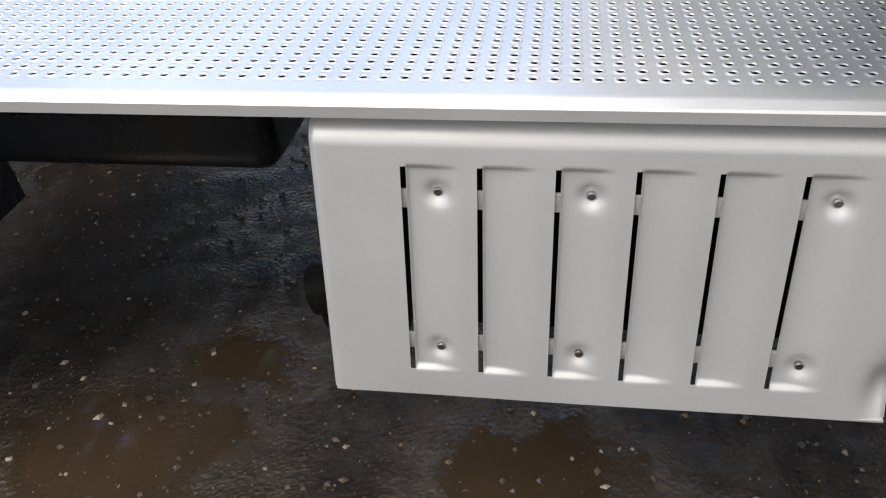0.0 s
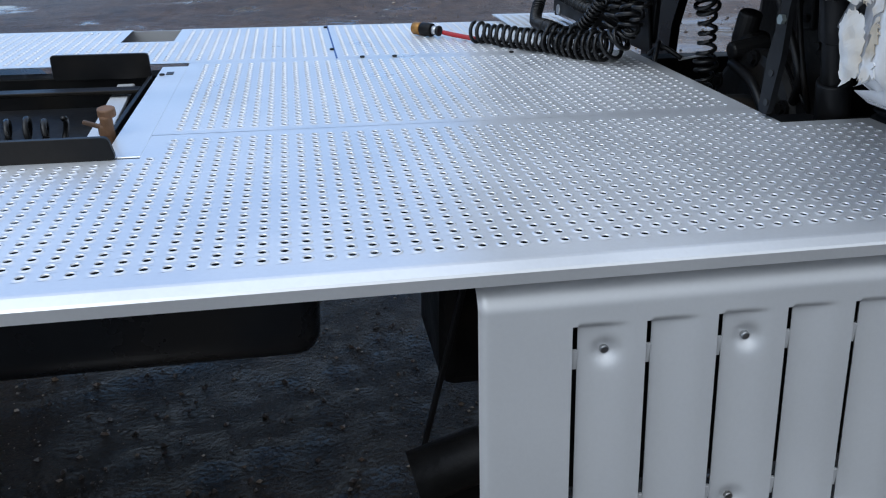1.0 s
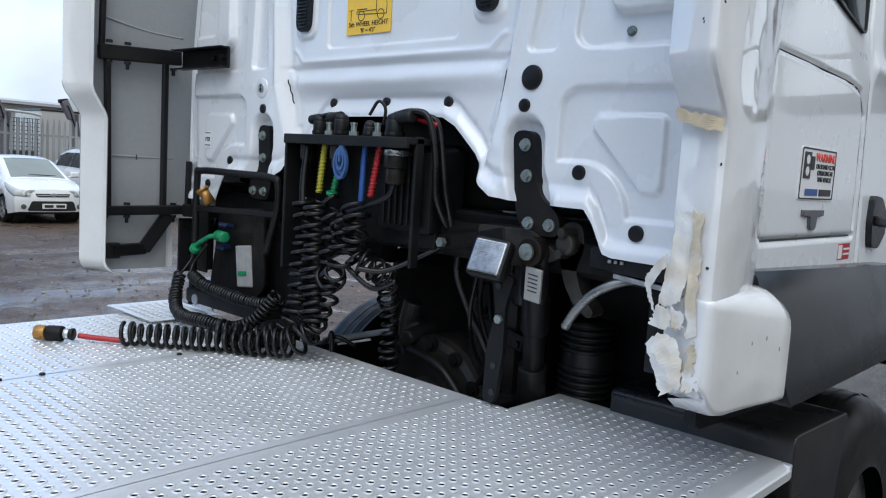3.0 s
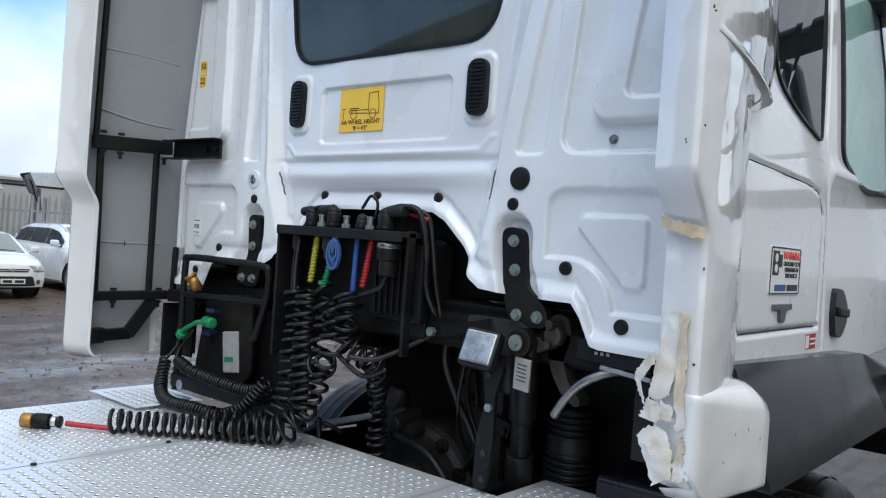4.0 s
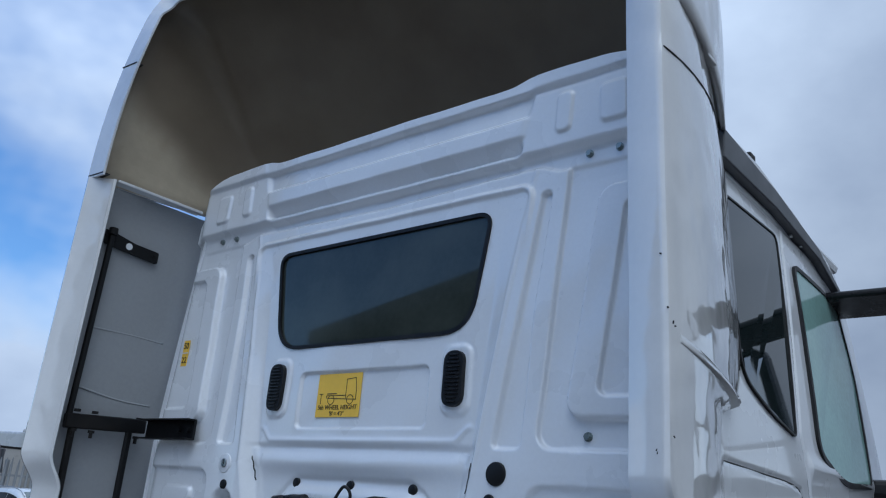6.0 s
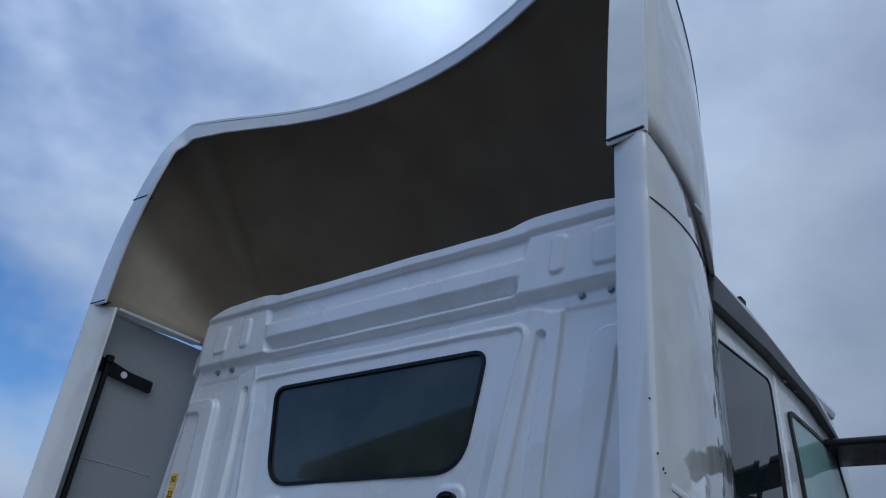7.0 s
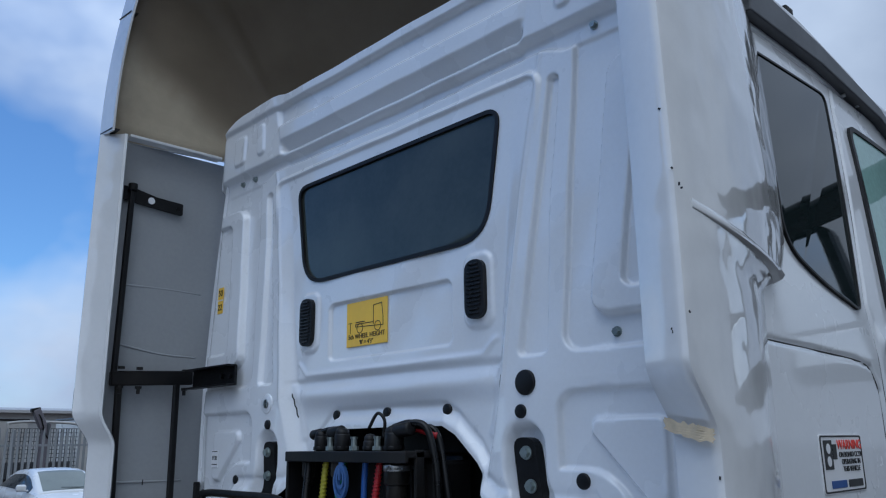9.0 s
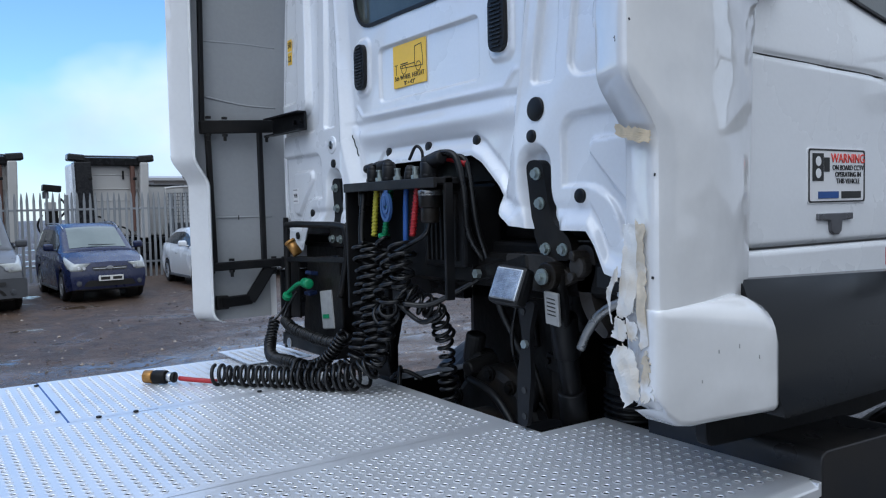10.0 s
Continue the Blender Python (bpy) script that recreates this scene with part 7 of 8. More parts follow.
# ---- the yard beyond ----
M["galv"] = material("galvanised_fence_steel", (0.28, 0.295, 0.31), 0.5, metal=0.4, vary=0.15, scale=3, per_object=0.12)
M["carblue"] = material("dark_blue_car_paint", (0.008, 0.014, 0.056), 0.3, coat=0.4, vary=0.08)
M["carwhite"] = material("white_car_paint", (0.72, 0.74, 0.76), 0.25, coat=0.8, vary=0.03, scale=1.2, dirt=(0.58, 0.57, 0.55), dirt_at=(0.6, 0.9))
M["vanpaint"] = material("dark_grey_van_paint", (0.085, 0.09, 0.10), 0.35, coat=0.4, vary=0.05, scale=1.5)
M["curtain"] = material("grey_curtain_sheet", (0.30, 0.31, 0.33), 0.45, vary=0.08, scale=1.5)
M["vangrey"] = material("grey_van_bumper", (0.07, 0.075, 0.085), 0.5, vary=0.1)
M["screen"] = material("car_window_glass", (0.03, 0.035, 0.04), 0.05, spec=0.5, vary=0.05)
# pale base colour stands in for sky reflected in the windscreens
M["windscreen"] = material("windscreen_painted_reflection", (0.16, 0.19, 0.18), 0.08, spec=0.6, vary=0.15, scale=2)
M["alloy"] = material("alloy_wheel", (0.45, 0.46, 0.48), 0.35, metal=0.8, vary=0.1)
M["plate"] = material("number_plate", (0.72, 0.72, 0.70), 0.4, vary=0.02)
M["headlight"] = material("clear_headlight", (0.42, 0.44, 0.43), 0.12, coat=0.6, vary=0.15, scale=20)
M["cladding"] = material("pale_grey_cladding", (0.42, 0.44, 0.46), 0.55, vary=0.06, scale=0.5, grain=6)
M["cladding2"] = material("grey_roof_sheet", (0.40, 0.41, 0.43), 0.6, vary=0.08, scale=0.5)
M["lorrywhite"] = material("white_lorry_paint", (0.47, 0.465, 0.455), 0.35, coat=0.3, vary=0.06, scale=1.5, dirt=(0.42, 0.40, 0.37), dirt_at=(0.5, 0.85))
M["rust"] = material("rusty_red_pipe", (0.12, 0.06, 0.045), 0.6, vary=0.2)
M["teal"] = material("grey_crane_paint", (0.14, 0.13, 0.15), 0.45, vary=0.15)


def car_wheel(parent, x, y, r, w=0.2):
    """A wheel at a place in the car's own axes (front is -y)."""
    sec = [(0.66, -0.5), (0.72, -0.52), (0.94, -0.46), (1.0, -0.3), (1.0, 0.3), (0.94, 0.46), (0.72, 0.52), (0.66, 0.5)]
    n, k = 32, len(sec)
    verts = [(x + q * w, y + p * r * math.cos(2 * math.pi * i / n), r + p * r * math.sin(2 * math.pi * i / n)) for i in range(n) for p, q in sec]
    faces = [(i * k + j, ((i + 1) % n) * k + j, ((i + 1) % n) * k + j + 1, i * k + j + 1) for i in range(n) for j in range(k - 1)]
    t = mesh_object("wheel", verts, faces, M["rubber"], parent, "", True)
    side = 1 if x > 0 else -1
    part("rim", bm_cyl(r * 0.66, w * 0.5, pose(x, y, r, 0, 90), 28, 0.01), M["vangrey"], t)
    for i in range(10):
        a = 36 * i + (7 if i % 2 else -7)
        part("spoke", bm_box(0.018, 0.028, r * 0.52, pose(x + side * w * 0.40, y, r, a) @ pose(0, 0, r * 0.34), 0.006, 1), M["alloy"], t)
    part("hub", bm_cyl(0.045, 0.03, pose(x + side * w * 0.40, y, r, 0, 90), 16, 0.006), M["alloy"], t)
    part("rim_ring", ring_prism([(y + r * 0.67 * math.cos(2 * math.pi * i / 28), r + r * 0.67 * math.sin(2 * math.pi * i / 28)) for i in range(28)], [(y + r * 0.60 * math.cos(2 * math.pi * i / 28), r + r * 0.60 * math.sin(2 * math.pi * i / 28)) for i in range(28)], "x", x + side * w * 0.30, x + side * w * 0.50), M["alloy"], t)
    return t


def eased(rows, yy, col):
    """A smooth reading of one column of a car's profile rows."""
    ys = [r_[0] for r_ in rows]
    return float(sum(np.interp(min(max(yy + d, ys[0]), ys[-1]), ys, [r_[col] for r_ in rows]) * w for d, w in ((-0.12, 0.12), (-0.06, 0.22), (0.0, 0.32), (0.06, 0.22), (0.12, 0.12))))


def car(name, label, x, y, rz, L, W, H, mat, profile, roof, glass_front, wheel_r, axles, plate_bar, mirror=True, rails=False, grille=True, bumper=None, lamp=(0.40, 0.60, 0.15), intake=(0.40, 0.12, 0.62), bow=0.20):
    """A car from its side profile. profile: (y from the nose, bonnet or belt height, half width); roof: (y, height, half width)."""
    e = thing(name, x, y, gz(y), rz, label, "car" if name != "panel_van" else "van", "parked cars")
    hy = L / 2
    arch = wheel_r + 0.045

    def bent(px, yy, pz):
        """Rounds the nose and the tail in plan and lets the nose lean back."""
        g = abs(px) / (W / 2)
        f = max(0.0, 1 - yy / 0.9) ** 1.3
        b = max(0.0, 1 - (L - yy) / 0.6)
        lean = 0.10 * max(0.0, (pz - 0.50) / 0.35) ** 2 + 0.05 * max(0.0, (0.42 - pz) / 0.2) ** 2
        return (px, yy + f * (bow * g ** 2.6 + lean) - b * 0.12 * g ** 2.4 - hy, pz)

    def half(yy):
        zt, hw = eased(profile, yy, 1), eased(profile, yy, 2)
        zb = 0.22 + 0.05 * max(0.0, 1 - yy / 0.3) + 0.08 * max(0.0, 1 - (L - yy) / 0.3)
        for ay in axles:
            if abs(yy - ay) < arch:
                zb = max(zb, wheel_r + math.sqrt(arch * arch - (yy - ay) ** 2))
        zs = max(zt - 0.11, zb + 0.02)
        return [(0.955 * hw, zb), (0.985 * hw, zb + 0.3 * (zs - zb)), (1.0 * hw, zb + 0.62 * (zs - zb)), (0.99 * hw, zb + 0.86 * (zs - zb)), (0.975 * hw, zs), (0.945 * hw, zs + 0.07), (0.87 * hw, zs + 0.107), (0.5 * hw, zs + 0.13), (0.0, zs + 0.138)]

    stations = sorted(set([round(v, 4) for v in np.linspace(0, L, 46)] + [round(ay + d * arch, 4) for ay in axles for d in (-1.002, -0.998, -0.94, -0.8, -0.5, 0, 0.5, 0.8, 0.94, 0.998, 1.002)]))
    verts, faces = [], []
    for yy in stations:
        h = half(yy)
        verts += [bent(-u, yy, v) for u, v in h] + [bent(u, yy, v) for u, v in h[-2::-1]]
    k = 17
    for i in range(len(stations) - 1):
        faces += [(i * k + j, i * k + j + 1, (i + 1) * k + j + 1, (i + 1) * k + j) for j in range(k - 1)]
    # bowed closing faces at the nose and the tail
    for yy, flip in ((0.0, True), (L, False)):
        h = half(yy)
        o = len(verts)
        for u, v in h:
            verts += [bent(u * (-1 + q / 5), yy, v) for q in range(11)]
        for a in range(len(h) - 1):
            for q in range(10):
                f = (o + a * 11 + q, o + a * 11 + q + 1, o + (a + 1) * 11 + q + 1, o + (a + 1) * 11 + q)
                faces.append(f if flip else f[::-1])
    mesh_object("body", verts, faces, M[mat], e, "", True)
    part("underside", bm_box(W - 0.45, L - 0.5, 0.3, pose(0, 0, 0.37), 0.05), M["ink"], e)

    def belt(yy):
        return eased(profile, yy, 1)

    def cab_half(yy):
        b, hb = belt(yy) - 0.03, eased(profile, yy, 2) * 0.945
        zt, hw = eased(roof, yy, 1), eased(roof, yy, 2)
        zt = max(zt, b + 0.02)
        ze = max(zt - 0.085, b + 0.003)
        return [(hb, b), (hb + (hw - hb) * 0.55, b + (ze - b) * 0.5), (hw, ze), (hw * 0.95, zt - 0.03), (hw * 0.84, zt - 0.004), (hw * 0.45, zt + 0.016), (0.0, zt + 0.022)]

    ry = np.linspace(roof[0][0], roof[-1][0], 40)
    cv, cf = [], []
    for yy in ry:
        h = cab_half(yy)
        cv += [(-u, yy - hy, v) for u, v in h] + [(u, yy - hy, v) for u, v in h[-2::-1]]
    for i in range(len(ry) - 1):
        cf += [(i * 13 + j, i * 13 + j + 1, (i + 1) * 13 + j + 1, (i + 1) * 13 + j) for j in range(12)]
    cf += [tuple(range(13))[::-1], tuple((len(ry) - 1) * 13 + j for j in range(13))]
    mesh_object("cabin", cv, cf, M[mat], e, "", True)

    def pane(nm, ya, yb_, point, nu, nv, material_, lift):
        """A thin glass that follows the cabin: point(y, v) with v from 0 to 1 gives a place and its outward way."""
        top, low = [], []
        for a in range(nu + 1):
            for b in range(nv + 1):
                p, n_ = point(ya + (yb_ - ya) * a / nu, b / nv)
                top.append(Vector(p) + Vector(n_) * lift)
                low.append(Vector(p) - Vector(n_) * 0.012)
        vs = [tuple(p) for p in top + low]
        o = len(top)
        fs = []
        for a in range(nu):
            for b in range(nv):
                c = a * (nv + 1) + b
                fs += [(c, c + 1, c + nv + 2, c + nv + 1), (o + c, o + c + nv + 1, o + c + nv + 2, o + c + 1)]
        rim = [a * (nv + 1) for a in range(nu + 1)] + [nu * (nv + 1) + b for b in range(1, nv + 1)] + [a * (nv + 1) + nv for a in range(nu - 1, -1, -1)] + list(range(nv - 1, 0, -1))
        fs += [(rim[q], rim[(q + 1) % len(rim)], o + rim[(q + 1) % len(rim)], o + rim[q]) for q in range(len(rim))]
        bm = bmesh.new()
        bv = [bm.verts.new(v) for v in vs]
        for f in fs:
            bm.faces.new([bv[q] for q in f])
        bmesh.ops.recalc_face_normals(bm, faces=bm.faces[:])
        return part(nm, bm, M[material_], e)

    def front_slope(yy, v):
        h = cab_half(yy)
        g = -0.90 + 1.80 * v
        us, zs = [p[0] for p in h[::-1]], [p[1] for p in h[::-1]]
        u = abs(g) * h[4][0] * 1.04
        up = (cab_half(yy + 0.03)[4][1] - cab_half(yy - 0.03)[4][1]) / 0.06
        n_ = Vector((0, -up, 1)).normalized()
        return (math.copysign(u, g), yy - hy, float(np.interp(u, us, zs))), n_

    pane("windscreen", glass_front[0][0] + 0.06, glass_front[1][0] + 0.02, front_slope, 8, 10, "windscreen", 0.008)
    part("wiper", bm_box(0.62, 0.014, 0.014, pose(0.1, glass_front[0][0] + 0.10 - hy, cab_half(glass_front[0][0] + 0.10)[6][1] + 0.022, 0, 2, 4), 0.004), M["ink"], e)
    for s in (-1, 1):
        def flank(yy, v, s=s):
            h = cab_half(yy)
            f = 0.10 + 0.84 * v
            (u0, z0), (u1, z1) = h[0], h[2]
            return (s * (u0 + (u1 - u0) * f + 0.002), yy - hy, z0 + (z1 - z0) * f), (s, 0, 0.25)
        ya, yb_ = glass_front[0][0] + 0.36, roof[-1][0] - 0.34
        cuts = np.linspace(ya, yb_, 4 if L > 4.2 else 3)
        for q in range(len(cuts) - 1):
            pane("side_window", cuts[q] + 0.02, cuts[q + 1] - 0.02, flank, 6, 3, "screen", 0.006)
        if mirror:
            my = glass_front[0][0] + 0.42
            part("mirror", bm_join(bm_box(0.22, 0.11, 0.15, pose(s * (eased(profile, my, 2) + 0.10), my - hy, belt(my) + 0.09), 0.05, 3), bm_box(0.12, 0.05, 0.04, pose(s * (eased(profile, my, 2) + 0.0), my - hy, belt(my) + 0.03), 0.015)), M[mat if bumper is None else "vangrey"], e)
        for q in (0.34, 0.64):
            dy = cuts[0] + (cuts[-1] - cuts[0]) * q + 0.25
            if L < 4.2 and q > 0.5:
                continue
            part("door_handle", bm_box(0.03, 0.18, 0.03, pose(s * (eased(profile, dy, 2) + 0.002), dy - hy, belt(dy) - 0.20), 0.012), M[mat], e)
        part("side_sill", bm_box(0.03, axles[1] - axles[0] - 2 * arch - 0.04, 0.07, pose(s * (W / 2 - 0.022), (axles[0] + axles[1]) / 2 - hy, 0.235), 0.02), M["vangrey"], e)
        for ay in axles:
            car_wheel(e, s * (W / 2 - 0.135), ay - hy, wheel_r)
            part("arch_liner", bm_cyl(arch + 0.005, 0.26, pose(s * (W / 2 - 0.31), ay - hy, wheel_r, 0, 90), 28), M["ink"], e)
        # headlight: a lens that wraps from the nose back along the wing
        bm = bmesh.new()
        rows_ = []
        for a in range(9):
            yy = lamp[1] * a / 8
            h = half(yy)
            cut = 1 - (a / 8) ** 1.6
            row = []
            for b in range(5):
                c = 6.0 - (0.4 + 2.3 * cut) * (1 - b / 4) - 0.55 * a / 8
                c0 = min(int(c), 7)
                u = h[c0][0] + (h[c0 + 1][0] - h[c0][0]) * (c - c0)
                v = h[c0][1] + (h[c0 + 1][1] - h[c0][1]) * (c - c0)
                p = bent(s * (u + 0.008), yy, v + 0.006)
                row.append(bm.verts.new((p[0], p[1] - 0.006, p[2])))
            rows_.append(row)
        h = half(0.0)
        face_row = []
        for b in range(5):
            c = 6.0 - 2.7 * (1 - b / 4)
            c0 = min(int(c), 7)
            v = h[c0][1] + (h[c0 + 1][1] - h[c0][1]) * (c - c0)
            p = bent(s * (h[2][0] - lamp[0] * (0.55 + 0.45 * b / 4)), 0.0, v)
            face_row.append(bm.verts.new((p[0], p[1] - 0.012, p[2])))
        rows_.insert(0, face_row)
        for a in range(len(rows_) - 1):
            for b in range(4):
                bm.faces.new((rows_[a][b], rows_[a][b + 1], rows_[a + 1][b + 1], rows_[a + 1][b]))
        bmesh.ops.recalc_face_normals(bm, faces=bm.faces[:])
        bmesh.ops.solidify(bm, geom=bm.faces[:], thickness=0.012)
        hl = part("headlight", bm, M["headlight"], e, "", True)
        for q in (0.42, 0.66):
            lp = bent(s * (h[2][0] - lamp[0] * q), 0.0, h[4][1] + 0.01)
            part("lamp_bowl", bm_cyl(0.036, 0.02, pose(lp[0], lp[1] - 0.016, lp[2], 80, 0, s * 20), 16, 0.006), M["alloy"], hl)
        fp = bent(s * (W / 2 - 0.26), 0.0, 0.40)
        part("fog_lamp", bm_join(bm_cyl(0.055, 0.02, pose(fp[0], fp[1], fp[2], 90, 0, s * 20), 18, 0.006), bm_cyl(0.036, 0.03, pose(fp[0], fp[1] - 0.004, fp[2], 90, 0, s * 20), 18, 0.006)), M["vangrey"], e)
        if rails:
            bpts = [(s * (W / 2 - 0.28), yy - hy, eased(roof, yy, 1) + 0.028) for yy in np.linspace(1.7, L - 0.6, 10)]
            tube("roof_rail", bpts, 0.011, M["alloy"], e, "", 6)

    def front_plate(nm, outline, off, material_, parent=None):
        """A shallow piece let into the bowed nose: outline in x and height."""
        xs = [p[0] for p in outline]
        bm = bm_prism(outline, "y", 0.0, 0.04)
        bmesh.ops.bisect_plane(bm, geom=bm.verts[:] + bm.edges[:] + bm.faces[:], plane_co=(0, 0, 0), plane_no=(1, 0, 0))
        for c in (-0.5, 0.5):
            bmesh.ops.bisect_plane(bm, geom=bm.verts[:] + bm.edges[:] + bm.faces[:], plane_co=(c * max(xs), 0, 0), plane_no=(1, 0, 0))
        for v in bm.verts:
            p = bent(v.co.x, 0.0, v.co.z)
            v.co.y = p[1] - off + v.co.y
        return part(nm, bm, M[material_], parent or e)

    zn = half(0.0)[4][1]
    if grille:
        front_plate("grille", rounded([(-0.34, zn - 0.035), (0.34, zn - 0.035), (0.38, zn + 0.035), (-0.38, zn + 0.035)], 0.02, 3), 0.012, "ink")
        front_plate("grille_trim", [(-0.34, zn - 0.004), (0.34, zn - 0.004), (0.345, zn + 0.008), (-0.345, zn + 0.008)], 0.018, "alloy")
        bp = bent(0, 0, zn + 0.012)
        part("badge", bm_cyl(0.05, 0.03, pose(0, bp[1] - 0.012, zn + 0.012, 90) @ Matrix.Diagonal((1.4, 0.75, 1, 1)), 20, 0.006), M["alloy"], e)
    c, hgt, fw = intake[0], intake[1] / 2, W * intake[2] / 2
    front_plate("lower_intake", rounded([(-fw, c - hgt), (fw, c - hgt), (fw * 0.84, c + hgt), (-fw * 0.84, c + hgt)], 0.045, 4), 0.014, "ink")
    front_plate("bumper_lip", [(-W * 0.40, 0.262), (W * 0.40, 0.262), (W * 0.40, 0.285), (-W * 0.40, 0.285)], 0.016, "ink")
    if bumper:
        front_plate("bumper", rounded([(-W * 0.49, 0.29), (W * 0.49, 0.29), (W * 0.49, 0.66), (-W * 0.49, 0.66)], 0.05, 4), 0.03, bumper)
        front_plate("bumper_slot", rounded([(-W * 0.3, 0.54), (W * 0.3, 0.54), (W * 0.3, 0.60), (-W * 0.3, 0.60)], 0.02, 3), 0.036, "ink")
    p = part("number_plate", bm_box(0.52, 0.02, 0.112, pose(0, bent(0, 0, plate_bar)[1] - 0.045, plate_bar), 0.004, 1), M["plate"], e)
    for k in range(2):
        part("plate_bar", bm_box(0.19, 0.004, 0.06, pose(-0.12 + 0.25 * k, bent(0, 0, plate_bar)[1] - 0.057, plate_bar)), M["ink"], p)
    return e


# blue people carrier, white hatchback, white estate, grey-fronted van
car("people_carrier", "dark blue people carrier parked facing the truck", 2.04, 17.3, 1.5, 4.4, 1.79, 1.63, "carblue",
    [(0.0, 0.80, 0.78), (0.10, 0.84, 0.83), (0.35, 0.92, 0.87), (1.05, 1.04, 0.89), (2.2, 1.04, 0.895), (3.8, 1.06, 0.89), (4.3, 1.0, 0.85), (4.4, 0.8, 0.8)],
    [(0.95, 1.03, 0.80), (1.75, 1.52, 0.70), (2.2, 1.61, 0.70), (3.6, 1.60, 0.69), (4.15, 1.45, 0.68), (4.35, 1.05, 0.78)], ((1.0, 1.05, 0.74), (1.78, 1.52, 0.62)), 0.32, (0.85, 3.55), 0.50, rails=True).scale = (0.93, 0.96, 0.99)
car("hatchback", "small white hatchback parked by the fence", 5.12, 18.0, 0, 3.95, 1.72, 1.48, "carwhite",
    [(0.0, 0.76, 0.76), (0.12, 0.80, 0.80), (0.40, 0.88, 0.85), (1.0, 0.99, 0.86), (2.4, 1.03, 0.86), (3.5, 1.08, 0.85), (3.85, 1.02, 0.82), (3.95, 0.8, 0.80)],
    [(0.82, 0.96, 0.78), (1.70, 1.41, 0.64), (2.15, 1.48, 0.62), (3.0, 1.45, 0.60), (3.55, 1.32, 0.60), (3.88, 1.05, 0.72)], ((0.86, 0.98, 0.70), (1.72, 1.41, 0.56)), 0.30, (0.78, 3.27), 0.42, lamp=(0.40, 0.62, 0.13), intake=(0.42, 0.22, 0.62), bow=0.26).scale = (0.96, 0.96, 0.965)
car("estate_car", "large white estate car parked by the fence", 7.86, 19.1, 1, 4.7, 1.80, 1.68, "carwhite",
    [(0.0, 0.92, 0.78), (0.10, 0.95, 0.82), (0.4, 1.02, 0.88), (1.15, 1.10, 0.90), (2.6, 1.13, 0.90), (4.1, 1.16, 0.89), (4.6, 1.10, 0.86), (4.7, 0.85, 0.84)],
    [(1.05, 1.08, 0.82), (1.9, 1.58, 0.70), (2.4, 1.66, 0.70), (3.8, 1.64, 0.69), (4.4, 1.50, 0.68), (4.62, 1.14, 0.80)], ((1.1, 1.10, 0.76), (1.95, 1.58, 0.62)), 0.36, (0.92, 3.6), 0.60, rails=True, bow=0.24)
car("panel_van", "dark grey panel van with dull bumper facing the truck", -0.55, 16.8, 2, 5.0, 1.92, 1.98, "vanpaint",
    [(0.0, 0.92, 0.86), (0.08, 0.96, 0.90), (0.35, 1.05, 0.93), (0.95, 1.16, 0.95), (2.2, 1.2, 0.955), (4.6, 1.2, 0.955), (4.95, 1.1, 0.93), (5.0, 0.8, 0.9)],
    [(0.9, 1.15, 0.86), (1.75, 1.82, 0.78), (2.2, 1.93, 0.80), (4.7, 1.93, 0.80), (4.95, 1.8, 0.8), (4.98, 1.2, 0.86)], ((0.95, 1.18, 0.80), (1.75, 1.80, 0.68)), 0.34, (0.9, 3.9), 0.52, bumper="vangrey", bow=0.14)

# palisade fence along the far side of the yard
FY = 21.0
fence = thing("palisade_fence", 3.0, FY, gz(FY), 0, "grey galvanised palisade fence along the yard edge", "fence")


def pale_mesh():
    o = [(-0.034, 0.0), (0.034, 0.0), (0.034, 2.14), (0.018, 2.30), (0.006, 2.36), (-0.006, 2.36), (-0.018, 2.30), (-0.034, 2.14)]
    bm = bm_prism(o, "y", -0.012, 0.0)
    for v in bm.verts:
        if abs(v.co.x) < 0.02:
            v.co.y -= 0.012
    me = bpy.data.meshes.new("pale")
    bm.to_mesh(me)
    bm.free()
    me.materials.append(M["galv"])
    return me


pm = pale_mesh()
fx = -6.0
rnd = random.Random(3)
while fx < 26:
    o = new("pale", pm)
    o.parent = fence
    o.location = (fx - 3.0, -0.05, 0.04 + rnd.uniform(-0.015, 0.015))
    o.rotation_euler = (0, rnd.uniform(-0.008, 0.008), 0)
    fx += 0.152
for z in (0.45, 1.95):
    part("rail", bm_box(32, 0.05, 0.055, pose(7, 0.0, z), 0.006), M["galv"], fence)
for k in range(12):
    part("post", bm_box(0.10, 0.06, 2.35, pose(-9 + k * 2.75, 0.07, 1.17), 0.004), M["galv"], fence)


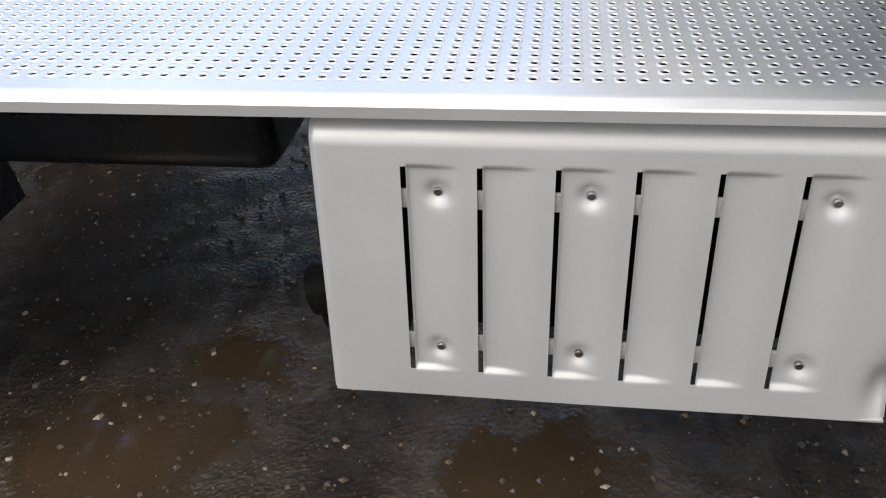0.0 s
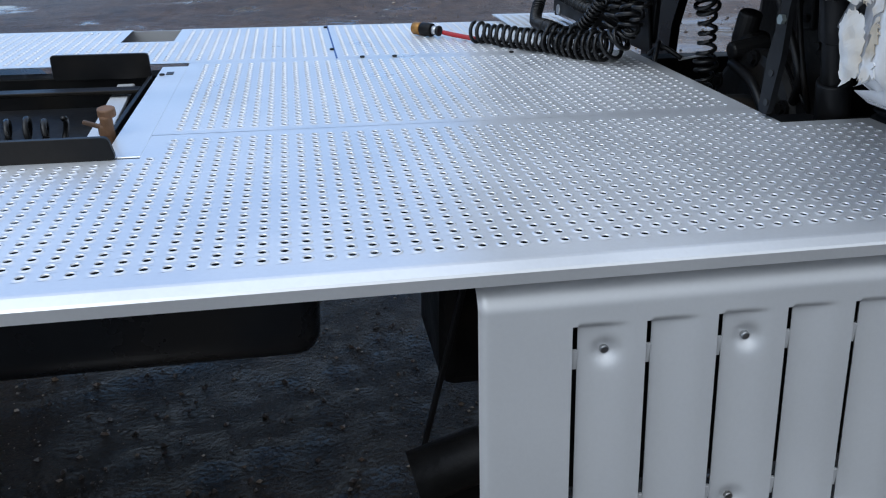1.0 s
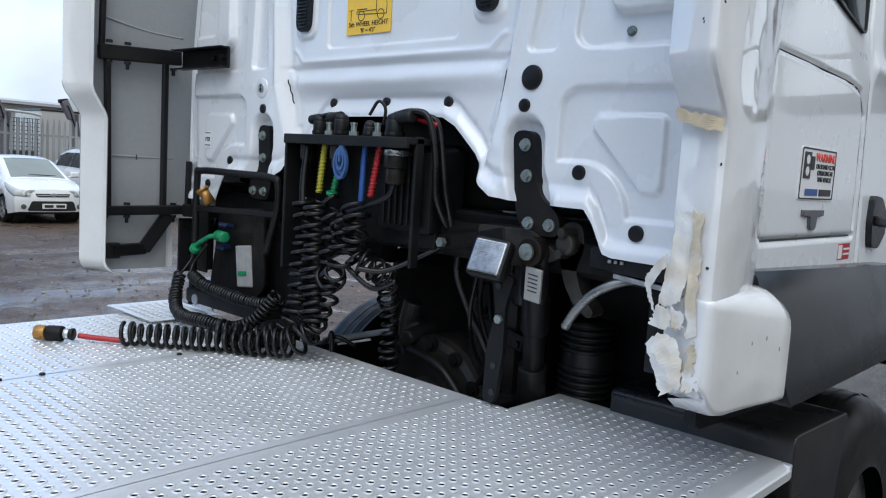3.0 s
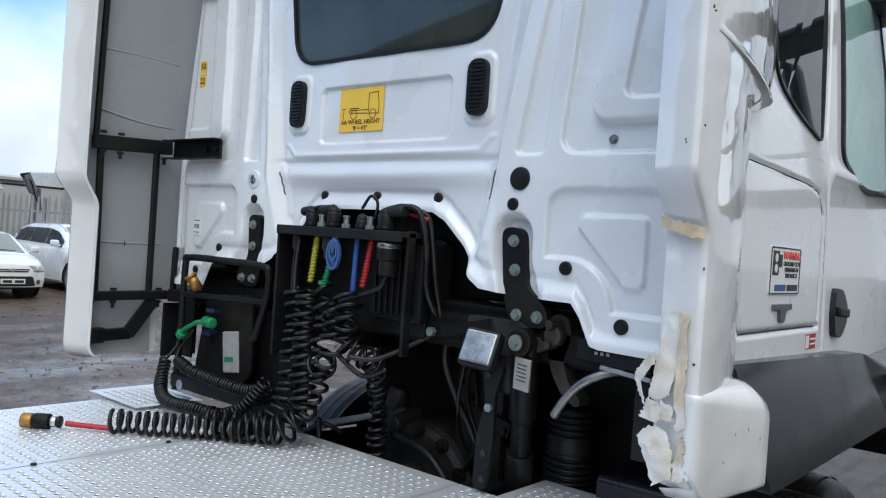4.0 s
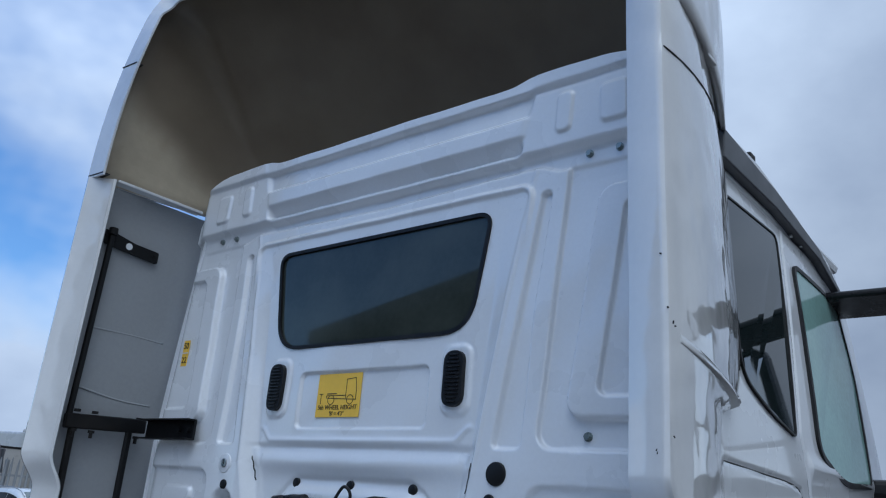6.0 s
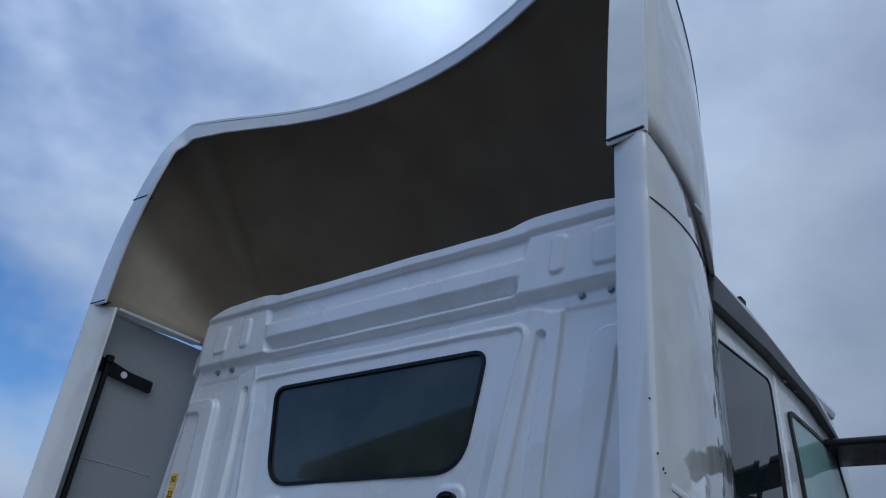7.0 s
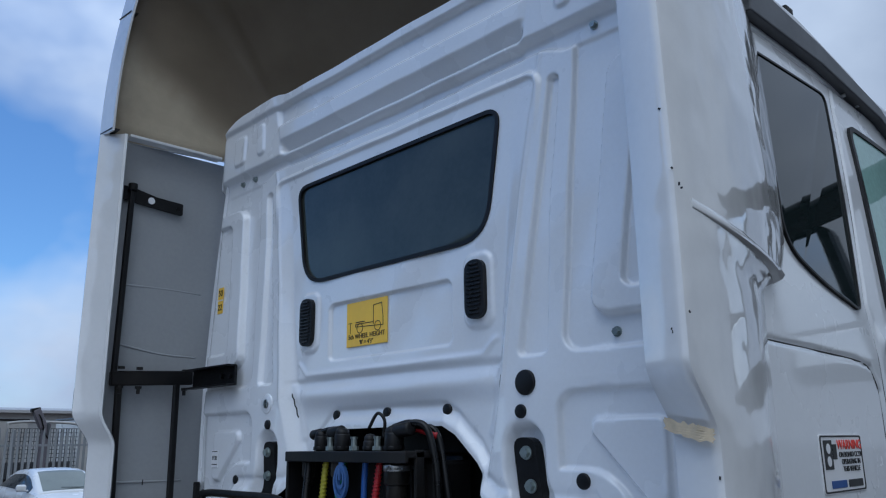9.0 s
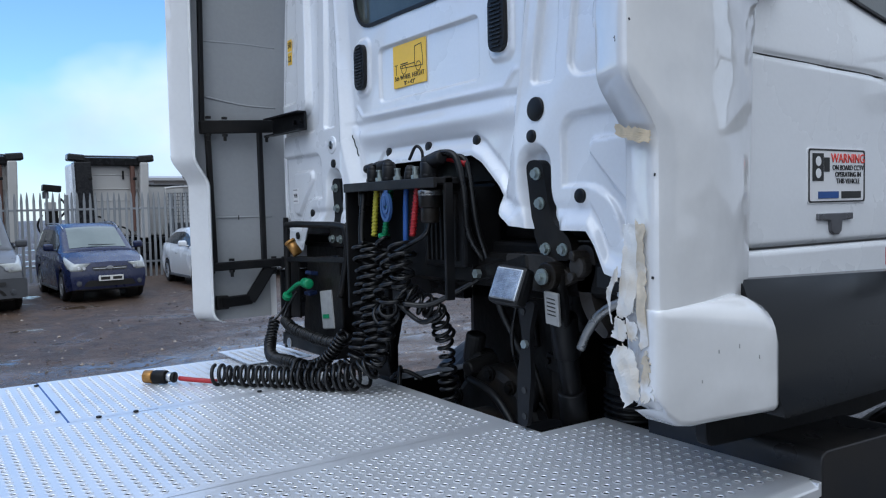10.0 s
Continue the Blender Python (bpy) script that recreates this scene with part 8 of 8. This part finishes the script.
# lorries behind the fence
def lorry(x, y, w, z_top, label, dark, rz=0.0):
    e = thing("lorry", x, y, gz(y), rz, label, "lorry", "lorries behind the fence")
    h = z_top - gz(y)
    trim = M["plastic" if dark else "lorrywhite"]
    cw = w * 0.86
    part("cab", bm_box(cw, 1.9, h - 1.32, pose(0, 0.6, 1.1 + (h - 1.32) / 2), 0.08, 3), M["lorrywhite"], e)
    for z in (h - 1.42, h - 1.06, h - 0.62):
        part("wall_bead", bm_box(cw * 0.76, 0.03, 0.035, pose(0.06, -0.355, z), 0.012), M["lorrywhite"], e)
    for s in (-1, 1):
        fw = (0.48 if s < 0 else 0.26) if dark else 0.16
        part("side_fairing", bm_box(fw, 0.55, h - 1.25, pose(s * (cw / 2 - fw / 2 + 0.05), -0.42, 1.02 + (h - 1.25) / 2, 0, s * 1.5), 0.04), trim if s < 0 else M["lorrywhite"], e)
        if dark:
            part("fairing_hinge", bm_box(0.10, 0.06, 0.09, pose(s * (cw / 2 - 0.36), -0.70, h - 0.75), 0.015), M["black"], e)
        t = part("wheel", bm_cyl(0.5, 0.3, pose(s * (w / 2 - 0.3), 0.6, 0.5, 0, 90), 28, 0.04), M["rubber"], e)
        part("rim", bm_cyl(0.29, 0.31, pose(s * (w / 2 - 0.3), 0.6, 0.5, 0, 90), 24, 0.02), M["alloy"], t)
    d = part("roof_deflector", bm_box(cw * 0.98, 0.5, 0.26 if dark else 0.14, pose(0, -0.34, h - 0.20, 6), 0.05), trim, e)
    part("deflector_lip", bm_box(cw * 0.92, 0.10, 0.05, pose(0, -0.62, h - 0.06), 0.02), M["vangrey" if dark else "lorrywhite"], d)
    if dark:
        for s in (-1, 1):
            part("deflector_wing", bm_box(0.50, 0.45, 0.22, pose(s * (w / 2 - 0.16), -0.45, h - 0.11, 0, s * -5), 0.05), trim, d)
    part("chassis", bm_box(0.9, 3.0, 0.3, pose(0, -1.4, 0.8), 0.02), M["black"], e)
    part("exhaust", bm_cyl(0.075, h - 1.6, pose(cw * 0.31, -0.50, 1.25 + (h - 1.6) / 2), 14, 0.01), M["rust" if dark else "black"], e)
    part("hose_hook", bm_box(0.05, 0.06, 0.28, pose(cw * 0.18, -0.40, h - 0.62), 0.015), M["black"], e)
    for k in range(3):
        tube("air_line", [(-0.45 + 0.25 * k + 0.42 * math.cos(a * math.pi / 10) * (0.6 + 0.2 * k), -0.62 - 0.05 * k, 1.12 + (0.62 - 0.16 * k) * math.sin(a * math.pi / 10)) for a in range(11)], 0.028, M["hose"], e, "", 8)
    part("fuel_tank", bm_box(0.5, 1.0, 0.5, pose(-w / 2 + 0.3, -1.2, 0.7), 0.08), M["oily"], e)
    return e


lorry(4.05, 24.6, 2.35, 3.50, "white lorry cab with black fairings seen from behind", True)
lorry(0.35, 24.6, 2.35, 3.50, "white lorry cab with black fairings seen from behind", True)
lorry(-3.2, 24.8, 2.35, 3.5, "white lorry cab with black fairings seen from behind", True)
lorry(11.3, 27.0, 2.4, 3.45, "white lorry cab parked behind the fence", False, 12)
lorry(15.4, 26.5, 2.4, 3.7, "white lorry cab parked behind the fence", False, 10)


def crane(x, y, top):
    e = thing("loader_crane", x, y, gz(y), 0, "folded dark loader crane behind the fence", "crane")
    h = top - gz(y)
    part("mast", bm_box(0.20, 0.26, h - 0.40, pose(0.05, 0, (h - 0.40) / 2, 0, 3), 0.03), M["teal"], e)
    part("boom", bm_box(0.22, 0.24, 0.62, pose(-0.10, 0, h - 0.28, 0, -26), 0.03), M["teal"], e)
    part("ram", bm_cyl(0.04, 0.7, pose(0.16, -0.15, h - 0.75, 0, -8), 12), M["vangrey"], e)
    part("head", bm_box(0.26, 0.22, 0.12, pose(-0.24, 0, h - 0.02, 0, -12), 0.03), M["black"], e)
    tube("hose", [(-0.18 + 0.05 * a, -0.15, h - 0.15 - 0.11 * a + 0.06 * math.sin(a)) for a in range(8)], 0.022, M["hose"], e, "", 8)
    return e


def equipment_post(x, y, top):
    e = thing("equipment_post", x, y, gz(y), 0, "dark equipment post with a box head and looped hose", "post")
    h = top - gz(y)
    part("post", bm_box(0.30, 0.3, h * 0.8, pose(0, 0, h * 0.4), 0.03), M["lorrywhite"], e)
    part("housing", bm_box(0.34, 0.3, 0.7, pose(0.02, -0.05, h - 1.15), 0.04), M["oily"], e)
    part("head", bm_box(0.52, 0.34, 0.20, pose(0.05, 0, h - 0.14, 0, 6), 0.03), M["black"], e)
    part("bracket", bm_box(0.16, 0.2, 0.22, pose(-0.12, 0, h - 0.34), 0.02), M["vangrey"], e)
    tube("hose", [(0.26 + 0.16 * math.sin(a * 0.5), -0.16, h - 0.45 - 0.09 * a) for a in range(13)], 0.03, M["hose"], e, "", 8)
    tube("hose", [(-0.25 - 0.14 * math.sin(a * 0.35), -0.16, h - 0.95 - 0.07 * a) for a in range(10)], 0.03, M["hose"], e, "", 8)


equipment_post(2.35, 24.6, 2.62)
crane(6.60, 24.0, 2.86)


def headboard(x, y, w, top):
    """A lorry's headboard of expanded mesh in a bent tube frame."""
    e = thing("mesh_headboard", x, y, gz(y), 0, "grey mesh headboard of a flatbed lorry behind the fence", "headboard")
    h = top - gz(y)
    tube("frame", smooth_path([(-w / 2, 0, 0.9), (-w / 2, 0, h - 0.25), (-w / 2 + 0.12, 0, h - 0.03), (0, 0, h), (w / 2 - 0.12, 0, h - 0.06), (w / 2, 0, h - 0.28), (w / 2, 0, 0.9)], 8), 0.04, M["lorrywhite"], e, "", 8)
    for k in range(26):
        part("mesh_bar", bm_box(0.02, 0.015, h - 1.2, pose(-w / 2 + 0.10 + k * (w - 0.2) / 25, 0.02, 1.0 + (h - 1.2) / 2)), M["vangrey"], e)
    for k in range(12):
        part("mesh_bar", bm_box(w - 0.1, 0.015, 0.02, pose(0, 0.0, 1.1 + k * (h - 1.3) / 11)), M["vangrey"], e)
    part("bulkhead", bm_box(w - 0.1, 0.05, 0.9, pose(0, 0.3, 1.0), 0.02), M["vangrey"], e)
    part("deck", bm_box(w + 0.2, 3.4, 0.14, pose(0, 1.8, 0.95), 0.02), M["black"], e)
    for sx in (-1, 1):
        part("wheel", bm_cyl(0.48, 0.28, pose(sx * (w / 2 - 0.2), 1.0, 0.48, 0, 90), 26, 0.04), M["rubber"], e)
    return e


headboard(6.8, 24.4, 2.1, 2.50)
crane(8.62, 24.1, 2.95)


def trailer(x0, x1, y, z0, z1, label, mat="lorrywhite"):
    e = thing("trailer", (x0 + x1) / 2, y, gz(y), 0, label, "trailer")
    part("box", bm_box(x1 - x0, 2.4, z1 - z0, pose(0, 0, (z0 + z1) / 2 - gz(y)), 0.04), M[mat], e)
    part("roof_edge", bm_box(x1 - x0 + 0.05, 2.45, 0.07, pose(0, 0, z1 - gz(y)), 0.02), M["plastic"], e)
    part("chassis", bm_box(x1 - x0, 1.0, 0.3, pose(0, 0, z0 - gz(y) - 0.2), 0.02), M["black"], e)
    for k in range(3):
        part("wheel", bm_cyl(0.5, 2.3, pose(-1.0 + k * 1.2, 0, 0.5, 0, 90, 90), 24, 0.04), M["rubber"], e)
    return e


trailer(4.8, 6.75, 27.0, 0.9, 2.60, "low white trailer behind the fence")
trailer(8.35, 10.3, 27.0, 0.9, 2.66, "low white trailer behind the fence")

# warehouse beyond
wh = thing("warehouse", 47.5, 62, gz(62), 0, "long pale grey warehouse with a low roof", "building")
part("wall", bm_box(65, 20, 4.0, pose(-2.5, 0, 2.0)), M["cladding"], wh)
for k in range(60):
    part("cladding_rib", bm_box(0.12, 0.06, 3.7, pose(-29.5 + k, -10.03, 2.0)), M["cladding"], wh)
part("roof", bm_prism([(-10.7, 3.95), (10.7, 3.95), (10.7, 4.12), (0, 4.72), (-10.7, 4.12)], "x", -36, 31), M["cladding2"], wh)
part("doorway", bm_box(5, 0.1, 4.2, pose(-8, -10.05, 2.1)), M["vangrey"], wh)
# sheds and trailers behind the camera's back, which the paint and glass reflect
wh3 = thing("warehouse", -8, -48, gz(-48), 0, "grey shed on the near side of the yard", "building")
part("wall", bm_box(70, 14, 6.0, pose(0, 0, 3.0)), M["cladding"], wh3)
part("roof", bm_prism([(-36, 5.9), (36, 5.9), (36, 6.2), (0, 8.0), (-36, 6.2)], "y", -7.4, 7.4), M["cladding2"], wh3)

wh4 = thing("warehouse", -18.2, 7.5, gz(7.5), 109, "dark open-fronted shed across the yard", "building")
part("wall", bm_box(15.8, 12, 6.2, pose(0, 0, 3.1)), M["ink"], wh4)
part("roof", bm_prism([(-8.2, 6.6), (8.2, 6.6), (8.2, 7.0), (-8.2, 7.0)], "y", -6.8, 6.8), M["vangrey"], wh4)
for s in (-1, 1):
    part("fascia", bm_box(15.9, 0.2, 0.45, pose(0, s * 6.1, 5.5)), M["vangrey"], wh4)
# unseen trailers added to block low sky and tone the near side's reflections
trailer(-14, -2, -15.5, 1.0, 3.9, "pale grey box trailer, unseen, added to shape reflections", "cladding")
trailer(2.5, 15, -14.0, 1.0, 3.9, "grey curtain trailer, unseen, added to shape reflections", "curtain")

# loose stones near the truck
def stones():
    rnd = random.Random(11)
    verts, faces = [], []
    base = [(1, 0, 0), (-1, 0, 0), (0, 1, 0), (0, -1, 0), (0, 0, 1), (0, 0, -1)]
    tri = [(0, 2, 4), (2, 1, 4), (1, 3, 4), (3, 0, 4), (2, 0, 5), (1, 2, 5), (3, 1, 5), (0, 3, 5)]
    for i in range(14500):
        x, y = rnd.uniform(-3.0, 1.2), rnd.uniform(-1.6, 3.0)
        r = 0.0018 + 0.011 * rnd.random() ** 6
        if i >= 9500:
            x, y = rnd.uniform(-0.5, 7.5), 3.0 + 13.0 * rnd.random() ** 1.3
            r = 0.006 + 0.024 * rnd.random() ** 5
        k = len(verts)
        a = rnd.uniform(0, 6.28)
        for bx, by, bz in base:
            q = r * rnd.uniform(0.7, 1.3)
            px, py = bx * q * 1.2, by * q * 0.9
            verts.append((x + px * math.cos(a) - py * math.sin(a), y + px * math.sin(a) + py * math.cos(a), gz(y) + float(ground_h(x, y)) + 0.001 + bz * q * 0.7))
        faces += [(k + p, k + q, k + s_) for p, q, s_ in tri]
    m = bpy.data.materials.new("mixed_gravel")
    m.use_nodes = True
    n, l = m.node_tree.nodes, m.node_tree.links
    g = n.new("ShaderNodeNewGeometry")
    ramp = n.new("ShaderNodeValToRGB")
    e = ramp.color_ramp.elements
    e[0].color, e[1].color = (0.05, 0.04, 0.035, 1), (0.42, 0.36, 0.30, 1)
    e[0].position = 0.35
    mid = ramp.color_ramp.elements.new(0.8)
    mid.color = (0.13, 0.09, 0.06, 1)
    l.new(g.outputs["Random Per Island"], ramp.inputs["Fac"])
    l.new(ramp.outputs["Color"], n["Principled BSDF"].inputs["Base Color"])
    n["Principled BSDF"].inputs["Roughness"].default_value = 0.35
    return tagged(mesh_object("gravel", verts, faces, m), "loose wet gravel stones on the mud", "gravel", kind="stuff")


stones()
